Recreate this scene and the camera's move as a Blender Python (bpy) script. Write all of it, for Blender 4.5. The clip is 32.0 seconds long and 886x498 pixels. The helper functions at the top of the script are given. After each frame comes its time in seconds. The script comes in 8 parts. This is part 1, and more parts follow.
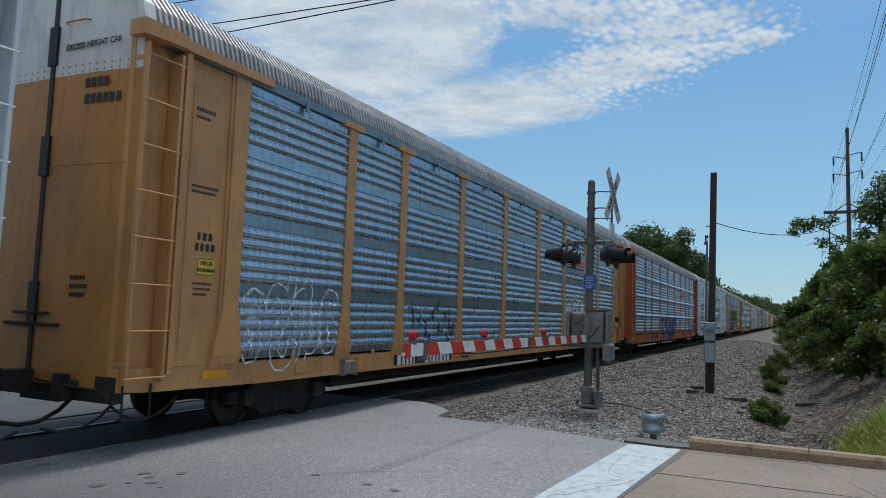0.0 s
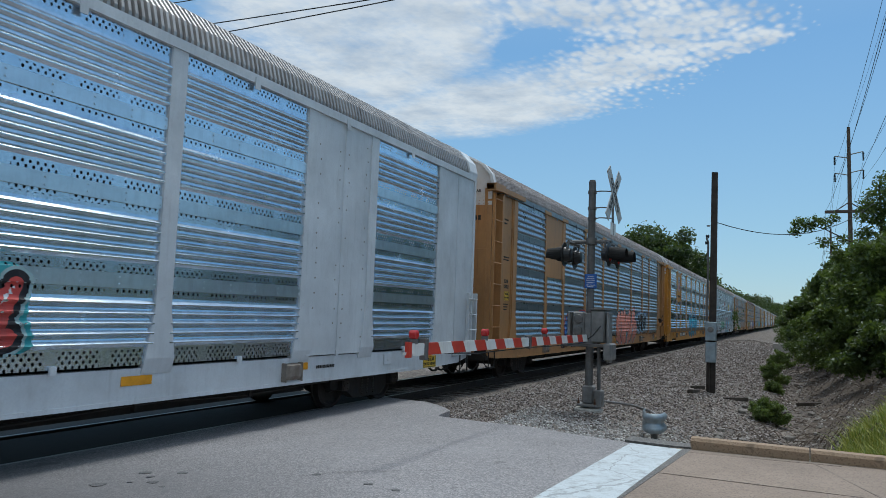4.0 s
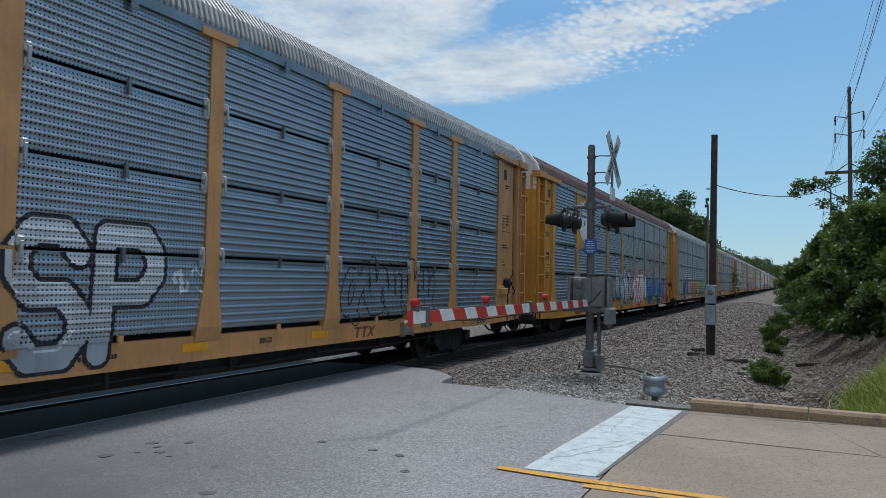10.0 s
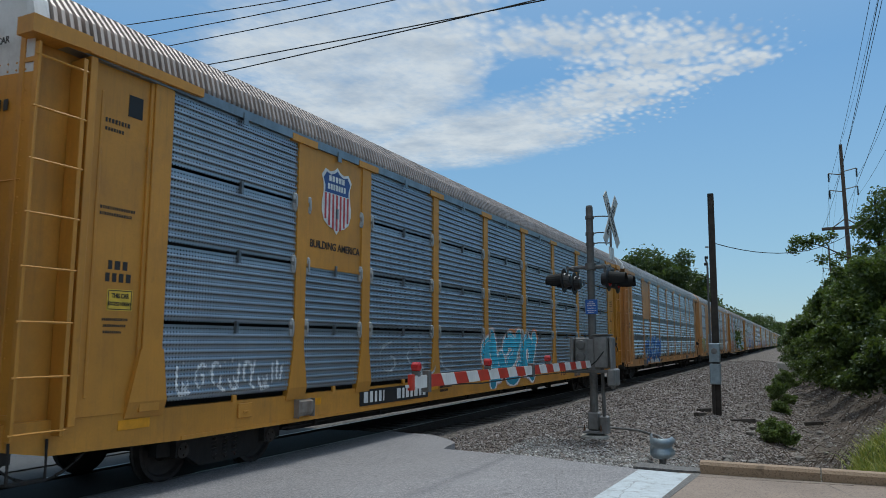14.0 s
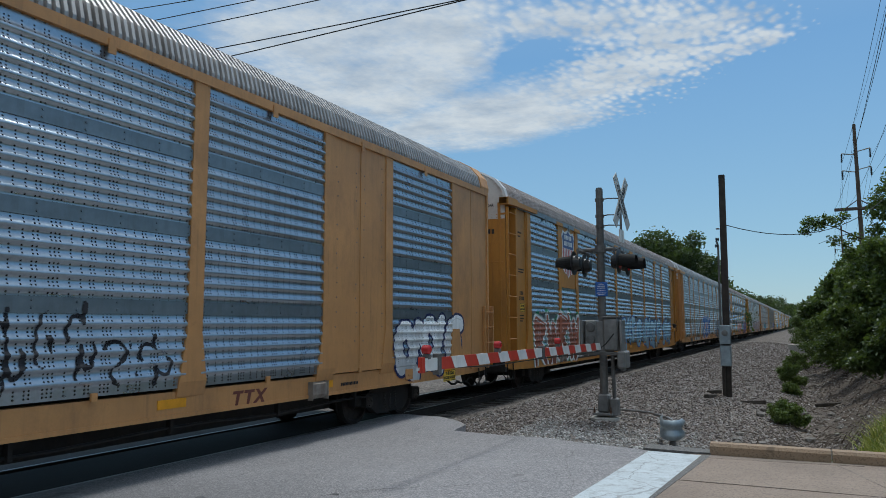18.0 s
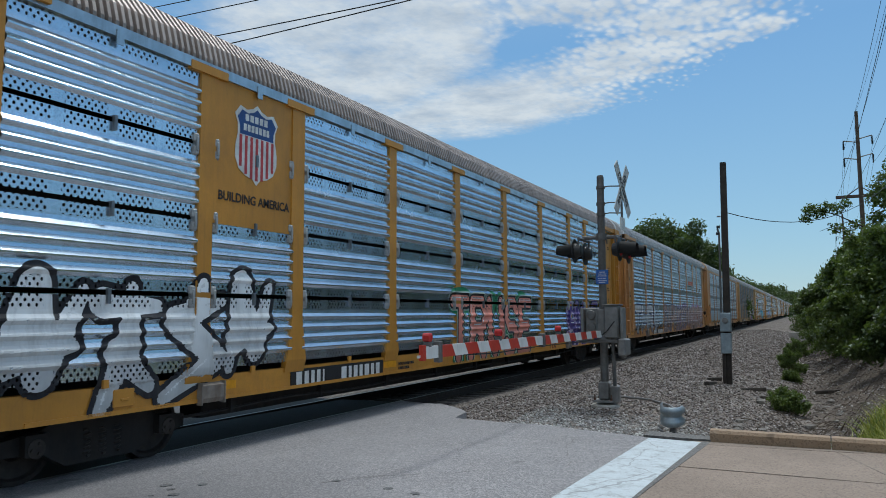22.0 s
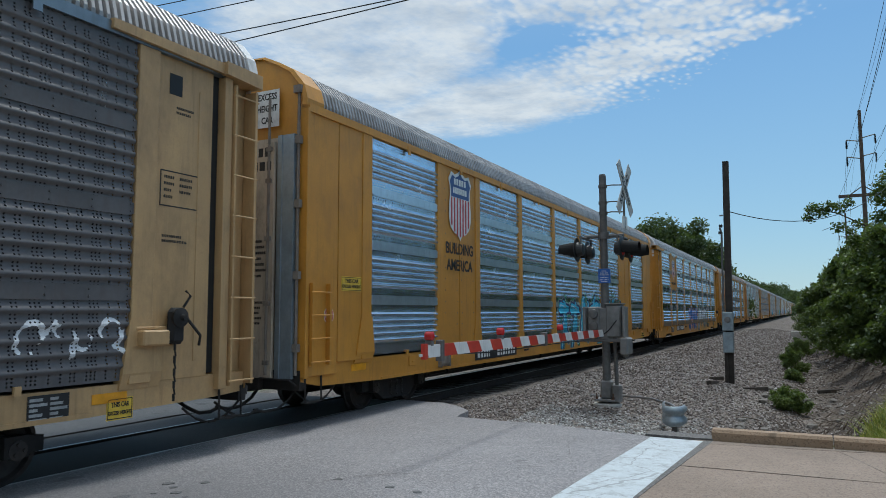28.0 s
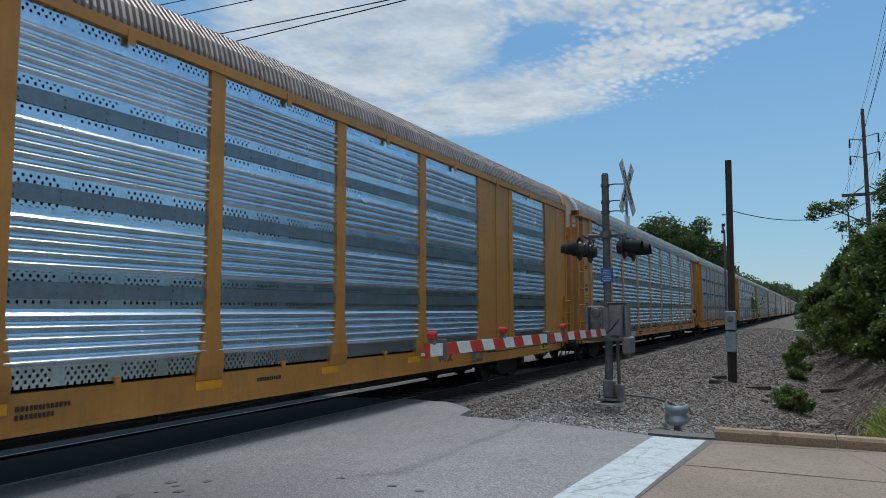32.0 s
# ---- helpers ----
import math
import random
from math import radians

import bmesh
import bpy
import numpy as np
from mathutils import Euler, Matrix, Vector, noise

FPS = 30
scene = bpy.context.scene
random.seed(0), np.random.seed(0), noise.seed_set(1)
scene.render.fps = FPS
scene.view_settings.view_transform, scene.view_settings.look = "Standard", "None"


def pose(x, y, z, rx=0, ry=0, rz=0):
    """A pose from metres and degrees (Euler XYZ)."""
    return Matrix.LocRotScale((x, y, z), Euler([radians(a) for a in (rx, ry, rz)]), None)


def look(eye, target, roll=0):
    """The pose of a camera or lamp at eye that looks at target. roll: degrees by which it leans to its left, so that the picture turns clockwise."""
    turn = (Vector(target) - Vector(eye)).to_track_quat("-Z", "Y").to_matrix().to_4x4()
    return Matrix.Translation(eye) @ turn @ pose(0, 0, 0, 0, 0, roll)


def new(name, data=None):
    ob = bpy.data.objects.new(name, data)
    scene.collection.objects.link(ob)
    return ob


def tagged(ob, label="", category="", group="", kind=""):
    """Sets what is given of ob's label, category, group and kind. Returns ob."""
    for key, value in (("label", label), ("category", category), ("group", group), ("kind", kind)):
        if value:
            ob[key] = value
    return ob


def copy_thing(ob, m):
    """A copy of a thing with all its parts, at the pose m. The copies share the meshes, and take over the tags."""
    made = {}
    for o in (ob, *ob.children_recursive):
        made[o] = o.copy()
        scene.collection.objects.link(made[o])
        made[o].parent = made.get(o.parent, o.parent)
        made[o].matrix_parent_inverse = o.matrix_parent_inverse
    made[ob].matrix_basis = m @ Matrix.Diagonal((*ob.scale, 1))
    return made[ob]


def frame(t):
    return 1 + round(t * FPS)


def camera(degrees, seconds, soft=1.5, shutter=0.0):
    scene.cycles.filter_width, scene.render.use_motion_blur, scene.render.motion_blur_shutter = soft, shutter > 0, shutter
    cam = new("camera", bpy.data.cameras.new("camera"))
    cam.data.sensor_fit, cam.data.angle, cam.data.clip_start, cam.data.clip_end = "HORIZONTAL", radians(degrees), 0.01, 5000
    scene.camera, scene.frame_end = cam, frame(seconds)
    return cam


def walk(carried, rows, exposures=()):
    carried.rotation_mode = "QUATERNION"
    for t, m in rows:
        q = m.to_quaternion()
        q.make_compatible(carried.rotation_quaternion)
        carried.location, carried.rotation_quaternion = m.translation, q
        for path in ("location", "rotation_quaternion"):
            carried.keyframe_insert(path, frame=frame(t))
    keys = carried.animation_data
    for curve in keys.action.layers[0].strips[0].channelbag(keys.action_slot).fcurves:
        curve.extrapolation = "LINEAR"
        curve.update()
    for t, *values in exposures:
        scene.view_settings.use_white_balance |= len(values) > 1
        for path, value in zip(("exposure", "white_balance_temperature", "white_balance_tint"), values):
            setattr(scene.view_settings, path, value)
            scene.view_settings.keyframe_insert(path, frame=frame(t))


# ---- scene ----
# ---- camera: a phone held at 1.62 m beside a level crossing ----
EYE = (0.0, 0.0, 1.62)
cam = camera(63.4, 32.0, soft=0.35, shutter=0.02)
walk(cam, [(t, pose(*EYE, rx, ry, rz)) for t, rx, ry, rz in [
    (0, 95.01, -2.06, 25.81), (0.5, 94.99, -2.04, 25.82), (1, 95.00, -2.03, 25.83), (1.5, 94.94, -2.07, 25.85),
    (2, 95.00, -2.06, 25.85), (2.5, 95.00, -2.05, 25.86), (3, 95.01, -2.08, 25.87), (3.5, 94.98, -2.06, 25.88),
    (5.5, 94.95, -2.13, 25.92), (6, 94.81, -2.11, 25.91), (6.5, 94.74, -2.18, 25.88), (7, 94.73, -2.18, 25.88),
    (7.5, 94.67, -2.19, 25.89), (8, 94.38, -2.14, 25.91), (8.5, 93.74, -2.15, 25.94), (9, 92.62, -1.99, 25.93),
    (9.5, 92.06, -1.72, 25.97), (10, 92.40, -1.07, 25.93), (10.5, 92.66, -0.64, 26.01), (11, 92.70, -0.37, 26.03),
    (11.5, 92.77, -0.37, 26.05), (12, 93.68, -0.09, 25.87), (12.5, 95.07, 0.14, 25.78), (13, 96.21, -0.02, 25.80),
    (13.5, 97.10, -0.17, 25.84), (14, 97.41, -0.05, 26.02), (14.5, 97.11, 0.03, 26.36), (16.5, 96.07, 0.15, 26.77),
    (17, 96.07, 0.15, 26.77), (17.5, 96.06, 0.13, 26.79), (18, 96.07, 0.17, 26.81), (18.5, 96.06, 0.11, 26.85),
    (19, 96.07, 0.17, 26.87), (19.5, 96.06, 0.12, 26.88), (20, 96.12, 0.11, 26.86), (20.5, 96.04, 0.08, 26.86),
    (21, 95.69, 0.15, 26.83), (21.5, 95.40, 0.17, 26.86), (22, 95.11, 0.22, 26.88), (22.5, 94.95, 0.19, 26.92),
    (23, 94.97, 0.24, 26.94), (23.5, 94.98, 0.24, 26.96), (24, 94.97, 0.23, 26.95), (24.5, 94.94, 0.21, 26.97),
    (25, 94.99, 0.18, 26.98), (25.5, 94.96, 0.16, 26.98), (27.5, 94.95, 0.16, 27.04), (28, 95.01, 0.14, 27.04),
    (28.5, 95.01, 0.14, 27.04), (29, 94.94, 0.11, 27.05), (29.5, 94.95, 0.13, 27.10), (30, 94.96, 0.15, 27.16),
    (30.5, 94.96, 0.15, 27.16), (31, 94.94, 0.13, 27.17), (31.5, 94.93, 0.10, 27.19), (32, 94.94, 0.13, 27.23)]], [(t, s, 5980, 5) for t, s in ((0, -0.22), (3, -0.17), (6, -0.17), (7, -0.28), (8, -0.25), (10, -0.16), (12, -0.17), (14, -0.28), (19, -0.3), (22, -0.21), (25, -0.25), (28, -0.14), (30, -0.22), (32, -0.29))])

# ---- daylight: high sun behind thin cloud, ahead of the camera ----
SUN = Vector((0.04, 0.42, 0.89)).normalized()
world = bpy.data.worlds.new("world")
scene.world = world
world.use_nodes = True
wn = world.node_tree.nodes
sky = wn.new("ShaderNodeTexSky")
sky.sky_type = "NISHITA"
sky.sun_disc = False
sky.sun_elevation = math.asin(SUN.z)
sky.sun_rotation = math.atan2(SUN.x, SUN.y)
sky.air_density, sky.dust_density, sky.ozone_density = 1.0, 0.0, 0.6
wn["Background"].inputs["Strength"].default_value = 0.115
# moist summer air: the sky pales to a blue-grey haze all round the horizon
up = wn.new("ShaderNodeSeparateXYZ")
world.node_tree.links.new(wn.new("ShaderNodeTexCoord").outputs["Generated"], up.inputs[0])
haze = wn.new("ShaderNodeValToRGB")
for e, (place, colour) in zip([haze.color_ramp.elements[0], haze.color_ramp.elements[1], haze.color_ramp.elements.new(0.12), haze.color_ramp.elements.new(0.35)],
                              ((0.0, (0.40, 0.60, 0.70, 0.75)), (1.0, (0.14, 0.34, 0.66, 0.35)), (0.12, (0.33, 0.57, 0.76, 0.7)), (0.35, (0.22, 0.48, 0.80, 0.55)))):
    e.position, e.color = place, colour
world.node_tree.links.new(up.outputs["Z"], haze.inputs["Fac"])
air = wn.new("ShaderNodeMix")
air.data_type = "RGBA"
scale = wn.new("ShaderNodeVectorMath")
scale.operation = "SCALE"
scale.inputs["Scale"].default_value = 8.7
world.node_tree.links.new(haze.outputs["Color"], scale.inputs[0])
world.node_tree.links.new(haze.outputs["Alpha"], air.inputs[0])
world.node_tree.links.new(sky.outputs[0], air.inputs[6])
world.node_tree.links.new(scale.outputs[0], air.inputs[7])
world.node_tree.links.new(air.outputs[2], wn["Background"].inputs["Color"])
sun_data = bpy.data.lights.new("sun", "SUN")
sun_data.energy, sun_data.angle, sun_data.color = 2.6, radians(11), (1.0, 0.97, 0.91)
sun = new("sun", sun_data)
sun.matrix_world = look(SUN * 50, (0, 0, 0))

# ---- materials ----
def material(name):
    m = bpy.data.materials.new(name)
    m.use_nodes = True
    nt = m.node_tree
    return m, nt, nt.nodes["Principled BSDF"]


def nd(nt, kind, **kw):
    n = nt.nodes.new("ShaderNode" + kind)
    for k, v in kw.items():
        if k in ("operation", "data_type", "blend_type", "feature", "noise_dimensions", "interpolation_type"):
            if k == "operation":
                n.operation = v
            elif k == "data_type":
                n.data_type = v
            elif k == "blend_type":
                n.blend_type = v
            elif k == "feature":
                n.feature = v
        else:
            n.inputs[k].default_value = v
    return n


def noise_ramp(nt, coord, scale, c0, c1, p0=0.35, p1=0.65, detail=4.0, rough=0.6, stretch=None):
    src = coord
    if stretch:
        mp = nt.nodes.new("ShaderNodeMapping")
        mp.inputs["Scale"].default_value = stretch
        nt.links.new(coord, mp.inputs["Vector"])
        src = mp.outputs[0]
    n = nd(nt, "TexNoise", Scale=scale, Detail=detail, Roughness=rough)
    nt.links.new(src, n.inputs["Vector"])
    r = nt.nodes.new("ShaderNodeValToRGB")
    r.color_ramp.elements[0].position, r.color_ramp.elements[1].position = p0, p1
    r.color_ramp.elements[0].color, r.color_ramp.elements[1].color = (*c0, 1), (*c1, 1)
    nt.links.new(n.outputs["Fac"], r.inputs["Fac"])
    return r.outputs["Color"], n.outputs["Fac"]


def mix(nt, a, b, fac, blend="MIX"):
    m = nt.nodes.new("ShaderNodeMix")
    m.data_type, m.blend_type = "RGBA", blend
    for sock, v in ((m.inputs[6], a), (m.inputs[7], b), (m.inputs[0], fac)):
        if isinstance(v, (tuple, float, int)):
            sock.default_value = (*v, 1) if isinstance(v, tuple) else v
        else:
            nt.links.new(v, sock)
    return m.outputs[2]


def math_node(nt, op, a, b=0.0, c=None):
    m = nt.nodes.new("ShaderNodeMath")
    m.operation = op
    for sock, v in zip(m.inputs, (a, b) if c is None else (a, b, c)):
        if isinstance(v, (float, int)):
            sock.default_value = v
        else:
            nt.links.new(v, sock)
    return m.outputs[0]


def bump(nt, bsdf, height, strength=0.3, dist=0.01):
    b = nt.nodes.new("ShaderNodeBump")
    b.inputs["Strength"].default_value, b.inputs["Distance"].default_value = strength, dist
    nt.links.new(height, b.inputs["Height"])
    nt.links.new(b.outputs[0], bsdf.inputs["Normal"])


def obj_coord(nt):
    return nt.nodes.new("ShaderNodeTexCoord").outputs["Object"]


def plain(name, col, rough=0.6, metal=0.0, vary=0.25, scale=6.0, grime=(0.08, 0.06, 0.045), grime_amt=0.0, bumps=0.0):
    """Paint, plastic or metal with two scales of variation and, where asked, dirt that runs down."""
    m, nt, b = material(name)
    co = obj_coord(nt)
    dark = tuple(c * (1 - vary) for c in col)
    light = tuple(min(1, c * (1 + vary * 0.5)) for c in col)
    base, f = noise_ramp(nt, co, scale, dark, light, 0.3, 0.7, 6, 0.65)
    if grime_amt:
        g, gf = noise_ramp(nt, co, 1.3, (0, 0, 0), (1, 1, 1), 0.48, 0.72, 8, 0.7, (1, 4, 0.7))
        base = mix(nt, base, grime, math_node(nt, "MULTIPLY", g, grime_amt))
    nt.links.new(base, b.inputs["Base Color"])
    b.inputs["Roughness"].default_value, b.inputs["Metallic"].default_value = rough, metal
    if bumps:
        bump(nt, b, f, bumps, 0.004)
    return m


def car_paint(name, col, rust=0.35, dirt=0.45):
    """Weathered enamel: faded patches, vertical streaks, rust freckles, road dirt."""
    m, nt, b = material(name)
    co = obj_coord(nt)
    base, f = noise_ramp(nt, co, 0.8, tuple(c * 0.8 for c in col), tuple(min(1, c * 1.12) for c in col), 0.3, 0.7, 5, 0.6)
    streak, _ = noise_ramp(nt, co, 2.0, (0, 0, 0), (1, 1, 1), 0.52, 0.8, 6, 0.7, (3, 6, 0.35))
    base = mix(nt, base, tuple(c * 0.45 + 0.02 for c in col), math_node(nt, "MULTIPLY", streak, dirt))
    spot, sf = noise_ramp(nt, co, 7.0, (0, 0, 0), (1, 1, 1), 0.60, 0.74, 9, 0.75)
    base = mix(nt, base, (0.12, 0.05, 0.025), math_node(nt, "MULTIPLY", spot, rust))
    soot, _ = noise_ramp(nt, co, 1.7, (0, 0, 0), (1, 1, 1), 0.48, 0.76, 9, 0.74, (1, 1, 0.55))
    base = mix(nt, base, (0.06, 0.045, 0.034), math_node(nt, "MULTIPLY", soot, dirt))
    run, _ = noise_ramp(nt, co, 5.0, (0, 0, 0), (1, 1, 1), 0.56, 0.74, 7, 0.7, (2, 2, 0.12))
    base = mix(nt, base, (0.07, 0.045, 0.03), math_node(nt, "MULTIPLY", run, dirt * 0.8))
    grit, gf = noise_ramp(nt, co, 40.0, (0, 0, 0), (1, 1, 1), 0.4, 0.75, 3, 0.6)
    base = mix(nt, base, tuple(c * 0.7 for c in col), math_node(nt, "MULTIPLY", grit, 0.25))
    nt.links.new(base, b.inputs["Base Color"])
    nt.links.new(math_node(nt, "MULTIPLY_ADD", f, 0.25, 0.4), b.inputs["Roughness"])
    bump(nt, b, gf, 0.08, 0.003)
    return m


def screen_metal(name, col, rough, metal, kind, radius, rust=0.15, rot=(0.16, 0.09, 0.05)):
    """Galvanised sheet with real through-holes. kind: 'ribbed', columns of dots between the ribs; 'plain', columns from edge to edge; 'coarse', groups of large holes at the top and bottom."""
    m, nt, b = material(name)
    co = obj_coord(nt)
    base, f = noise_ramp(nt, co, 1.6, tuple(c * 0.82 for c in col), tuple(min(1, c * 1.1) for c in col), 0.3, 0.7, 7, 0.68, (1, 1, 1.4))
    st, _ = noise_ramp(nt, co, 2.5, (0, 0, 0), (1, 1, 1), 0.5, 0.85, 6, 0.7, (2, 5, 0.4))
    base = mix(nt, base, tuple(c * 0.45 for c in col), math_node(nt, "MULTIPLY", st, 0.35))
    fleck, _ = noise_ramp(nt, co, 26.0, (0, 0, 0), (1, 1, 1), 0.45, 0.7, 3, 0.6)
    base = mix(nt, base, tuple(c * 0.6 for c in col), math_node(nt, "MULTIPLY", fleck, 0.3))
    rs, _ = noise_ramp(nt, co, 1.1, (0, 0, 0), (1, 1, 1), 0.62, 0.8, 8, 0.7, (1, 1, 0.6))
    base = mix(nt, base, rot, math_node(nt, "MULTIPLY", rs, rust))
    rnd = nt.nodes.new("ShaderNodeObjectInfo").outputs["Random"]
    base = mix(nt, base, tuple(c * 0.7 for c in col), math_node(nt, "MULTIPLY", rnd, 0.35))
    nt.links.new(base, b.inputs["Base Color"])
    b.inputs["Metallic"].default_value = metal
    nt.links.new(math_node(nt, "MULTIPLY_ADD", f, 0.14, rough - 0.07), b.inputs["Roughness"])
    pierce(nt, b, kind, radius)
    return m


def pierce(nt, b, kind, radius):
    """Through-holes. They are set out from the edge of the sheet, which the mesh carries as "across"."""
    sep = nt.nodes.new("ShaderNodeSeparateXYZ")
    nt.links.new(obj_coord(nt), sep.inputs[0])
    att = nt.nodes.new("ShaderNodeAttribute")
    att.attribute_name = "across"
    along = att.outputs["Fac"]
    row = math_node(nt, "FRACT", math_node(nt, "DIVIDE", math_node(nt, "SUBTRACT", sep.outputs["Z"], 1.05), 0.9675))
    u = math_node(nt, "MULTIPLY", math_node(nt, "FRACT", math_node(nt, "DIVIDE", along, 0.66)), 0.66)
    zone = 1.0
    if kind == "dense":
        v = math_node(nt, "DIVIDE", math_node(nt, "SUBTRACT", math_node(nt, "MULTIPLY", row, 0.9675), 0.07), 0.0517)
        fv = math_node(nt, "MULTIPLY", math_node(nt, "SUBTRACT", math_node(nt, "FRACT", v), 0.5), 0.0517)
        fu = math_node(nt, "MULTIPLY", math_node(nt, "SUBTRACT", math_node(nt, "FRACT", math_node(nt, "DIVIDE", along, 0.05)), 0.5), 0.05)
    elif kind == "coarse":
        v = math_node(nt, "DIVIDE", sep.outputs["Z"], 0.052)
        line = math_node(nt, "FLOOR", v)
        fv = math_node(nt, "MULTIPLY", math_node(nt, "SUBTRACT", math_node(nt, "FRACT", v), 0.5), 0.052)
        w = math_node(nt, "ADD", math_node(nt, "DIVIDE", along, 0.082), math_node(nt, "MULTIPLY", line, 0.5))
        fu = math_node(nt, "MULTIPLY", math_node(nt, "SUBTRACT", math_node(nt, "FRACT", w), 0.5), 0.082 * 1.25)
        zone = math_node(nt, "GREATER_THAN", math_node(nt, "ABSOLUTE", math_node(nt, "SUBTRACT", row, 0.52)), 0.33)
        zone = math_node(nt, "MULTIPLY", zone, math_node(nt, "LESS_THAN", u, 0.52))
    else:
        ph = math_node(nt, "DIVIDE", math_node(nt, "SUBTRACT", math_node(nt, "MULTIPLY", row, 0.9675), 0.10), 0.1535)
        v = math_node(nt, "MULTIPLY", ph, 4.0 if kind == "ribbed" else 3.6)
        fv = math_node(nt, "MULTIPLY", math_node(nt, "SUBTRACT", math_node(nt, "FRACT", v), 0.5), 0.0384 if kind == "ribbed" else 0.0426)
        fu = None
        for o in (0.04, 0.088, 0.136, 0.27, 0.40, 0.51, 0.558):
            d = math_node(nt, "ABSOLUTE", math_node(nt, "SUBTRACT", u, o))
            fu = d if fu is None else math_node(nt, "MINIMUM", fu, d)
        if kind == "ribbed":
            zone = math_node(nt, "GREATER_THAN", math_node(nt, "ABSOLUTE", math_node(nt, "SUBTRACT", math_node(nt, "FRACT", ph), 0.375)), 0.125)
    d2 = math_node(nt, "ADD", math_node(nt, "MULTIPLY", fu, fu), math_node(nt, "MULTIPLY", fv, fv))
    hole = math_node(nt, "MULTIPLY", math_node(nt, "LESS_THAN", d2, radius * radius), zone)
    clear = nt.nodes.new("ShaderNodeBsdfTransparent")
    ms = nt.nodes.new("ShaderNodeMixShader")
    nt.links.new(hole, ms.inputs[0])
    nt.links.new(b.outputs[0], ms.inputs[1])
    nt.links.new(clear.outputs[0], ms.inputs[2])
    nt.links.new(ms.outputs[0], nt.nodes["Material Output"].inputs["Surface"])


def road_paint(name, col, under):
    """Thick old paint, cracked and rubbed through to the road."""
    m, nt, b = material(name)
    co = obj_coord(nt)
    base, f = noise_ramp(nt, co, 5.0, tuple(c * 0.8 for c in col), col, 0.3, 0.7, 7, 0.7)
    rub, _ = noise_ramp(nt, co, 6.5, (0, 0, 0), (1, 1, 1), 0.5, 0.68, 10, 0.8)
    base = mix(nt, base, under, math_node(nt, "MULTIPLY", rub, 0.85))
    warp = nd(nt, "TexNoise", Scale=3.0, Detail=4.0)
    nt.links.new(co, warp.inputs["Vector"])
    wv = nt.nodes.new("ShaderNodeVectorMath")
    wv.operation = "MULTIPLY_ADD"
    wv.inputs[1].default_value = (0.25, 0.25, 0)
    nt.links.new(warp.outputs["Color"], wv.inputs[0])
    nt.links.new(co, wv.inputs[2])
    for scale, width in ((0.9, 0.006), (4.5, 0.010)):
        vor = nd(nt, "TexVoronoi", Scale=scale)
        vor.feature = "DISTANCE_TO_EDGE"
        nt.links.new(wv.outputs[0], vor.inputs["Vector"])
        crack = math_node(nt, "LESS_THAN", vor.outputs["Distance"], width)
        base = mix(nt, base, under, math_node(nt, "MULTIPLY", crack, 0.55 if scale < 2 else math_node(nt, "MULTIPLY", rub, 0.7)))
    grit, gf = noise_ramp(nt, co, 90.0, (0, 0, 0), (1, 1, 1), 0.55, 0.7, 2, 0.5)
    base = mix(nt, base, under, math_node(nt, "MULTIPLY", grit, 0.3))
    nt.links.new(base, b.inputs["Base Color"])
    b.inputs["Roughness"].default_value = 0.75
    bump(nt, b, gf, 0.3, 0.003)
    return m


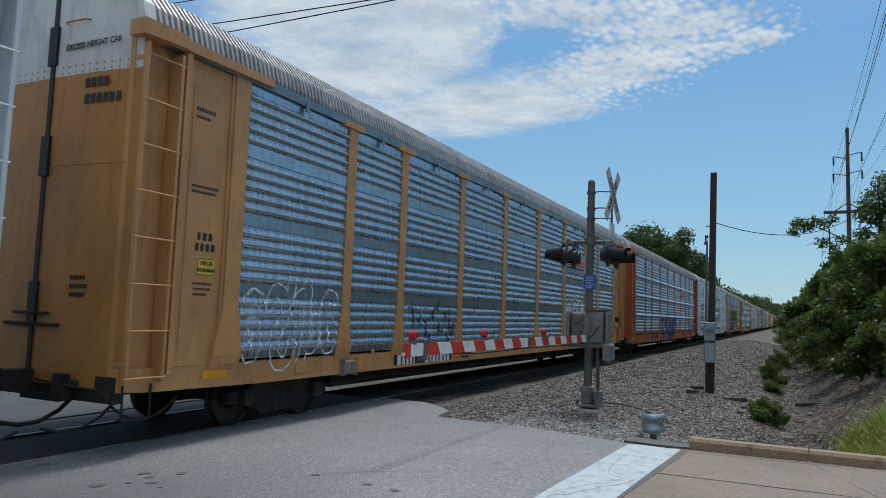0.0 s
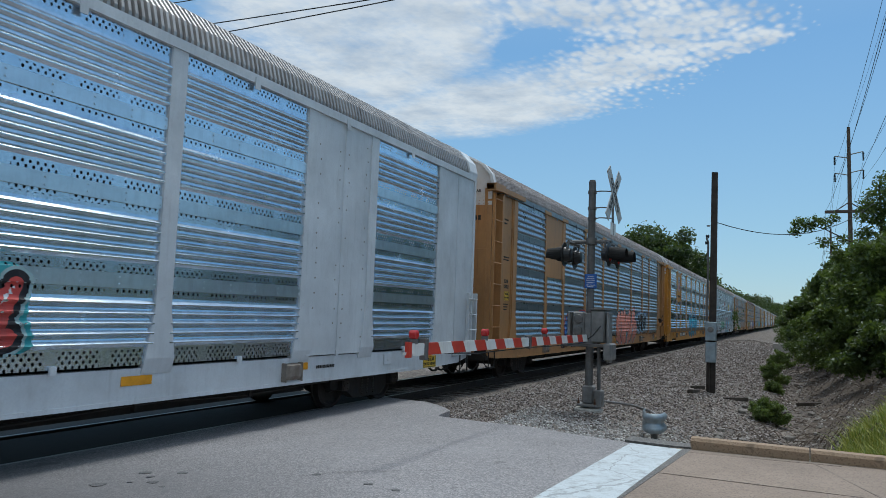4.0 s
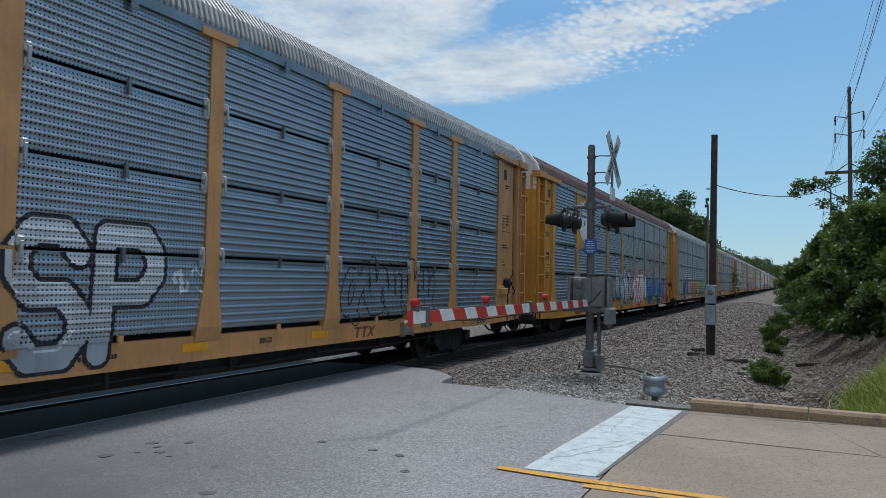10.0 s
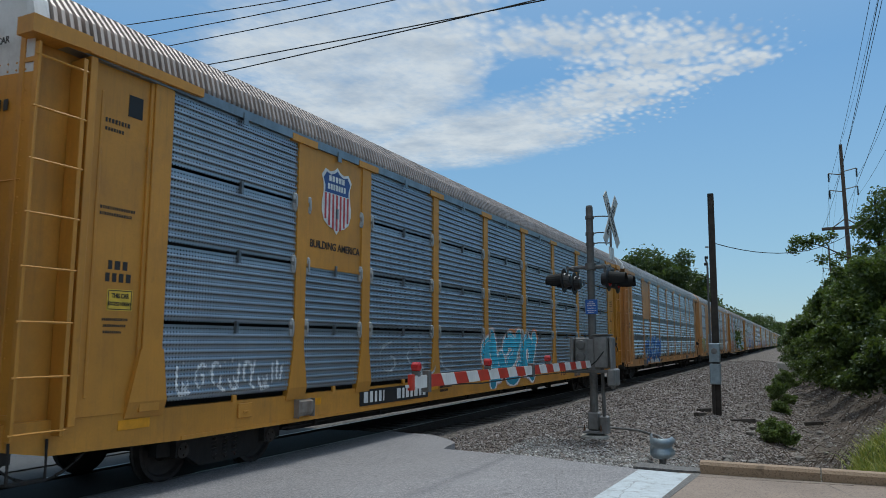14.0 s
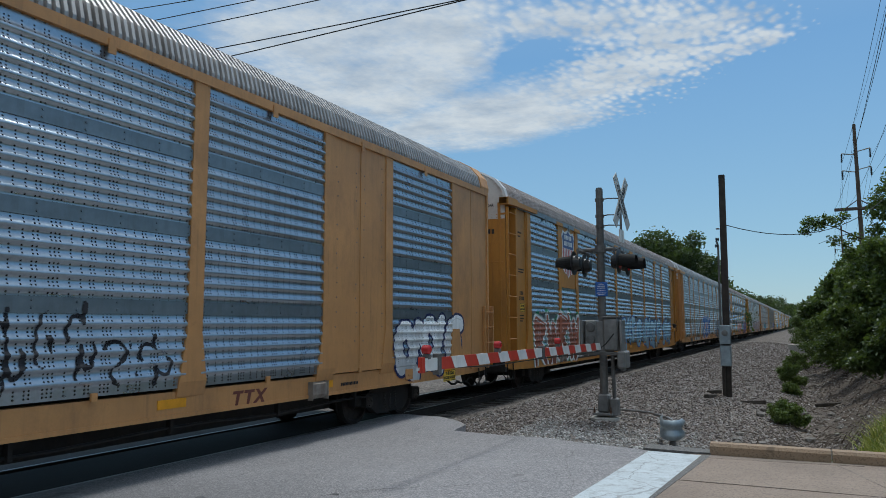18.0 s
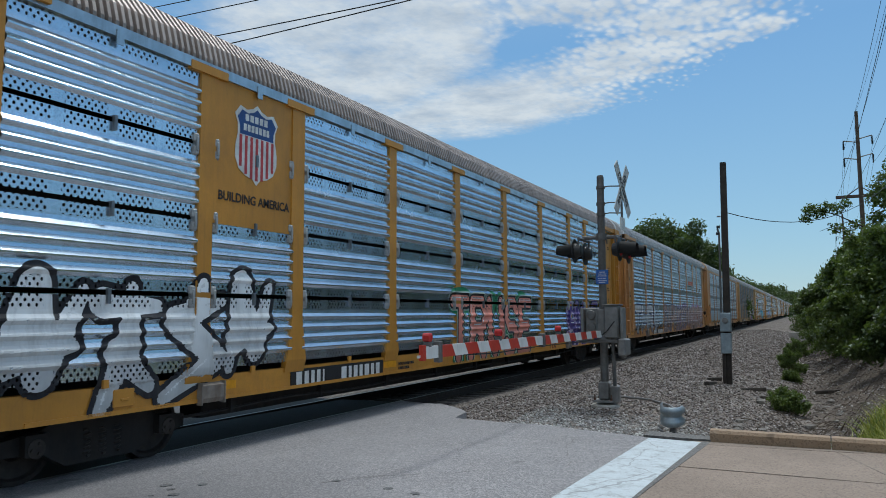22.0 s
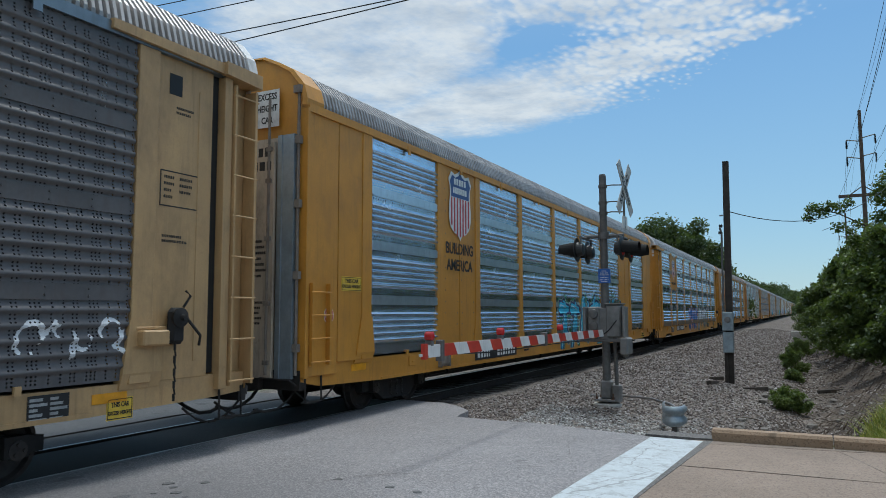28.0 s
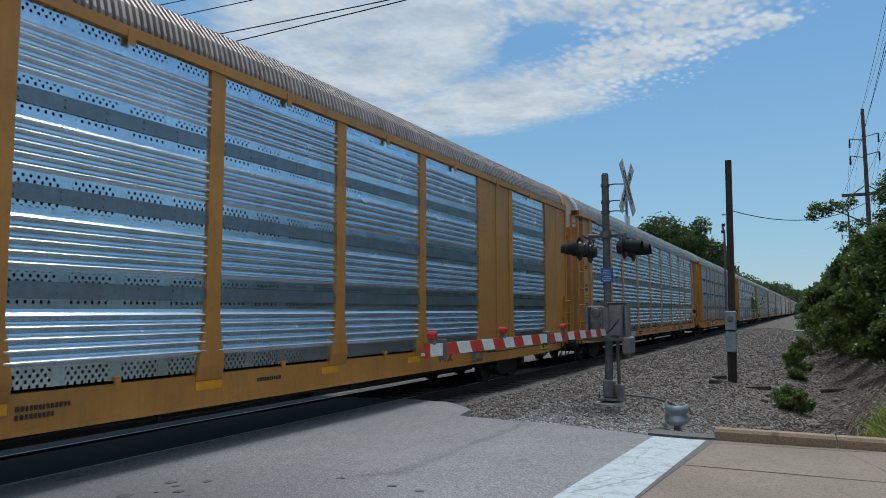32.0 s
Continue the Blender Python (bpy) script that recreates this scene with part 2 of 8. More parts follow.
def asphalt_mat(name, col, agg=0.35, tint=(0.3, 0.29, 0.27), darker_at=None):
    """Stone chips in bitumen, worn and spotted; the last argument: the middle of a blotchy darker stretch."""
    m, nt, b = material(name)
    co = obj_coord(nt)
    base, f = noise_ramp(nt, co, 0.45, tuple(c * 0.72 for c in col), tuple(c * 1.2 for c in col), 0.32, 0.68, 7, 0.65)
    wear, _ = noise_ramp(nt, co, 0.7, (0, 0, 0), (1, 1, 1), 0.5, 0.75, 5, 0.6, (1.6, 0.25, 1))
    base = mix(nt, base, tuple(c * 0.72 for c in col), math_node(nt, "MULTIPLY", wear, 0.4))
    vor = nd(nt, "TexVoronoi", Scale=72.0)
    nt.links.new(co, vor.inputs["Vector"])
    sp = nt.nodes.new("ShaderNodeSeparateColor")
    nt.links.new(vor.outputs["Color"], sp.inputs[0])
    stone = math_node(nt, "MULTIPLY", math_node(nt, "GREATER_THAN", sp.outputs[0], 0.55), agg)
    base = mix(nt, base, tint, stone)
    pit = math_node(nt, "MULTIPLY", math_node(nt, "GREATER_THAN", sp.outputs[1], 0.84), 0.5)
    base = mix(nt, base, tuple(c * 0.35 for c in col), pit)
    mott, _ = noise_ramp(nt, co, 14.0, (0, 0, 0), (1, 1, 1), 0.4, 0.65, 6, 0.75)
    base = mix(nt, base, tuple(c * 0.62 for c in col), math_node(nt, "MULTIPLY", mott, 0.35))
    spot, _ = noise_ramp(nt, co, 2.3, (0, 0, 0), (1, 1, 1), 0.72, 0.76, 2, 0.4)
    base = mix(nt, base, tuple(c * 0.3 for c in col), math_node(nt, "MULTIPLY", spot, 0.6))
    if darker_at:
        far = nd(nt, "VectorMath", operation="DISTANCE")
        nt.links.new(co, far.inputs[0])
        far.inputs[1].default_value = darker_at
        blot, _ = noise_ramp(nt, co, 0.9, (0, 0, 0), (1, 1, 1), 0.25, 0.8, 7, 0.7)
        near = math_node(nt, "SUBTRACT", 1.0, math_node(nt, "DIVIDE", far.outputs["Value"], 3.4))
        stain = math_node(nt, "MULTIPLY", math_node(nt, "MAXIMUM", near, 0.0), math_node(nt, "MULTIPLY_ADD", blot, 0.9, 0.55))
        base = mix(nt, base, tuple(c * 0.38 for c in col), math_node(nt, "MINIMUM", stain, 0.85))
    nt.links.new(base, b.inputs["Base Color"])
    b.inputs["Roughness"].default_value = 0.82
    bump(nt, b, vor.outputs["Distance"], 0.4, 0.004)
    return m


def leaf_mat(name, c0, c1):
    m, nt, b = material(name)
    g = nt.nodes.new("ShaderNodeNewGeometry")
    r = nt.nodes.new("ShaderNodeValToRGB")
    r.color_ramp.elements[0].color, r.color_ramp.elements[1].color = (*c0, 1), (*c1, 1)
    nt.links.new(g.outputs["Random Per Island"], r.inputs["Fac"])
    nt.links.new(r.outputs[0], b.inputs["Base Color"])
    b.inputs["Roughness"].default_value = 0.5
    tr = nt.nodes.new("ShaderNodeBsdfTranslucent")
    nt.links.new(mix(nt, r.outputs[0], (0.35, 0.5, 0.06), 0.45), tr.inputs["Color"])
    ms = nt.nodes.new("ShaderNodeMixShader")
    ms.inputs[0].default_value = 0.22
    nt.links.new(b.outputs[0], ms.inputs[1])
    nt.links.new(tr.outputs[0], ms.inputs[2])
    nt.links.new(ms.outputs[0], nt.nodes["Material Output"].inputs["Surface"])
    return m


M = {}
M["tan"] = car_paint("tan_paint", (0.56, 0.28, 0.10))
M["yellow"] = car_paint("yellow_paint", (0.58, 0.265, 0.034), 0.3, 0.35)
M["ochre"] = car_paint("ochre_paint", (0.50, 0.22, 0.036), 0.5)
# ends of tan wagons: deeper copy, without the sides' fading and sky sheen
M["end_yellow"] = car_paint("deep_yellow_paint", (0.46, 0.205, 0.045), 0.5)
M["pale_tan"] = car_paint("pale_tan_paint", (0.52, 0.33, 0.15))
M["brown_yellow"] = car_paint("faded_yellow_paint", (0.46, 0.235, 0.09), 0.5)
M["orange"] = car_paint("orange_paint", (0.42, 0.10, 0.025), 0.45)
M["white"] = car_paint("white_paint", (0.64, 0.67, 0.70), 0.25, 0.22)
M["end_white"] = car_paint("end_white_paint", (0.66, 0.66, 0.66), 0.5)
M["cream"] = car_paint("cream_paint", (0.56, 0.48, 0.38), 0.6, 0.85)
M["galv_panel"] = plain("galvanised_panel", (0.33, 0.40, 0.46), 0.45, 0.6, 0.25, 3.0, grime_amt=0.3)
M["screen_grey"] = screen_metal("perforated_grey_steel", (0.48, 0.545, 0.60), 0.28, 0.9, "ribbed", 0.0108)
M["screen_slate"] = screen_metal("perforated_slate_steel", (0.42, 0.48, 0.54), 0.29, 0.88, "ribbed", 0.0108, 0.2)
M["screen_dark"] = screen_metal("perforated_dark_steel", (0.15, 0.142, 0.142), 0.55, 0.4, "ribbed", 0.0108, 0.35)
M["screen_fine"] = screen_metal("finely_perforated_steel", (0.33, 0.37, 0.41), 0.38, 0.8, "plain", 0.012, 0.3)
M["screen_dense"] = screen_metal("densely_perforated_steel", (0.36, 0.395, 0.43), 0.38, 0.8, "dense", 0.0112, 0.2)
M["screen_shiny"] = screen_metal("bright_perforated_steel", (0.69, 0.80, 0.91), 0.25, 0.93, "coarse", 0.019, 0.05)
# lighter and duller copies of one steel: caught sky is put into the colour
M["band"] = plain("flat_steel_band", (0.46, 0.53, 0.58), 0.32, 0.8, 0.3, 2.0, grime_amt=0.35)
M["band_bright"] = plain("sky_bright_steel_band", (0.66, 0.75, 0.82), 0.3, 0.85, 0.2, 2.0, grime_amt=0.2)
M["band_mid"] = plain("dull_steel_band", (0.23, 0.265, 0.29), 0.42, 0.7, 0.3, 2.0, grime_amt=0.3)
M["band_rust"] = plain("rusty_grey_band", (0.14, 0.13, 0.128), 0.6, 0.3, 0.3, 2.0, grime=(0.10, 0.06, 0.04), grime_amt=0.4)
M["band_dark"] = plain("dark_steel_band", (0.2, 0.22, 0.24), 0.45, 0.6, 0.3, 2.0, grime_amt=0.3)
M["roof"] = plain("galvanised_roof", (0.37, 0.355, 0.345), 0.45, 0.5, 0.25, 1.5, grime_amt=0.45)
M["roof_warm"] = plain("weathered_roof", (0.36, 0.305, 0.275), 0.5, 0.4, 0.25, 1.5, grime_amt=0.5)
M["roof_brown"] = plain("oxide_roof", (0.16, 0.085, 0.07), 0.6, 0.1, 0.25, 1.5, grime_amt=0.4)
M["under"] = plain("underframe_grime", (0.022, 0.020, 0.019), 0.8, 0.1, 0.4, 5.0, grime=(0.07, 0.048, 0.032), grime_amt=0.3, bumps=0.2)
M["wheel"] = plain("wheel_steel", (0.06, 0.05, 0.045), 0.6, 0.5, 0.4, 9.0)
M["rubber"] = plain("black_rubber_and_gap_dark", (0.012, 0.012, 0.012), 0.6)
M["steel"] = plain("worn_steel", (0.3, 0.29, 0.28), 0.4, 0.8, 0.3, 8.0, grime_amt=0.3)
M["rust"] = plain("rusty_iron", (0.13, 0.07, 0.045), 0.8, 0.3, 0.45, 12.0, bumps=0.3)
M["black"] = plain("black_paint", (0.016, 0.016, 0.017), 0.5, 0.0, 0.3)
M["ink"] = plain("black_lettering", (0.03, 0.027, 0.026), 0.7, 0.0, 0.3, 20.0)
M["paper_white"] = plain("white_lettering", (0.74, 0.74, 0.72), 0.6, grime_amt=0.15)
M["shield_blue"] = plain("blue_enamel", (0.02, 0.06, 0.22), 0.4)
M["shield_red"] = plain("red_enamel", (0.5, 0.05, 0.05), 0.45)
M["decal_orange"] = plain("orange_decal", (0.72, 0.13, 0.04), 0.5)
M["reflector"] = plain("amber_reflector_tape", (0.78, 0.34, 0.015), 0.3)
M["sign_yellow"] = plain("yellow_sign", (0.75, 0.5, 0.05), 0.5)
M["asphalt"] = asphalt_mat("worn_asphalt", (0.222, 0.215, 0.222), 0.6, (0.42, 0.385, 0.385), (-5.6, 3.6, -0.1))
M["concrete"] = asphalt_mat("tan_concrete", (0.265, 0.20, 0.155), 0.2, (0.36, 0.30, 0.25))
# road beyond the track: the train's shadow is put into this dark colour
M["asphalt_far"] = asphalt_mat("shadow_dark_asphalt", (0.075, 0.074, 0.076), 0.3, (0.16, 0.155, 0.15))
M["patch"] = asphalt_mat("black_asphalt_patch", (0.05, 0.05, 0.052), 0.2, (0.12, 0.12, 0.12))
M["infill_shade"] = asphalt_mat("shade_black_infill", (0.018, 0.018, 0.019), 0.06, (0.05, 0.05, 0.05))
M["slab_joint"] = asphalt_mat("sealed_joint", (0.225, 0.175, 0.14), 0.3, (0.25, 0.21, 0.17))
M["oil"] = asphalt_mat("oil_soaked_asphalt", (0.095, 0.094, 0.098), 0.35, (0.2, 0.195, 0.19))
M["crumble"] = asphalt_mat("crumbling_dark_asphalt", (0.12, 0.115, 0.11), 0.4, (0.3, 0.28, 0.26))
M["kerb"] = asphalt_mat("old_kerb_concrete", (0.34, 0.235, 0.15), 0.16, (0.42, 0.34, 0.25))
M["pad"] = asphalt_mat("pale_concrete", (0.42, 0.40, 0.36), 0.25, (0.5, 0.48, 0.45))
M["line_white"] = road_paint("worn_white_road_paint", (0.55, 0.60, 0.63), (0.2, 0.2, 0.2))
M["line_yellow"] = road_paint("worn_yellow_road_paint", (0.66, 0.33, 0.03), (0.2, 0.17, 0.13))
M["galv"] = plain("galvanised_steel", (0.15, 0.145, 0.14), 0.6, 0.3, 0.35, 7.0, grime=(0.05, 0.04, 0.032), grime_amt=0.6)
M["galv_light"] = plain("aluminium_box", (0.24, 0.235, 0.23), 0.55, 0.3, 0.3, 5.0, grime=(0.06, 0.05, 0.04), grime_amt=0.6)
M["post_wood"] = plain("creosoted_wood", (0.045, 0.036, 0.03), 0.85, 0, 0.45, 5.0, bumps=0.4)
M["pole_wood"] = plain("grey_brown_pole_wood", (0.10, 0.07, 0.055), 0.85, 0, 0.4, 3.0, bumps=0.4)
M["red"] = plain("red_reflective", (0.55, 0.05, 0.03), 0.4, 0, 0.2, 5.0, grime_amt=0.2)
M["sign_white"] = plain("white_reflective", (0.75, 0.75, 0.73), 0.4, 0, 0.12, 5.0, grime_amt=0.25)
M["sign_old"] = plain("weathered_sign_face", (0.50, 0.51, 0.50), 0.6, 0, 0.2, 5.0, grime=(0.12, 0.11, 0.10), grime_amt=0.5)
M["sign_blue"] = plain("blue_sign", (0.02, 0.11, 0.42), 0.4)
M["lens_red"] = plain("red_lens", (0.5, 0.03, 0.03), 0.15)
M["wire"] = plain("wire_black", (0.02, 0.02, 0.02), 0.6)
M["bark"] = plain("bark", (0.07, 0.05, 0.035), 0.9, 0, 0.4, 9.0, bumps=0.5)
M["leaf_dark"] = leaf_mat("leaves_dark", (0.012, 0.028, 0.007), (0.065, 0.10, 0.02))
M["leaf"] = leaf_mat("leaves_green", (0.016, 0.038, 0.008), (0.11, 0.155, 0.03))
M["bush_leaf"] = leaf_mat("bush_leaves", (0.03, 0.06, 0.014), (0.14, 0.19, 0.045))
# dark rail colour stands in for the shade under the train
M["rail_shade"] = plain("shadowed_rail", (0.05, 0.04, 0.034), 0.7, 0.3, 0.4, 9.0)
M["leaf_far"] = leaf_mat("leaves_far", (0.020, 0.040, 0.016), (0.065, 0.095, 0.036))
M["grass"] = leaf_mat("grass_blades", (0.09, 0.15, 0.018), (0.38, 0.34, 0.07))
M["timber"] = plain("rotten_sleeper", (0.06, 0.05, 0.042), 0.9, 0, 0.4, 6.0, bumps=0.4)
M["water"] = plain("ditch_water", (0.05, 0.05, 0.045), 0.04, 0, 0.2)


def ground_material():
    m, nt, b = material("gravel_and_soil")
    co = obj_coord(nt)
    vor = nd(nt, "TexVoronoi", Scale=16.0)
    nt.links.new(co, vor.inputs["Vector"])
    sp = nt.nodes.new("ShaderNodeSeparateColor")
    nt.links.new(vor.outputs["Color"], sp.inputs[0])
    r = nt.nodes.new("ShaderNodeValToRGB")
    r.color_ramp.elements[0].color, r.color_ramp.elements[1].color = (0.05, 0.043, 0.038, 1), (0.26, 0.225, 0.20, 1)
    nt.links.new(sp.outputs[0], r.inputs["Fac"])
    big, _ = noise_ramp(nt, co, 0.35, (0.75, 0.72, 0.7), (1.1, 1.08, 1.05), 0.3, 0.7, 6, 0.6)
    base = mix(nt, r.outputs[0], big, 1.0, "MULTIPLY")
    soil, _ = noise_ramp(nt, co, 1.2, (0.035, 0.026, 0.019), (0.13, 0.096, 0.07), 0.3, 0.7, 8, 0.7)
    grass, _ = noise_ramp(nt, co, 0.7, (0.05, 0.07, 0.02), (0.13, 0.15, 0.04), 0.3, 0.7, 8, 0.7)
    sep = nt.nodes.new("ShaderNodeSeparateXYZ")
    nt.links.new(co, sep.inputs[0])
    n2 = nd(nt, "TexNoise", Scale=0.9, Detail=5.0)
    nt.links.new(co, n2.inputs["Vector"])
    xx = math_node(nt, "ADD", sep.outputs["X"], math_node(nt, "MULTIPLY_ADD", n2.outputs["Fac"], 1.6, -0.8))
    ms = nt.nodes.new("ShaderNodeMapRange")
    ms.inputs["From Min"].default_value, ms.inputs["From Max"].default_value = -0.2, 0.5
    nt.links.new(xx, ms.inputs["Value"])
    base = mix(nt, base, soil, ms.outputs[0])
    mg = nt.nodes.new("ShaderNodeMapRange")
    mg.inputs["From Min"].default_value, mg.inputs["From Max"].default_value = 3.0, 5.5
    nt.links.new(xx, mg.inputs["Value"])
    base = mix(nt, base, grass, mg.outputs[0])
    ml = nt.nodes.new("ShaderNodeMapRange")
    ml.inputs["From Min"].default_value, ml.inputs["From Max"].default_value = -14.0, -16.0
    nt.links.new(xx, ml.inputs["Value"])
    base = mix(nt, base, grass, ml.outputs[0])
    nt.links.new(base, b.inputs["Base Color"])
    b.inputs["Roughness"].default_value = 0.95
    bump(nt, b, vor.outputs["Distance"], 0.8, 0.05)
    return m


def stone_material(name, dark, middle, light):
    m, nt, b = material(name)
    g = nt.nodes.new("ShaderNodeNewGeometry")
    r = nt.nodes.new("ShaderNodeValToRGB")
    els = r.color_ramp.elements
    els[0].color, els[1].color = (*dark, 1), (*light, 1)
    e = els.new(0.55)
    e.color = (*middle, 1)
    nt.links.new(g.outputs["Random Per Island"], r.inputs["Fac"])
    nt.links.new(r.outputs[0], b.inputs["Base Color"])
    b.inputs["Roughness"].default_value = 0.9
    return m


M["ground"] = ground_material()
M["stone"] = stone_material("ballast_stone", (0.06, 0.052, 0.047), (0.19, 0.152, 0.132), (0.46, 0.43, 0.41))
M["pale_stone"] = stone_material("pale_gravel_stone", (0.17, 0.163, 0.156), (0.38, 0.365, 0.35), (0.60, 0.59, 0.57))


def cloud_material():
    """High thin cloud: lit from above, so seen from below it glows white; ragged and rippled by noise."""
    m, nt, b = material("cloud_sheet")
    nt.nodes.remove(b)
    co = obj_coord(nt)
    warp = nd(nt, "TexNoise", Scale=0.0011, Detail=4.0)
    nt.links.new(co, warp.inputs["Vector"])
    wv = nt.nodes.new("ShaderNodeVectorMath")
    wv.operation = "MULTIPLY_ADD"
    wv.inputs[1].default_value, wv.inputs[2].default_value = (190, 190, 0), (-95, -95, 0)
    nt.links.new(warp.outputs["Color"], wv.inputs[0])
    ad = nt.nodes.new("ShaderNodeVectorMath")
    nt.links.new(co, ad.inputs[0])
    nt.links.new(wv.outputs[0], ad.inputs[1])
    sep = nt.nodes.new("ShaderNodeSeparateXYZ")
    nt.links.new(ad.outputs[0], sep.inputs[0])

    def blob(cx, cy, a, b, c, d):
        dx, dy = math_node(nt, "SUBTRACT", sep.outputs[0], cx), math_node(nt, "SUBTRACT", sep.outputs[1], cy)
        u = math_node(nt, "ADD", math_node(nt, "MULTIPLY", dx, a / 1000), math_node(nt, "MULTIPLY", dy, b / 1000))
        v = math_node(nt, "ADD", math_node(nt, "MULTIPLY", dx, c / 1000), math_node(nt, "MULTIPLY", dy, d / 1000))
        d = math_node(nt, "ADD", math_node(nt, "MULTIPLY", u, u), math_node(nt, "MULTIPLY", v, v))
        return math_node(nt, "SUBTRACT", 1.0, d)

    shape = None
    for args in CLOUDS:
        s = blob(*args)
        shape = s if shape is None else math_node(nt, "MAXIMUM", shape, s)
    shape = math_node(nt, "MINIMUM", math_node(nt, "MAXIMUM", shape, -1.5), 0.75)
    for args in GAPS:
        shape = math_node(nt, "SUBTRACT", shape, math_node(nt, "MULTIPLY", math_node(nt, "MAXIMUM", blob(*args), 0.0), 1.1))
    big = nd(nt, "TexNoise", Scale=0.0022, Detail=8.0, Roughness=0.62)
    nt.links.new(ad.outputs[0], big.inputs["Vector"])
    rip = nd(nt, "TexVoronoi", Scale=0.042, Randomness=0.9)
    rip.feature = "SMOOTH_F1"
    fray = nd(nt, "TexNoise", Scale=0.02, Detail=6.0, Roughness=0.7)
    wob = nt.nodes.new("ShaderNodeVectorMath")
    wob.operation = "MULTIPLY_ADD"
    wob.inputs[1].default_value = (26, 26, 0)
    nt.links.new(fray.outputs["Color"], wob.inputs[0])
    nt.links.new(co, wob.inputs[2])
    mp = nt.nodes.new("ShaderNodeMapping")
    mp.inputs["Scale"].default_value = (1, 0.55, 1)
    mp.inputs["Rotation"].default_value = (0, 0, 0.35)
    nt.links.new(co, fray.inputs["Vector"])
    nt.links.new(wob.outputs[0], mp.inputs["Vector"])
    nt.links.new(mp.outputs[0], rip.inputs["Vector"])
    east = nt.nodes.new("ShaderNodeMapRange")          # rippled towards its thin edge, smooth in the bank
    east.inputs["From Min"].default_value, east.inputs["From Max"].default_value = -1000, -500
    nt.links.new(sep.outputs[0], east.inputs["Value"])
    v = math_node(nt, "MULTIPLY_ADD", big.outputs["Fac"], 1.9, -0.93)
    v = math_node(nt, "ADD", v, math_node(nt, "MULTIPLY_ADD", fray.outputs["Fac"], 0.7, -0.35))
    cells = math_node(nt, "MULTIPLY", math_node(nt, "SUBTRACT", 0.42, rip.outputs["Distance"]), 2.2)
    v = math_node(nt, "ADD", v, math_node(nt, "MULTIPLY", cells, math_node(nt, "MULTIPLY_ADD", east.outputs[0], 0.8, 0.12)))
    v = math_node(nt, "ADD", v, math_node(nt, "MULTIPLY", shape, 1.0))
    mr = nt.nodes.new("ShaderNodeMapRange")
    mr.interpolation_type = "SMOOTHSTEP"
    mr.inputs["From Min"].default_value, mr.inputs["From Max"].default_value = -0.35, 1.0
    mr.inputs["To Max"].default_value = 0.9
    nt.links.new(v, mr.inputs["Value"])
    em = nt.nodes.new("ShaderNodeEmission")
    shade, _ = noise_ramp(nt, ad.outputs[0], 0.004, (0.62, 0.68, 0.76), (0.98, 0.98, 0.97), 0.3, 0.6, 5, 0.6)
    nt.links.new(shade, em.inputs["Color"])
    em.inputs["Strength"].default_value = 0.86
    tr = nt.nodes.new("ShaderNodeBsdfTransparent")
    ms = nt.nodes.new("ShaderNodeMixShader")
    nt.links.new(mr.outputs[0], ms.inputs[0])
    nt.links.new(tr.outputs[0], ms.inputs[1])
    nt.links.new(em.outputs[0], ms.inputs[2])
    nt.links.new(ms.outputs[0], nt.nodes["Material Output"].inputs["Surface"])
    return m


# centre x, y and the stretch of each bank of cloud on a sheet 900 m up
CLOUDS = [(-1475, 2172, 1.605, 1.051, -0.565, 0.862), (-1207, 2842, 1.431, 0.592, 0.115, 2.18), (-577, 2557, 2.2, 0.273, 1.499, 3.265), (-412, 2110, 2.622, 0.495, -1.98, 4.491),
          (-1385, 1719, 2.718, 2.094, -1.045, 2.755), (-1055, 2036, 3.208, 1.6, -0.644, 1.736), (-184, 2436, 4.749, 0.074, 2.605, 6.846), (-640, 1985, 5.3, 1.3, -2.6, 6.2),
          # these two banks lie out of view, added as fill light
          (0, -1900, 0.33, 0, 0, 0.5), (-3900, 600, 0.77, 0, 0, 0.62)]
GAPS = [(-776, 2210, 7.6, 2.6, 3.1, 8.2)]      # a blue opening in the bank
M["cloud"] = cloud_material()

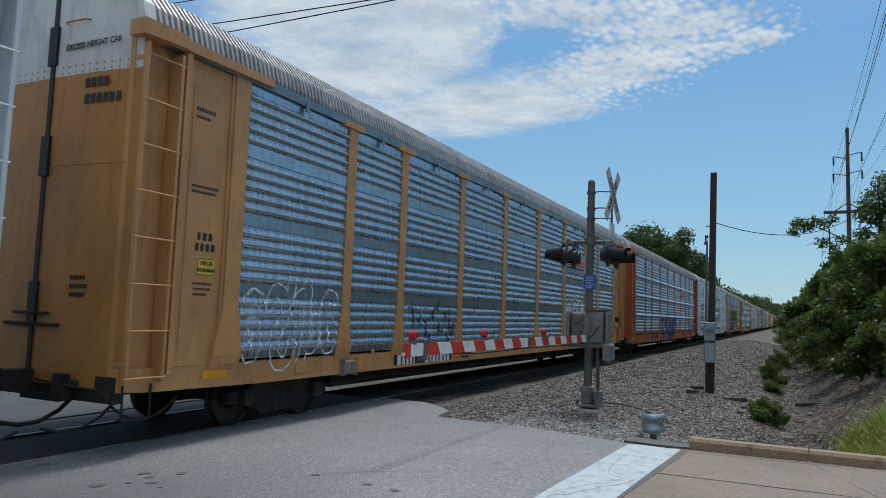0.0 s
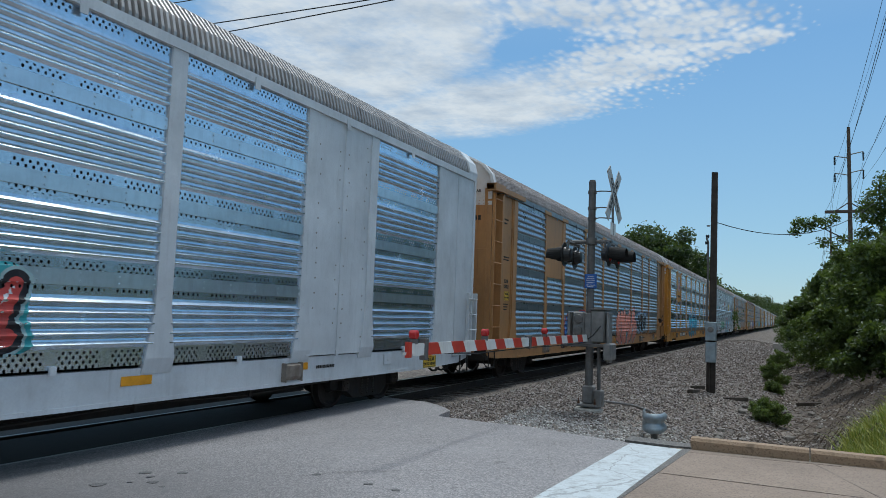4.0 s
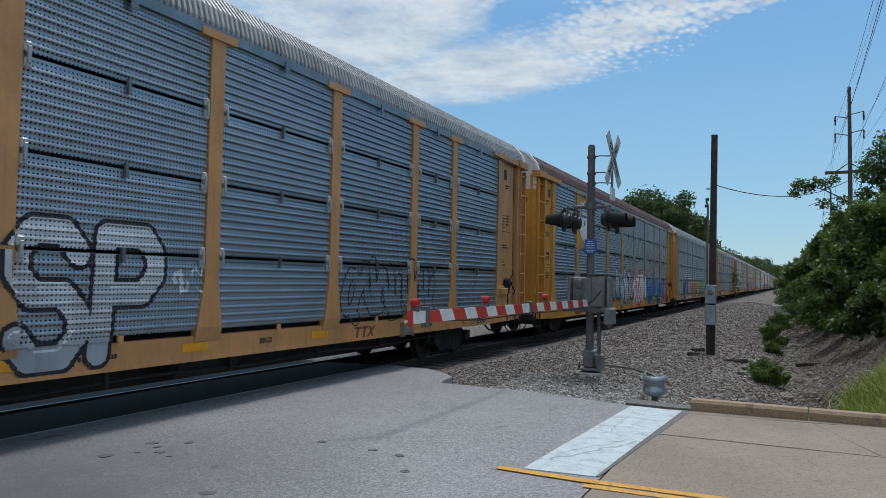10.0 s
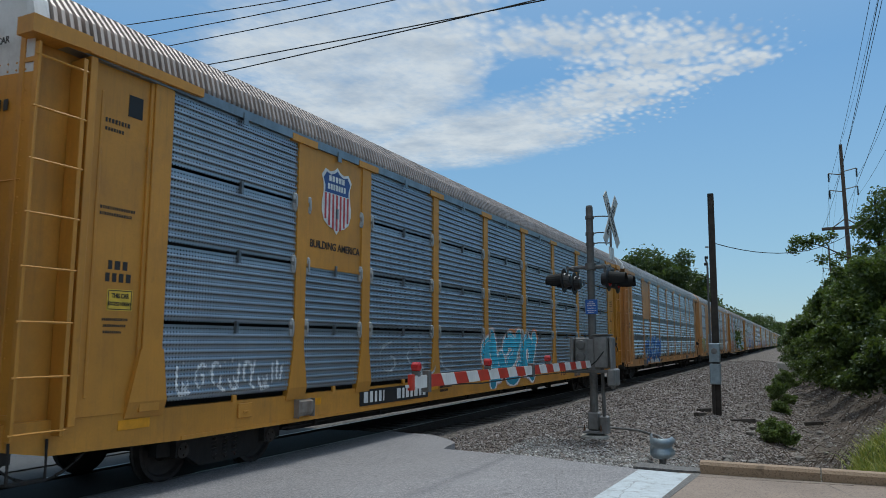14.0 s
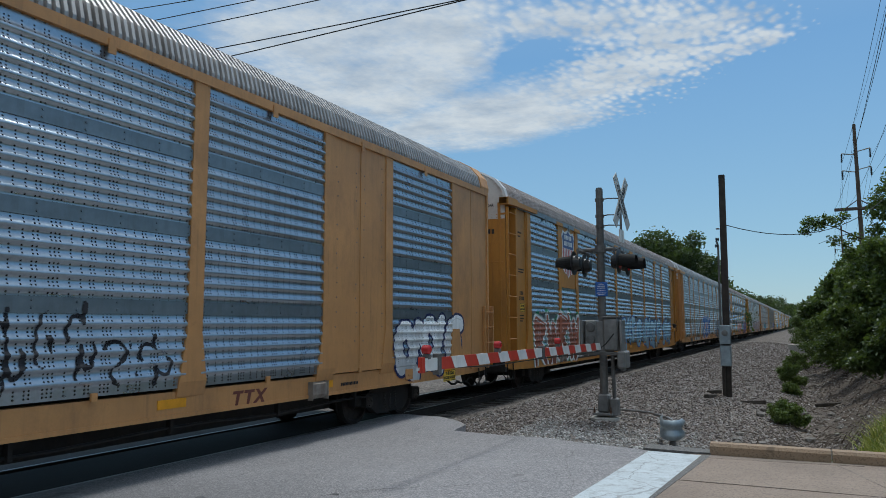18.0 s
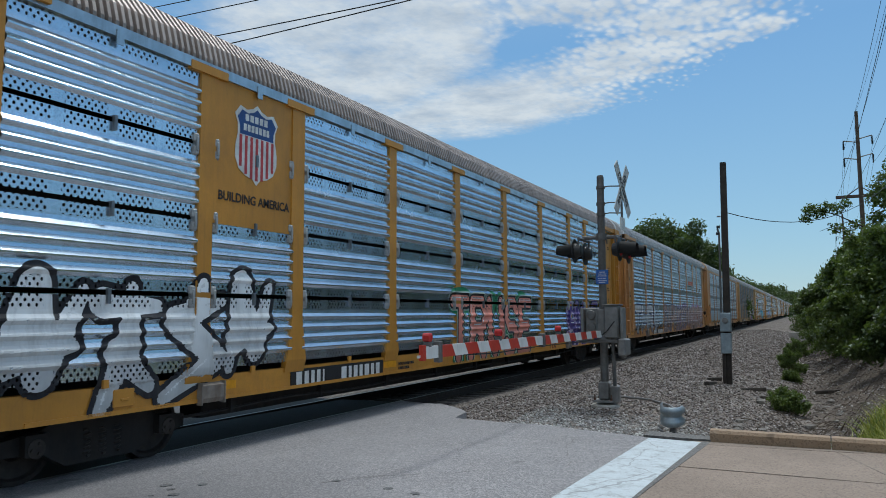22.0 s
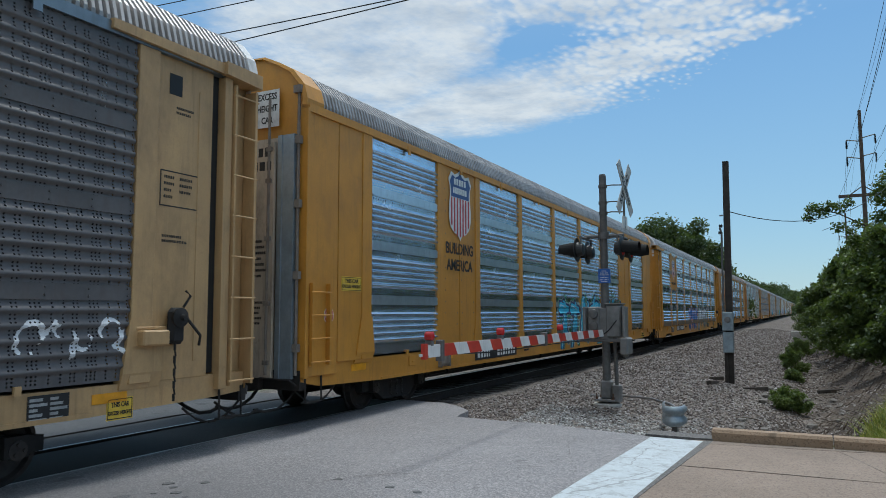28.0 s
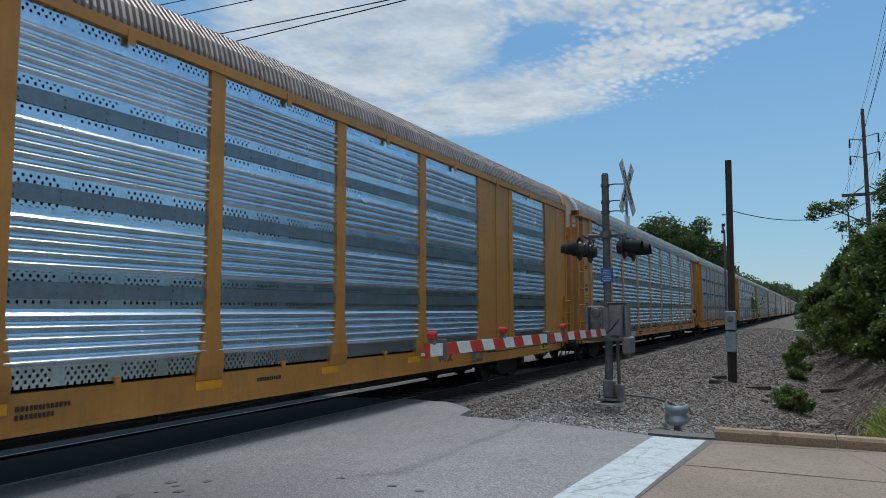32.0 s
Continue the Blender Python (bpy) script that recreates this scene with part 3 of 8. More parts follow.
# ---- mesh helpers ----
class Shape:
    """Collects vertices and faces of one part."""

    def __init__(self):
        self.v, self.f, self.mi = [], [], []

    def add(self, verts, faces, mi=0):
        o = len(self.v)
        self.v += [tuple(p) for p in verts]
        self.f += [tuple(i + o for i in f) for f in faces]
        self.mi += [mi] * len(faces)
        return self

    def box(self, x0, x1, y0, y1, z0, z1, mi=0, c=0.0):
        if c <= 0:
            v = [(x, y, z) for x in (x0, x1) for y in (y0, y1) for z in (z0, z1)]
            return self.add(v, [(0, 1, 3, 2), (4, 6, 7, 5), (0, 4, 5, 1), (2, 3, 7, 6), (0, 2, 6, 4), (1, 5, 7, 3)], mi)
        bm = bmesh.new()
        bmesh.ops.create_cube(bm, size=1)
        for w in bm.verts:
            w.co = Vector((x0 + (w.co.x + 0.5) * (x1 - x0), y0 + (w.co.y + 0.5) * (y1 - y0), z0 + (w.co.z + 0.5) * (z1 - z0)))
        bmesh.ops.bevel(bm, geom=list(bm.edges), offset=c, segments=1, affect="EDGES")
        bm.verts.index_update()
        self.add([w.co[:] for w in bm.verts], [[w.index for w in f.verts] for f in bm.faces], mi)
        bm.free()
        return self

    def prism(self, poly, axis, a, b, mi=0):
        """A polygon in the two other axes, drawn out along axis from a to b."""
        n = len(poly)
        put = {"x": lambda p, w: (w, p[0], p[1]), "y": lambda p, w: (p[0], w, p[1]), "z": lambda p, w: (p[0], p[1], w)}[axis]
        v = [put(p, a) for p in poly] + [put(p, b) for p in poly]
        f = [tuple(range(n))[::-1], tuple(range(n, 2 * n))] + [(i, (i + 1) % n, n + (i + 1) % n, n + i) for i in range(n)]
        return self.add(v, f, mi)

    def tube(self, pts, r, sides=8, mi=0, r1=None, caps=True):
        pts = [Vector(p) for p in pts]
        rings, n = [], len(pts)
        for i, p in enumerate(pts):
            d = (pts[min(i + 1, n - 1)] - pts[max(i - 1, 0)]).normalized()
            a = d.cross(Vector((0, 0, 1)))
            a = d.cross(Vector((1, 0, 0))) if a.length < 0.05 else a
            a.normalize()
            b = d.cross(a)
            q = r if r1 is None else r + (r1 - r) * i / (n - 1)
            rings.append([p + (a * math.cos(6.28319 * k / sides) + b * math.sin(6.28319 * k / sides)) * q for k in range(sides)])
        v = [p for ring in rings for p in ring]
        f = [(i * sides + k, i * sides + (k + 1) % sides, (i + 1) * sides + (k + 1) % sides, (i + 1) * sides + k)
             for i in range(n - 1) for k in range(sides)]
        if caps:
            f += [tuple(range(sides))[::-1], tuple(range((n - 1) * sides, n * sides))]
        return self.add(v, f, mi)

    def lathe(self, prof, centre, axis, sides=16, mi=0):
        """prof: (distance along axis, radius)."""
        c = Vector(centre)
        ax = {"x": Vector((1, 0, 0)), "y": Vector((0, 1, 0)), "z": Vector((0, 0, 1))}[axis]
        a = {"x": Vector((0, 1, 0)), "y": Vector((0, 0, 1)), "z": Vector((1, 0, 0))}[axis]
        b = ax.cross(a)
        v = [c + ax * d + (a * math.cos(6.28319 * k / sides) + b * math.sin(6.28319 * k / sides)) * r for d, r in prof for k in range(sides)]
        n = len(prof)
        f = [(i * sides + k, i * sides + (k + 1) % sides, (i + 1) * sides + (k + 1) % sides, (i + 1) * sides + k)
             for i in range(n - 1) for k in range(sides)]
        f += [tuple(range(sides))[::-1], tuple(range((n - 1) * sides, n * sides))]
        return self.add(v, f, mi)

    def mesh(self, name, *mats, smooth=False):
        me = bpy.data.meshes.new(name)
        me.from_pydata(self.v, [], self.f)
        for m in mats:
            me.materials.append(M[m] if isinstance(m, str) else m)
        if any(self.mi):
            me.polygons.foreach_set("material_index", self.mi)
        bm = bmesh.new()
        bm.from_mesh(me)
        bmesh.ops.recalc_face_normals(bm, faces=bm.faces)
        bm.to_mesh(me)
        bm.free()
        if smooth:
            me.polygons.foreach_set("use_smooth", [True] * len(me.polygons))
        return me


KEPT = {}


def kept(key, make):
    """Meshes that are alike are made once and shared."""
    if key not in KEPT:
        KEPT[key] = make()
    return KEPT[key]


def part(name, me, parent, label="", at=None):
    ob = new(name, me)
    ob.parent = parent
    if at is not None:
        ob.matrix_local = at if isinstance(at, Matrix) else Matrix.Translation(at)
    if label:
        tagged(ob, label)
    return ob


def thing(name, label, category, at=(0, 0, 0), group="", kind=""):
    ob = new(name)
    ob.empty_display_size = 0.2
    ob.matrix_world = at if isinstance(at, Matrix) else Matrix.Translation(at)
    return tagged(ob, label, category, group, kind)


def text_mesh(key, words, size, mat, facing, align="CENTER", wide=1.0):
    """Lettering in the built-in font as a thin mesh. facing: the turn that stands it on its surface."""
    def make():
        cu = bpy.data.curves.new("lettering", "FONT")
        cu.body, cu.size, cu.align_x, cu.align_y, cu.extrude, cu.resolution_u = words, size, align, "CENTER", 0.002, 3
        cu.offset = 0.004 * size / 0.2
        ob = bpy.data.objects.new("lettering", cu)
        scene.collection.objects.link(ob)
        me = bpy.data.meshes.new_from_object(ob.evaluated_get(bpy.context.evaluated_depsgraph_get()))
        bpy.data.objects.remove(ob)
        me.transform(facing @ Matrix.Diagonal((wide, 1, 1, 1)))
        me.materials.clear()
        me.materials.append(M[mat])
        return me
    return kept(("text", key, words, size, mat), make)


SIDE = Matrix(((0, 0, 1, 0), (1, 0, 0, 0), (0, 1, 0, 0), (0, 0, 0, 1)))      # on a wall that faces +x, reading along +y
ENDW = Matrix(((1, 0, 0, 0), (0, 0, -1, 0), (0, 1, 0, 0), (0, 0, 0, 1)))     # on a wall that faces -y, reading along +x

# ---- ground, road, track ----
M["unseen_trees"] = plain("unseen_foliage", (0.035, 0.055, 0.022), 0.9, 0, 0.5, 0.6, bumps=0.5)
RAIL = -0.18            # top of rail
TRACK_X = -8.34         # middle of the track
PROFILE = [(-4000, -0.9), (-60, -0.9), (-16, -0.8), (-11.5, -0.5), (-10.4, -0.37), (-6.3, -0.37), (-5.6, -0.33), (-3.8, -0.30), (-2.2, -0.48),
           (-0.9, -0.8), (-0.2, -0.98), (0.4, -0.98), (1.0, -0.7), (2.4, 0.25), (4.5, 0.7), (12, 0.9), (60, 0.9), (4000, 0.9)]


def level(x, y):
    """Height of the open ground beyond the road."""
    if x > -0.9 and y < 19:
        x = x + 1.0 * min(1, (19 - y) / 7) * min(1, (x + 0.9) / 0.6)       # the bank comes nearer by the road
    z = np.interp(x, [p[0] for p in PROFILE], [p[1] for p in PROFILE])
    if y < 9.9:
        return -0.75 if x > -40 else -0.9
    if y < 11.5 and x > -6:
        z = z + (max(z, -0.08) - z) * (11.5 - y) / 1.6 * (1 if x < -1.2 else 0.25)
    return z


def road_edge(x):
    """Where the asphalt ends towards the ballast."""
    return np.interp(x, [-7.55, -6.95, -6.5, -6.05, -5.43, -5.3, -4.66, -3.7, -2.9, -1.95], [12.95, 12.85, 12.72, 12.35, 11.61, 10.89, 10.62, 10.25, 10.0, 9.78])


def ground_z(x, y):
    """The open ground with its lumps."""
    z = level(x, y)
    if y >= 9.9 and abs(x) < 60:
        lump = np.interp(x, [-0.9, -0.6, 0.4, 0.9], [0.05, 0.12, 0.12, 0.2])
        z += lump * noise.noise((x * 0.9, y * 0.5, 3.0)) + 0.4 * lump * noise.noise((x * 3.1, y * 2.3, 8.0))
        if -7.7 < x < -3.0 and y < road_edge(x):
            z = min(z, road_z(x, y) - 0.05)                                  # bedded under the asphalt
    return z


def make_ground():
    def steps(a, b, n):
        return list(np.linspace(a, b, n, endpoint=False))
    xs = [-4000, -1500, -600, -250, -120, -60, -35, -24] + steps(-18, -9, 14) + steps(-9, 4, 60) + steps(4, 16, 16) + [18, 24, 35, 60, 120, 250, 600, 1500, 4000]
    ys = [-4000, -1200, -400, -150, -60, -25, 0, 8, 9.85] + steps(9.9, 24, 60) + steps(24, 60, 50) + steps(60, 160, 30) + [165, 200, 260, 350, 500, 800, 1500, 4000]
    s = Shape()
    v = []
    for y in ys:
        for x in xs:
            v.append((x, y, ground_z(x, y)))
    n = len(xs)
    s.add(v, [(j * n + i, j * n + i + 1, (j + 1) * n + i + 1, (j + 1) * n + i) for j in range(len(ys) - 1) for i in range(n - 1)])
    ob = new("ground", s.mesh("ground", "ground", smooth=True))
    return tagged(ob, "reddish gravel and bare earth falling to a ditch beside the railway", "ground", kind="structure")


def surface(name, outline, z, mat, label, category, lift=0.0, thick=0.25, kind="structure", cell=0.35):
    """A paved patch: outline polygon, height from road_z."""
    bm = bmesh.new()
    vs = [bm.verts.new((x, y, 0)) for x, y in outline]
    f = bm.faces.new(vs)
    if f.normal.z < 0:
        bmesh.ops.reverse_faces(bm, faces=[f])
    xs = [p[0] for p in outline]
    ys = [p[1] for p in outline]
    for axis, lo, hi in ((0, min(xs), max(xs)), (1, min(ys), max(ys))):
        k = max(1, int((hi - lo) / cell)) if hi - lo < 30 else int((hi - lo) / 1.2)
        for i in range(1, k):
            co = [0, 0, 0]
            no = [0, 0, 0]
            co[axis], no[axis] = lo + (hi - lo) * i / k, 1
            bmesh.ops.bisect_plane(bm, geom=bm.verts[:] + bm.edges[:] + bm.faces[:], plane_co=co, plane_no=no)
    ext = bmesh.ops.extrude_face_region(bm, geom=bm.faces[:])
    low = [g for g in ext["geom"] if isinstance(g, bmesh.types.BMVert)]
    for w in bm.verts:
        w.co.z = road_z(w.co.x, w.co.y) + lift
    for w in low:
        w.co.z -= thick
    bmesh.ops.recalc_face_normals(bm, faces=bm.faces)
    me = bpy.data.meshes.new(name)
    bm.to_mesh(me)
    bm.free()
    me.materials.append(M[mat])
    return tagged(new(name, me), label, category, kind=kind)


def road_z(x, y):
    """The road falls gently towards the rails."""
    z = np.interp(x, [-60, -11.5, -10.0, -6.9, -3.6, 0, 60], [-0.5, -0.2, RAIL, RAIL, -0.02, 0.0, 0.15])
    return z + 0.012 * noise.noise((x * 0.5, y * 0.5, 0.0))


make_ground()
EDGE = -1.42
surface("road", [(-7.548, -40), (EDGE - 0.02, -40), (EDGE - 0.02, 9.72), (-1.95, 9.78), (-2.9, 10.0), (-3.7, 10.25), (-4.2, 10.4), (-4.66, 10.62), (-5.05, 10.75), (-5.3, 10.89),
                 (-5.38, 11.2), (-5.43, 11.61), (-5.7, 11.98),
                 (-6.05, 12.35), (-6.5, 12.72), (-6.95, 12.85), (-7.548, 12.95)], 0, "asphalt", "worn grey asphalt road at the level crossing, finely cracked", "road")
surface("pavement", [(EDGE, -40), (40, -40), (40, 9.74), (EDGE, 9.74)], 0, "concrete", "tan concrete road slab with dark joints", "road", lift=0.004)
surface("road_beyond", [(-46, -40), (-10.0, -40), (-10.0, 12.8), (-46, 12.8)], 0, "asphalt_far", "grey asphalt road beyond the railway track", "road")
# infill coloured near black: the shade under the wagons is in the colour
surface("track_infill", [(-8.99, -40), (-7.67, -40), (-7.67, 12.9), (-8.99, 12.9)], 0, "infill_shade", "asphalt infill between the rails, its shade painted black", "road", lift=-0.02)
surface("track_infill_far", [(-10.02, -40), (-9.2, -40), (-9.2, 12.9), (-10.02, 12.9)], 0, "patch", "dark asphalt infill outside the far rail", "road", lift=-0.02)
surface("asphalt_patch", [(-2.0, 9.76), (EDGE, 9.72), (-1.16, 9.74), (-1.16, 10.0), (-2.0, 10.12)], 0, "crumble", "crumbling asphalt at the end of the kerb", "road", lift=0.03)
# painted lines
surface("stop_line", [(-2.10, 5.98), (-1.48, 6.03), (-1.27, 9.66), (-1.92, 9.70)], 0, "line_white", "worn white stop line painted across the lane", "road marking", lift=0.006, thick=0.004)
surface("joint_patch", [(-1.475, 6.03), (-1.45, 6.03), (-1.16, 9.7), (-1.26, 9.7)], 0, "crumble", "dark tar joint beside the stop line", "road", lift=0.009, thick=0.004)
surface("centre_line", [(-2.3, 5.84), (-1.6, 5.80), (12, 5.87), (12, 5.97), (-1.6, 5.90), (-2.3, 5.94)], 0, "line_yellow", "worn yellow centre line", "road marking", lift=0.0125, thick=0.004)
surface("centre_line", [(-1.5, 5.66), (12, 5.73), (12, 5.83), (-1.5, 5.76)], 0, "line_yellow", "worn yellow centre line", "road marking", lift=0.012, thick=0.004)
# slab joints, sealed with tar
for pts in ([(-1.3, 8.02), (14, 8.1), (14, 8.112), (-1.3, 8.034)], [(0.18, 9.7), (0.75, 8.1), (0.77, 8.1), (0.21, 9.7)], [(-1.2, 9.5), (0.5, 9.62), (0.5, 9.72), (-1.2, 9.72)]):
    surface("slab_joint", pts, 0, "slab_joint", "dark tar-sealed joint in the concrete", "road joint", lift=0.0085, thick=0.004)
# cracks and oil spots
random.seed(4)
for k, (x, y, dx, dy, n) in enumerate(((-6.1, 3.9, 0.0, 0.42, 17), (-6.5, 4.9, -0.03, 0.3, 5), (-3.2, 7.0, -0.2, 0.28, 11), (-2.2, 7.2, -0.1, 0.28, 8), (-4.4, 6.0, 0.2, 0.16, 9))):
    strip = []
    for i in range(n * 2):
        w = (0.0015 + 0.003 * random.random()) * (1 if i < n * 2 - 1 else 0.2)
        z = road_z(x, y) + 0.004
        strip += [(x - w, y + w, z), (x + w, y - w, z)]
        x, y = x + dx * (0.3 + 0.4 * random.random()) + random.uniform(-0.04, 0.04), y + dy * (0.3 + 0.4 * random.random()) + random.uniform(-0.05, 0.05)
    me = Shape().add(strip, [(2 * i, 2 * i + 1, 2 * i + 3, 2 * i + 2) for i in range(n * 2 - 1)]).mesh("road_crack", "crumble")
    tagged(new("road_crack", me), "thin dark crack in the asphalt", "crack", "cracks in the road", "structure")
for x, y, r in ((-5.95, 5.45, 0.075), (-5.9, 4.84, 0.085), (-5.75, 5.32, 0.05), (-5.53, 5.15, 0.065), (-5.3, 5.05, 0.03), (-5.72, 5.05, 0.03), (-3.59, 5.92, 0.05), (-3.25, 5.85, 0.05), (-2.95, 5.4, 0.05), (-4.3, 6.1, 0.05), (-5.6, 5.6, 0.06), (-4.0, 4.2, 0.07)):
    ring = [(x + r * (0.8 + 0.3 * random.random()) * math.cos(a), y + r * 0.9 * (0.7 + 0.4 * random.random()) * math.sin(a)) for a in np.linspace(0, 6.1, 11)]
    surface("oil_stain", ring, 0, "oil", "dark oil stain on the asphalt", "stain", lift=0.004, thick=0.003, cell=3)


def make_kerb():
    x = -1.18
    for w in (1.36, 1.9, 2.4, 2.4, 2.4, 2.4):
        k = thing("kerb", "low tan concrete kerb section, chipped at its joint", "kerb", (x, 9.74, 0), "kerb sections along the road", "structure")
        s = Shape()
        prof = [(0, -0.3), (0, 0.10), (0.03, 0.135), (0.16, 0.14), (0.19, 0.12), (0.19, -0.3)]
        s.prism([(a, b) for a, b in prof], "x", 0.008, w - 0.012)
        part("kerb_stone", s.mesh("kerb_stone", "kerb"), k)
        x += w


make_kerb()


def make_track():
    t = thing("railway_track", "single railway track with worn steel rails on dark sleepers", "railway track", (TRACK_X, 0, RAIL), kind="structure")
    prof = [(-0.075, -0.17), (0.075, -0.17), (0.075, -0.158), (0.012, -0.145), (0.01, -0.05), (0.036, -0.04), (0.036, -0.006), (0.028, 0), (-0.028, 0), (-0.036, -0.006), (-0.036, -0.04), (-0.01, -0.05), (-0.012, -0.145), (-0.075, -0.158)]
    for sx in (-0.755, 0.755):
        s = Shape()
        s.prism(prof, "y", -150, 900)
        part("rail", s.mesh("rail", "rail_shade"), t, at=(sx, 0, 0))
        s = Shape()
        s.box(-0.026, 0.026, -150, 900, 0.0, 0.0025)
        part("rail_head", s.mesh("rail_head", "steel"), t, "polished running surface of the rail", (sx, 0, 0))
    tie = kept("tie", lambda: Shape().box(-1.28, 1.28, -0.11, 0.11, -0.36, -0.172, c=0.01).mesh("sleeper", "timber"))
    for i in range(130):
        part("sleeper", tie, t, at=pose(random.uniform(-0.03, 0.03), 13.3 + i * 0.5, 0, 0, 0, random.uniform(-0.8, 0.8)))


make_track()


def scatter(x, y, size, rng, name, mat, label):
    """Loose stones at the given places, one object."""
    base = np.array([[1, 0, -.5], [-.5, .87, -.5], [-.5, -.87, -.5], [.6, .5, .5], [-.7, .25, .55], [.05, -.75, .6]])
    tris = [(0, 1, 3), (1, 4, 3), (1, 2, 4), (2, 5, 4), (2, 0, 5), (0, 3, 5), (3, 4, 5)]
    n = len(x)
    v = base[None] * (0.65 + 0.7 * rng.random((n, 6, 1))) * size[:, None, None] * np.array([1, 1, 0.75])
    a = rng.random(n) * 6.28
    ca, sa = np.cos(a)[:, None], np.sin(a)[:, None]
    vx, vy = v[:, :, 0] * ca - v[:, :, 1] * sa, v[:, :, 0] * sa + v[:, :, 1] * ca
    z = np.array([ground_z(p, q) for p, q in zip(x, y)])
    out = np.stack([vx + x[:, None], vy + y[:, None], v[:, :, 2] + z[:, None] + size[:, None] * 0.3], 2).reshape(-1, 3)
    faces = (np.array(tris)[None] + (np.arange(n) * 6)[:, None, None]).reshape(-1, 3)
    me = bpy.data.meshes.new(name)
    me.from_pydata(out.tolist(), [], faces.tolist())
    me.materials.append(M[mat])
    tagged(new(name, me), label, "gravel", kind="stuff")


def make_stones():
    """Loose ballast and rubble, denser near the road, paler round the signal's foot."""
    rng = np.random.default_rng(3)
    n = 105000
    y = 10.05 + rng.random(n) ** 2.0 * 75
    x = -6.6 + rng.random(n) * 8.8
    pool = ((x + 0.55) / 0.55) ** 2 + ((y - 13.6) / 1.0) ** 2 < 1
    keep = ~pool & ((x < -0.2) | (rng.random(n) < 0.35)) & ~((x < -1.9) & (y < road_edge(x) + 0.03))
    x, y = x[keep], y[keep]
    size = (0.011 + 0.019 * rng.random(len(x)) ** 1.5) * (1 + 0.03 * np.minimum(y - 10, 45))
    edge = 13.9 + 0.5 * np.sin(x * 2.1) + 0.7 * rng.normal(size=len(x))
    pale = (x > -4.9) & (x < -1.5 + 0.3 * rng.normal(size=len(x))) & (y < edge)
    scatter(x[~pale], y[~pale], size[~pale], rng, "ballast_stones", "stone", "loose grey and reddish crushed stone ballast beside the track")
    scatter(x[pale], y[pale], size[pale], rng, "pale_gravel", "pale_stone", "pale grey gravel round the foot of the signal")


make_stones()

# unseen tree line added on the open side, to darken what the wagons reflect
s = Shape()
way = [(30, y) for y in np.linspace(-160, 10, 86)] + [(30 - 8 * q, 12 + 14 * q) for q in np.linspace(0, 1, 8)] + [(22, y) for y in np.linspace(29, 120, 40)]
v = []
for i, (x, y) in enumerate(way):
    out = 1.4 * math.sin(i * 1.7)
    v += [(x + out, y, -0.5), (x + 1 + out, y + 0.4, 3), (x + 3 + 1.4 * math.sin(i * 1.9), y + 1.5, 6 + 1.2 * math.sin(i * 0.9) + 0.8 * math.sin(i * 2.3)), (x + 12, y + 5, 5)]
s.add(v, [(4 * i + j, 4 * i + j + 1, 4 * i + j + 5, 4 * i + j + 4) for i in range(len(way) - 1) for j in range(3)])
tagged(new("backdrop", s.mesh("unseen_trees", "unseen_trees")), "unseen dark green tree line added to darken what the wagons reflect", "trees", kind="structure")

# cloud sheet, far above and beyond
s = Shape()
gx, gy = (-4700, -900, 700, 4700), (-4700, -100, 1100, 4700)      # open round the sun
for i in range(3):
    for j in range(3):
        if (i, j) != (1, 1):
            s.add([(gx[i], gy[j], 0), (gx[i + 1], gy[j], 0), (gx[i + 1], gy[j + 1], 0), (gx[i], gy[j + 1], 0)], [(0, 1, 2, 3)])
clouds = new("backdrop", s.mesh("cloud_sheet", "cloud"))
clouds.location = (0, 0, 900)
tagged(clouds, "bright streaked and rippled white cloud in a blue sky", "sky", kind="structure")

# ---- the train: covered car-carrier wagons, 28 m from coupler to coupler ----
PITCH = 27.985
WIDTHS = [2.514, 1.643, 2.538, 2.538, 2.538, 2.538, 2.538, 1.643, 2.514]
POST = 0.245
PANELS = []
_y = 0.0
for _w in WIDTHS:
    PANELS.append((_y, _y + _w))
    _y += _w + POST
LAST = PANELS[-1][1]          # far end of the last panel
FRONT, REAR = -1.87, LAST + 1.95
SILL0, SILL1, TOP, EAVE, RIDGE = 0.60, 1.03, 4.92, 5.03, 5.91
ROWS = 4                      # sheets one above another in each panel
ROW = (TOP - SILL1 - 0.02) / ROWS
FACE, SHEET, SOLE = 1.52, 1.486, 1.45     # half width at the posts, at the sheets and at the sill


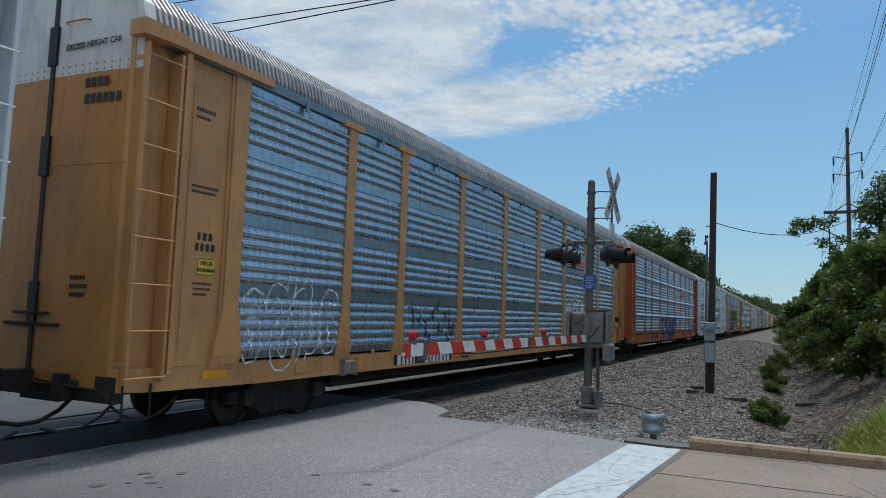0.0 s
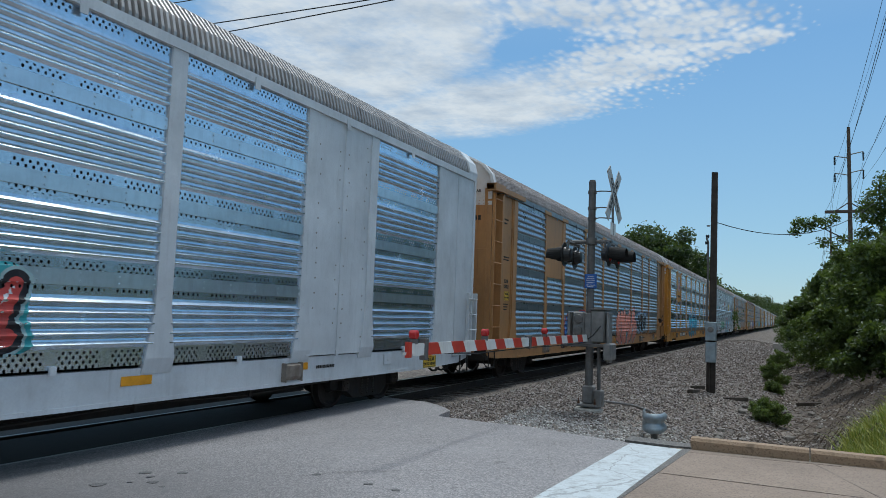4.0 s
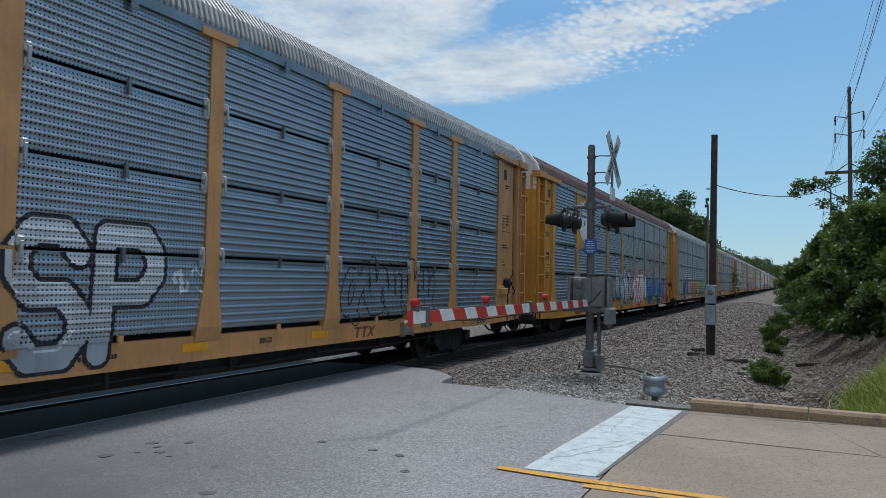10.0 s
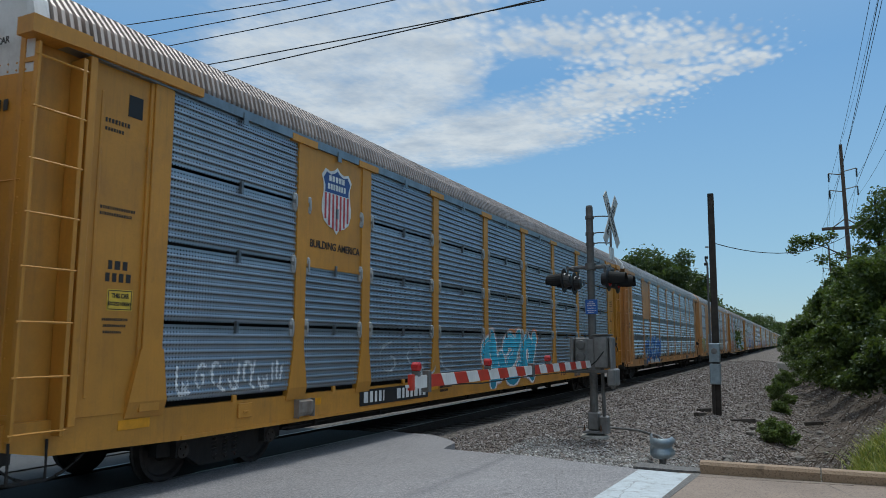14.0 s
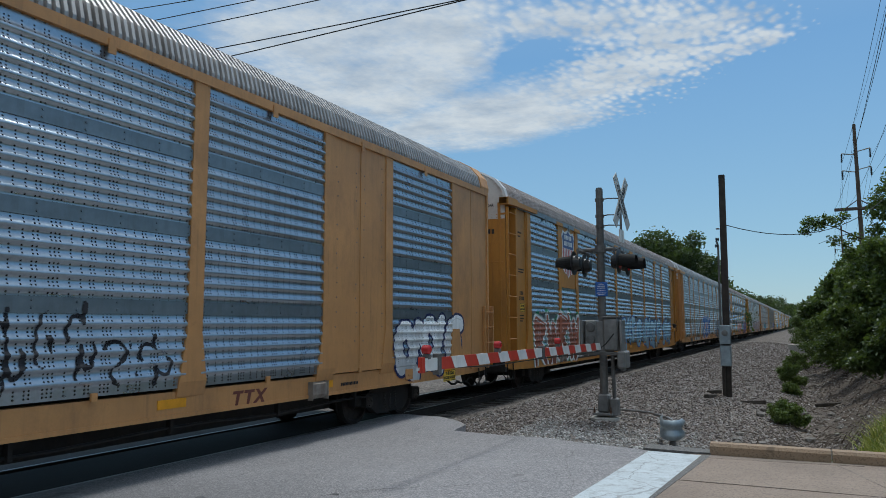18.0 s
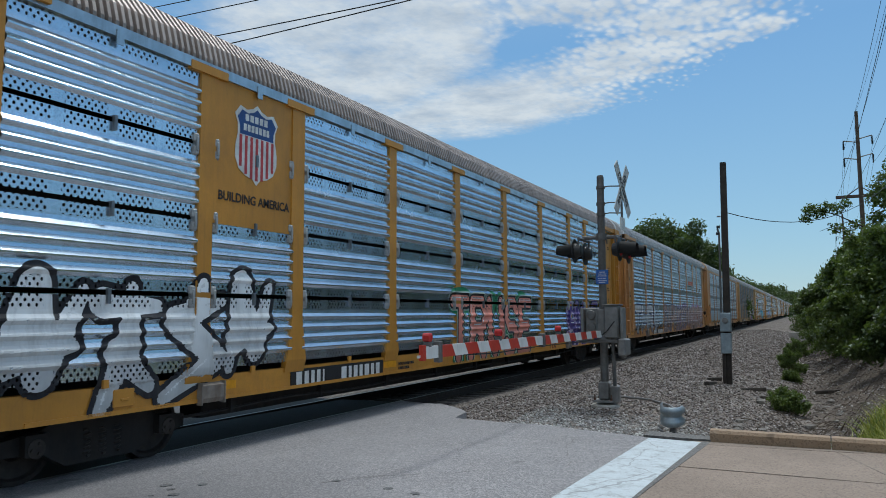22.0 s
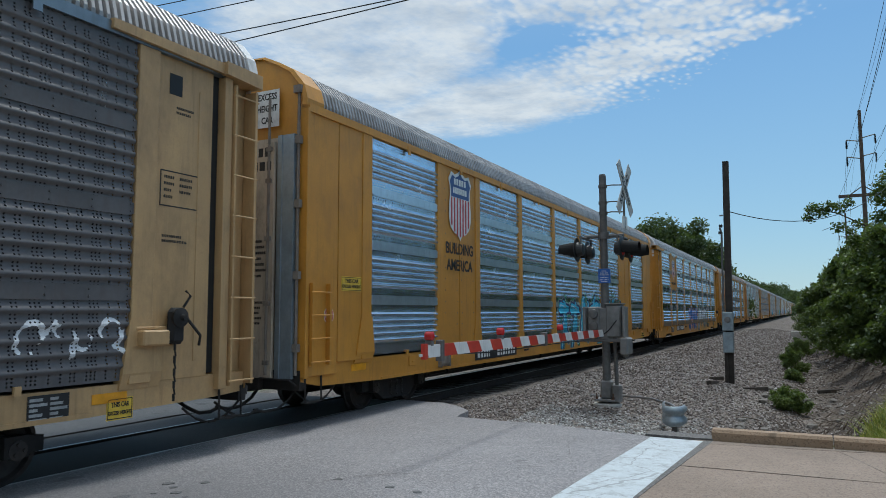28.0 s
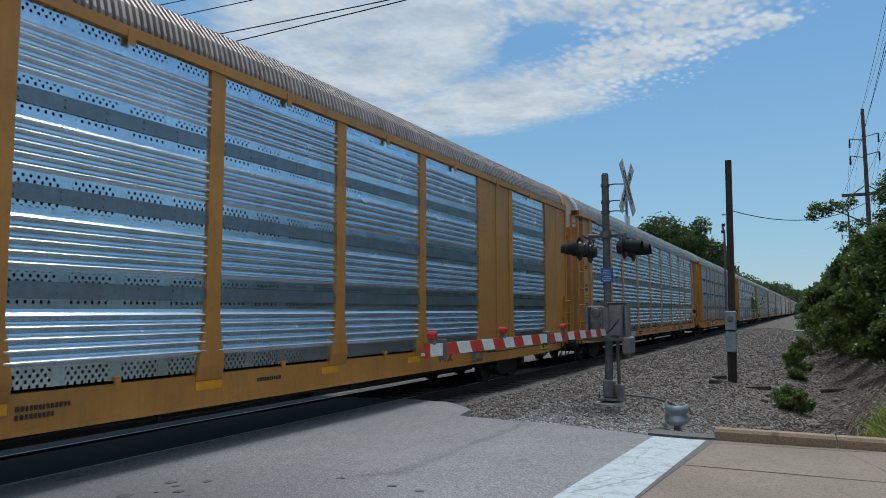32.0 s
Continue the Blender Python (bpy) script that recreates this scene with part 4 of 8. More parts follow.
def rib_profile(style):
    """Sheet profile from bottom to top: height and depth outwards. Depths under -0.05 are open slots."""
    pts = []
    for r in range(ROWS):
        z = SILL1 + 0.02 + r * ROW
        edge, ribs, slot = {"band": (0.10, 5, 0.0), "gap": (0.175, 4, 0.05), "soft": (0.06, 6, 0.036), "rib": (0.20, 5, 0.0), "many": (0.07, 8, 0.036)}[style]
        pts += [(z, -0.1), (z + slot, -0.1), (z + slot + 0.002, 0.0)] if slot else [(z, 0.0)]
        p = (ROW - 2 * edge) / ribs
        for i in range(ribs):
            q = z + edge + i * p
            if style == "rib":
                pts += [(q, 0.0), (q + p * 0.10, 0.0), (q + p * 0.40, 0.034), (q + p * 0.52, 0.035), (q + p * 0.82, 0.004)]
            elif style == "soft":
                pts += [(q + p * j / 8, 0.017 * (1 - math.cos(6.28319 * j / 8))) for j in range(8)]
            elif style == "gap":
                pts += [(q, 0.0), (q + p * 0.08, 0.0), (q + p * 0.34, 0.25 * p), (q + p * 0.46, 0.26 * p), (q + p * 0.78, 0.03 * p)]
            else:
                d = {"many": 0.15, "band": 0.215}[style] * p
                pts += [(q + p * a, d * h) for a, h in ((0.0, 0.0), (0.10, 0.0), (0.19, 0.22), (0.30, 0.80), (0.38, 1.0), (0.48, 0.98), (0.60, 0.68), (0.74, 0.25), (0.88, 0.03))]
        pts += [(z + ROW - edge + 0.012, 0.0), (z + ROW - 0.002, 0.0)]
    pts.append((TOP, 0.0))
    return pts


RIBS = {k: rib_profile(k) for k in ("band", "gap", "soft", "rib", "many")}


def sheet_mesh(w, style, mat, row=None, z0=None):
    """The sheets of one panel: the whole stack, or one row of it where slots part them."""
    def make():
        prof = [p for p in RIBS[style] if (z0 is None or p[0] < z0) and p[1] > -0.05]
        if row is not None:
            lo = SILL1 + 0.02 + row * ROW
            prof = [p for p in prof if lo < p[0] < lo + ROW - 0.001]
        s = Shape()
        n = len(prof)
        v = [(SHEET + d, y, z) for y in (0.0, w) for z, d in prof]
        s.add(v, [(i, i + 1, n + i + 1, n + i) for i in range(n - 1)])
        me = s.mesh("screen", mat, smooth=style in ("band", "many"))
        me.attributes.new("across", "FLOAT", "POINT").data.foreach_set("value", [q.co.y for q in me.vertices])
        return me
    return kept(("sheet", round(w, 2), style, mat, row, z0), make)


def surface_x(style, y, z):
    """How far out the side stands at y, z (arrays)."""
    prof = RIBS[style]
    x = SHEET + np.interp(z, [p[0] for p in prof], [max(p[1], 0) for p in prof])
    if style in ("band", "rib"):                              # the plates over the seams
        x = np.where((np.abs((z - SILL1 - 0.02 + ROW / 2) % ROW - ROW / 2) < 0.085) & (z > SILL1 + 0.5), SHEET + 0.024, x)
    for i, (a, b) in enumerate(PANELS):
        if i < len(PANELS) - 1:
            flare = np.clip((1.76 - z) / 0.62, 0, 1) * 0.1
            x = np.where((y > b - flare) & (y < b + POST + flare), FACE + 0.004 - 0.044 * np.clip((1.12 - z) / 0.18, 0, 1), x)
    x = np.where(z < SILL1 - 0.01, SOLE + 0.016 + 0.012 * (x > SHEET + 0.06), x)
    return np.where((y < 0) | (y > LAST), FACE + 0.002, x)


def post_mesh(mat, cap):
    def make():
        s = Shape()
        s.box(SHEET - 0.03, FACE, 0.0, POST, 1.72, TOP)
        s.add([(SHEET - 0.03, 0, 1.72), (SHEET - 0.03, POST, 1.72), (FACE, POST, 1.72), (FACE, 0, 1.72),
               (SHEET - 0.08, -0.1, SILL1 - 0.09), (SHEET - 0.08, POST + 0.1, SILL1 - 0.09), (SOLE + 0.022, POST + 0.1, SILL1 - 0.09), (SOLE + 0.022, -0.1, SILL1 - 0.09),
               (SHEET - 0.08, -0.1, 1.12), (SHEET - 0.08, POST + 0.1, 1.12), (FACE - 0.004, POST + 0.1, 1.12), (FACE - 0.004, -0.1, 1.12)],
              [(0, 3, 11, 8), (3, 2, 10, 11), (2, 1, 9, 10), (8, 11, 7, 4), (11, 10, 6, 7), (10, 9, 5, 6), (4, 7, 6, 5)])
        if cap:
            s.box(SHEET - 0.03, FACE + 0.03, -0.2, POST + 0.2, TOP - 0.02, TOP + 0.09)
        return s.mesh("post", mat)
    return kept(("post", mat, cap), make)


ARCH = [(1.49, EAVE - 0.02), (1.50, EAVE + 0.08), (1.44, EAVE + 0.30), (1.22, EAVE + 0.56), (0.95, RIDGE - 0.17), (0.66, RIDGE - 0.04), (0.0, RIDGE), (-0.66, RIDGE - 0.04), (-0.95, RIDGE - 0.17), (-1.22, EAVE + 0.56), (-1.44, EAVE + 0.30), (-1.50, EAVE + 0.08), (-1.49, EAVE - 0.02)]


def roof_mesh(mat):
    def make():
        s = Shape()
        step, y, ring = 0.096, FRONT + 0.06, []
        c = Vector((0, EAVE))
        while y < REAR - 0.14:
            for f, k in ((0.0, 0.988), (0.28, 0.988), (0.42, 1.018), (0.86, 1.018)):
                ring.append((y + f * step, k))
            y += step
        n = len(ARCH)
        v = [(x * k, yy, EAVE + (z - EAVE) * k) for yy, k in ring for x, z in ARCH]
        s.add(v, [(j * n + i, j * n + i + 1, (j + 1) * n + i + 1, (j + 1) * n + i) for j in range(len(ring) - 1) for i in range(n - 1)])
        return s.mesh("roof", mat)
    return kept(("roof", mat), make)


def roof_end_mesh(mat, rear, deep=0.10):
    """The smooth hood over one end of the roof."""
    def make():
        s = Shape()
        y0, y1 = (FRONT - 0.07, FRONT + deep) if not rear else (REAR - deep, REAR + 0.07)
        n = len(ARCH)
        v = [(x * k, yy, EAVE + (z - EAVE) * k) for yy, k in ((y0, 0.985), (y0 + 0.03, 1.03), (y1 - 0.03, 1.03), (y1, 1.0)) for x, z in ARCH]
        s.add(v, [(j * n + i, j * n + i + 1, (j + 1) * n + i + 1, (j + 1) * n + i) for j in range(3) for i in range(n - 1)])
        return s.mesh("roof_hood", mat)
    return kept(("hood", mat, rear, deep), make)


def end_door_mesh(mat_low, mat_top, rear, bulge, half):
    """One leaf of the bowed end doors; the upper part in its own colour."""
    def make():
        s = Shape()
        y0, sg = (REAR, 1) if rear else (FRONT, -1)
        xs = np.linspace(0.0, 1.48, 13) * half
        zs = [0.78, 2.0, 3.2, 4.55]
        arch = sorted(ARCH)
        rows = []
        for x in xs:
            top = np.interp(x, [p[0] for p in arch], [p[1] for p in arch])
            y = y0 + sg * bulge * (1 - abs(x / 1.48) ** 3) - sg * 0.03
            rows.append([(x, y, z) for z in zs] + [(x, y, max(top, 4.7))])
        n = len(rows[0])
        s.v = [p for r in rows for p in r]
        for i in range(len(rows) - 1):
            for j in range(n - 1):
                s.f.append((i * n + j, i * n + j + 1, (i + 1) * n + j + 1, (i + 1) * n + j))
                s.mi.append(1 if j == n - 2 else 0)
        return s.mesh("end_door", mat_low, mat_top)
    return kept(("enddoor", mat_low, mat_top, rear, bulge, half), make)


def door_y(x, rear, bulge):
    sg = 1 if rear else -1
    return (REAR if rear else FRONT) + sg * bulge * (1 - abs(x / 1.48) ** 3) - sg * 0.03


def rivet_mesh(mat, rear, bulge):
    """Rows of rivet heads round the door leaves."""
    def make():
        s = Shape()
        sg = 1 if rear else -1
        for z in (4.58, 4.66, 0.9):
            for x in np.arange(-1.38, 1.4, 0.12):
                if abs(x) > 0.12:
                    s.lathe([(0.0, 0.014), (sg * 0.008, 0.008)], (x, door_y(x, rear, bulge), z), "y", 5)
        for x in (1.40, 0.16):
            for z in np.arange(1.0, 4.5, 0.16):
                s.lathe([(0.0, 0.014), (sg * 0.008, 0.008)], (x, door_y(x, rear, bulge), z), "y", 5)
        return s.mesh("rivets", mat)
    return kept(("rivets", mat, rear), make)


def weld_meshes(mat, rear, bulge):
    sg = 1 if rear else -1
    return [("door_weld", kept(("weld", mat, rear), lambda: Shape().tube([(x, door_y(x, rear, bulge), 3.42 + 0.004 * math.sin(x * 40)) for x in np.linspace(0.1, 1.42, 14)], 0.010, 5).mesh("door_weld", mat))),
            ("grab_iron", kept(("grab", mat, rear), lambda: Shape().tube([(x, door_y(x, rear, bulge) + sg * (0.0 if x in (0.2, 0.62) else 0.05), 5.22) for x in (0.2, 0.24, 0.58, 0.62)], 0.012, 5).mesh("grab_iron", mat)))]


def lock_meshes(rear, bulge):
    sg = 1 if rear else -1
    out = []
    for i, (x0, x1, z0, z1) in enumerate(((-0.5, 0.5, 1.46, 1.50), (-0.34, 0.3, 1.60, 1.63), (0.5, 0.9, 0.76, 0.86))):
        y = door_y((x0 + x1) / 2, rear, bulge)
        out.append(kept(("lock", rear, i), lambda: Shape().box(x0, x1, min(y, y + sg * 0.05), max(y, y + sg * 0.05), z0, z1, c=0.008).mesh("lock_bar", "under")))
    return out


def door_seam_mesh(rear, bulge):
    def make():
        yb = (REAR if rear else FRONT) + (bulge - 0.03) * (1 if rear else -1)
        s = Shape().box(-0.035, 0.035, yb - 0.02, yb + 0.02, 0.8, RIDGE - 0.1)
        for z in (1.5, 3.3, 4.7):
            s.box(-0.075, 0.075, yb - 0.04, yb + 0.04, z, z + 0.5)
        return s.mesh("door_seam", "rubber")
    return kept(("seam", rear, bulge), make)


def make_ladder(car, mat, rungs, z0, z1, w, y):
    def stile(first):
        def make():
            s = Shape()
            q = 0.0 if first else w - 0.05
            s.box(FACE if first else FACE - 0.14, FACE + 0.07, q, q + (0.035 if first else 0.05), z0, z1, c=0.005)
            for z in (z0 + 0.2, z1 - 0.2):
                s.box(FACE - 0.15, FACE + 0.03, q + 0.005, q + 0.03, z, z + 0.05)
            return s.mesh("stile", mat)
        return kept(("stile", mat, rungs, z0, z1, w, first), make)
    lad = part("ladder", stile(True), car, at=(0, y, 0))
    part("stile", stile(False), lad)
    rung = kept(("rung", mat, w), lambda: Shape().tube([(FACE + 0.06, -0.02, 0), (FACE + 0.06, w + 0.02, 0)], 0.013, 6).mesh("rung", mat))
    for i in range(rungs):
        part("rung", rung, lad, at=(0, 0, z0 + 0.06 + (z1 - z0 - 0.2) * i / (rungs - 1)))


def end_panel_meshes(mat, rear, flush=False):
    """Steel side at the wagon's end: door panel, jamb next to the sheets, corner plate behind the ladder, pressed ribs."""
    def y(a, b):
        return (a, b) if not rear else (LAST - b, LAST - a)
    def piece(name, boxes):
        def make():
            s = Shape()
            for x0, x1, a, b, z0, z1 in boxes:
                s.box(x0, x1, *y(a, b), z0, z1, c=0.006)
            # a black strip stands in for the dark of the open gap
            return s.mesh(name, "rubber" if name == "door_edge" else mat)
        return name, kept((name, mat, rear, flush), make)
    if flush:
        far = -1.95 if rear else FRONT
        return [piece("end_panel", [(1.30, FACE - 0.012, -1.0, -0.31, SILL1 - 0.03, TOP + 0.08)]), piece("corner_panel", [(1.30, FACE - 0.012, far + 0.02, -1.02, 0.82, TOP + 0.08)]),
                piece("door_jamb", [(1.36, FACE + 0.004, -0.31, -0.015, SILL1 - 0.03, TOP + 0.04)]), piece("corner_post", [(1.30, FACE + 0.02, far - 0.01, far + 0.07, 0.80, TOP + 0.06)])]
    return [piece("end_panel", [(1.36, FACE - 0.05, -1.22 if rear else -1.18, -0.30, SILL1 - 0.03, TOP + 0.06)]),
            piece("door_jamb", [(1.36, FACE + 0.004, -0.31, -0.015, SILL1 - 0.03, TOP + 0.04)]),
            piece("corner_plate", [(1.26, FACE - 0.15, FRONT, -1.22, 0.82, TOP + 0.06)] if not rear else [(1.26, FACE - 0.15, -1.95, -1.35, 0.82, TOP + 0.06)]),
            piece("corner_post", [(1.36, FACE + 0.05, -1.25, -1.16, SILL1 - 0.1, TOP)] if not rear else [(1.36, FACE + 0.03, -1.50, -1.36, 0.82, TOP)]),
            piece("door_edge", [(1.36, FACE - 0.09, -1.36, -1.20, SILL1, TOP + 0.05)]) if rear else piece("door_stop", [(1.36, FACE - 0.02, -0.36, -0.31, SILL1, TOP)]),
            piece("panel_rib", [(FACE - 0.051, FACE - 0.040, -1.02, -0.98, 1.2, TOP - 0.3)])]


def gusset_mesh(mat, rear):
    """Flared plate that ties the jamb to the sill."""
    def make():
        pts = [(-0.33, 1.72), (0.0, 1.72), (0.08, 1.12), (0.08, 0.94), (-0.47, 0.94), (-0.47, 1.12)]
        pts = pts if not rear else [(LAST - a, b) for a, b in pts]
        n = len(pts)
        out = [FACE + 0.012 if z > 1.0 else SOLE + 0.024 for _, z in pts]
        q = Shape().add([(FACE - 0.14, y, z) for y, z in pts] + [(o, y, z) for o, (y, z) in zip(out, pts)], [(n, n + 1, n + 2, n + 5), (n + 5, n + 2, n + 3, n + 4)] + [(i, (i + 1) % n, n + (i + 1) % n, n + i) for i in range(n)])
        return q.mesh("gusset", mat)
    return kept(("gusset", mat, rear), make)


def band_mesh(w, mat, ledge=False):
    """Smooth bolted plate over the seam between two sheets, its ends cut at a slant."""
    def make():
        s = Shape()
        s.prism([(-0.05, -0.05), (0.06, -0.085), (w - 0.06, -0.085), (w + 0.05, -0.05), (w + 0.05, 0.05), (w - 0.06, 0.085), (0.06, 0.085), (-0.05, 0.05)], "x", SHEET + 0.002, SHEET + 0.02)
        if ledge:                                             # a bent plate, its slope added to catch the bright sky
            s.prism([(SHEET + 0.012, 0.085), (SHEET + 0.02, 0.085), (SHEET + 0.085, -0.03), (SHEET + 0.085, -0.085), (SHEET + 0.012, -0.085)], "y", 0.0, w)
        n = max(3, round(w / 0.5))
        for i in range(n + 1):
            q = 0.03 + (w - 0.06) * i / n
            for z in (0.035, -0.045):
                s.lathe([(0.0, 0.014), (0.014, 0.012)], (SHEET + 0.02, q, z + 0.012 * (i % 2)), "x", 6)
        return s.mesh("band", mat)
    return kept(("bandplate", round(w, 2), mat, ledge), make)


def end_cap_mesh(mat, rear):
    """Long bracket under the eaves over the end panel, sagging towards the corner."""
    def make():
        s = Shape()
        pts = [(-1.98, 4.93), (-1.98, 5.08), (0.40, 5.07), (0.40, 4.96)]
        cap = [(-1.98, 4.90), (-1.98, 5.09), (-1.30, 5.10), (-1.30, 4.93)]
        if rear:
            pts, cap = [(LAST - y, z) for y, z in pts], [(LAST - y, z) for y, z in cap]
        s.prism(pts, "x", 1.38, FACE + 0.07)
        s.prism(cap, "x", 1.38, FACE + 0.12)
        return s.mesh("eave_bracket", mat)
    return kept(("endcap", mat, rear), make)


SILLS = {"high": 0.69, "low": 0.60, "deep": 0.45}


def sill_mesh(mat, kind):
    """Side sill; the deep kind is cut away over the bogies."""
    def make():
        s = Shape()
        z = SILLS[kind]
        end = [(FRONT, SILL1 - 0.28), (FRONT + 0.5, max(z, 0.62) + 0.03)]
        half = end + [(0.4, z)]
        if kind == "deep":
            half = [(FRONT, SILL1 - 0.36), (FRONT + 0.4, z + 0.02), (0.75, z), (1.2, 0.60), (2.65, 0.61), (3.05, z)]
        poly = half + [(LAST - y, q) for y, q in half[::-1]] + [(REAR, SILL1 - 0.02), (FRONT, SILL1 - 0.02)]
        s.prism(poly, "x", 1.34, SOLE + 0.008)
        if kind != "deep":
            s.box(1.34, SOLE + 0.022, 0.4, LAST - 0.4, z, z + 0.05)
        return s.mesh("side_sill", mat)
    return kept(("sill", mat, kind), make)


def pipe_mesh():
    """Brake pipe and its hangers under the sill."""
    def make():
        s = Shape()
        pts = [(1.25, y, 0.53 + 0.025 * math.sin(y * 1.7)) for y in np.linspace(2.6, LAST - 2.6, 26)]
        s.tube(pts, 0.02, 6)
        for y in np.linspace(3.4, LAST - 3.4, 9):
            s.box(1.22, 1.30, y, y + 0.05, 0.48, 0.72)
        return s.mesh("brake_pipe", "under")
    return kept("pipe", make)


def pad_mesh():
    """Jacking bracket on the sill below a post."""
    def make():
        s = Shape()
        s.prism([(SOLE + 0.008, 0.68), (SOLE + 0.05, 0.68), (SOLE + 0.085, 0.74), (SOLE + 0.085, 0.90), (SOLE + 0.008, 0.93)], "y", -0.19, 0.19)
        for y in (-0.205, 0.19):
            s.box(SOLE + 0.008, SOLE + 0.10, y, y + 0.015, 0.66, 0.94)
        return s.mesh("jacking_bracket", "rust_paint")
    return kept("pad", make)


M["kerb_brown"] = car_paint("brown_patched_paint", (0.20, 0.135, 0.08), 0.5, 0.6)
M["oxide"] = plain("oxide_red_paint", (0.16, 0.045, 0.03), 0.6, 0, 0.2, 9.0)
M["zinc"] = plain("dull_zinc", (0.42, 0.43, 0.43), 0.5, 0.4, 0.3, 8.0, grime_amt=0.5)
M["rust_paint"] = plain("stained_steel", (0.24, 0.21, 0.18), 0.7, 0.1, 0.35, 6.0, grime=(0.12, 0.06, 0.03), grime_amt=0.6)


def rail_flash_mesh(mat):
    """Small clips between sill and sheets, one to a panel."""
    def make():
        s = Shape()
        for a, b in PANELS:
            y = (a + b) / 2 - 0.03
            s.box(SHEET + 0.005, FACE + 0.004, y, y + 0.07, SILL1 - 0.03, SILL1 + 0.06)
        return s.mesh("deck_edge", mat)
    return kept(("flash", mat), make)


UNDER = [("deck", (-1.45, 1.40, FRONT + 0.05, REAR - 0.05, 0.92, 1.0)), ("far_side", (-1.50, -1.452, FRONT + 0.02, REAR - 0.02, 0.60, EAVE)),
         ("upper_deck", (-1.44, 1.3, FRONT + 0.1, REAR - 0.1, 3.0, 3.06)), ("centre_sill", (-0.35, 0.35, FRONT + 0.1, REAR - 0.1, 0.55, 0.918)),
         ("equipment_bay", (0.352, 0.75, 3.4, LAST - 3.4, 0.36, 0.918)),
         ("cross_bearer", (0.752, 1.338, 6.0, 6.2, 0.66, 0.918)), ("cross_bearer", (0.752, 1.338, 11.6, 11.8, 0.66, 0.918)), ("cross_bearer", (0.752, 1.338, 17.2, 17.4, 0.66, 0.918))]


def under_meshes():
    return [(nm, kept(("under", i), lambda: Shape().box(*dims).mesh(nm, "under"))) for i, (nm, dims) in enumerate(UNDER)]


def tank_mesh():
    return kept("tank", lambda: Shape().lathe([(-0.6, 0.1), (-0.55, 0.2), (0.55, 0.2), (0.6, 0.1)], (1.02, 13.2, 0.62), "y", 14).mesh("air_tank", "under"))


def eave_mesh(mat):
    def make():
        s = Shape()
        s.box(1.38, SHEET + 0.055, FRONT + 0.02, REAR - 0.02, TOP, EAVE + 0.02)
        for a, b in PANELS:
            s.box(SHEET + 0.055, SHEET + 0.07, (a + b) / 2 - 0.05, (a + b) / 2 + 0.05, TOP - 0.09, EAVE - 0.03)
        return s.mesh("eave_beam", mat)
    return kept(("eave", mat), make)


def make_truck(parent, y):
    tr = part("bogie", kept("bogie", lambda: Shape().prism(
        [(-1.2, 0.52), (-1.2, 0.36), (-0.75, 0.34), (-0.45, 0.16), (0.45, 0.16), (0.75, 0.34), (1.2, 0.36), (1.2, 0.52), (0.8, 0.56), (0.5, 0.70), (-0.5, 0.70), (-0.8, 0.56)],
        "x", 0.92, 1.06).prism(
        [(-1.2, 0.52), (-1.2, 0.36), (-0.75, 0.34), (-0.45, 0.16), (0.45, 0.16), (0.75, 0.34), (1.2, 0.36), (1.2, 0.52), (0.8, 0.56), (0.5, 0.70), (-0.5, 0.70), (-0.8, 0.56)],
        "x", -1.06, -0.92).box(-0.9, 0.9, -0.2, 0.2, 0.4, 0.62).box(1.02, 1.16, -0.98, -0.72, 0.34, 0.56).box(1.02, 1.16, 0.72, 0.98, 0.34, 0.56).mesh("bogie", "under")), parent, at=(0, y, 0))
    coil = kept("coil", lambda: Shape().tube([(0.07 * math.cos(a), 0.07 * math.sin(a), 0.04 * a / 6.2832 * 1.25) for a in np.linspace(0, 6.2832 * 6, 60)], 0.016, 5).mesh("spring", "wheel"))
    for q in (-0.2, 0.0, 0.2):
        part("spring", coil, tr, at=(1.0, q, 0.22))
    wheelset = kept("wheels", lambda: Shape().lathe([(0.70, 0.44), (0.725, 0.44), (0.735, 0.415), (0.84, 0.41), (0.845, 0.36), (0.80, 0.33), (0.79, 0.16), (0.86, 0.12), (0.93, 0.11), (0.93, 0.02)], (0, 0, 0), "x", 28)
                    .lathe([(-0.93, 0.02), (-0.93, 0.11), (-0.79, 0.16), (-0.80, 0.33), (-0.845, 0.36), (-0.84, 0.41), (-0.735, 0.415), (-0.725, 0.44), (-0.70, 0.44)], (0, 0, 0), "x", 28)
                    .tube([(-0.9, 0, 0.0), (0.9, 0, 0.0)], 0.075, 10)
                    .lathe([(0.93, 0.11), (1.17, 0.10), (1.175, 0.03)], (0, 0, 0), "x", 14).box(1.17, 1.19, -0.07, -0.04, -0.015, 0.015).box(1.17, 1.19, 0.02, 0.05, 0.03, 0.06).box(1.17, 1.19, 0.02, 0.05, -0.06, -0.03).mesh("wheelset", "wheel"))
    for q in (-0.86, 0.86):
        part("wheelset", wheelset, tr, "worn steel wheels on their axle", (0, q, 0.415))
    return tr


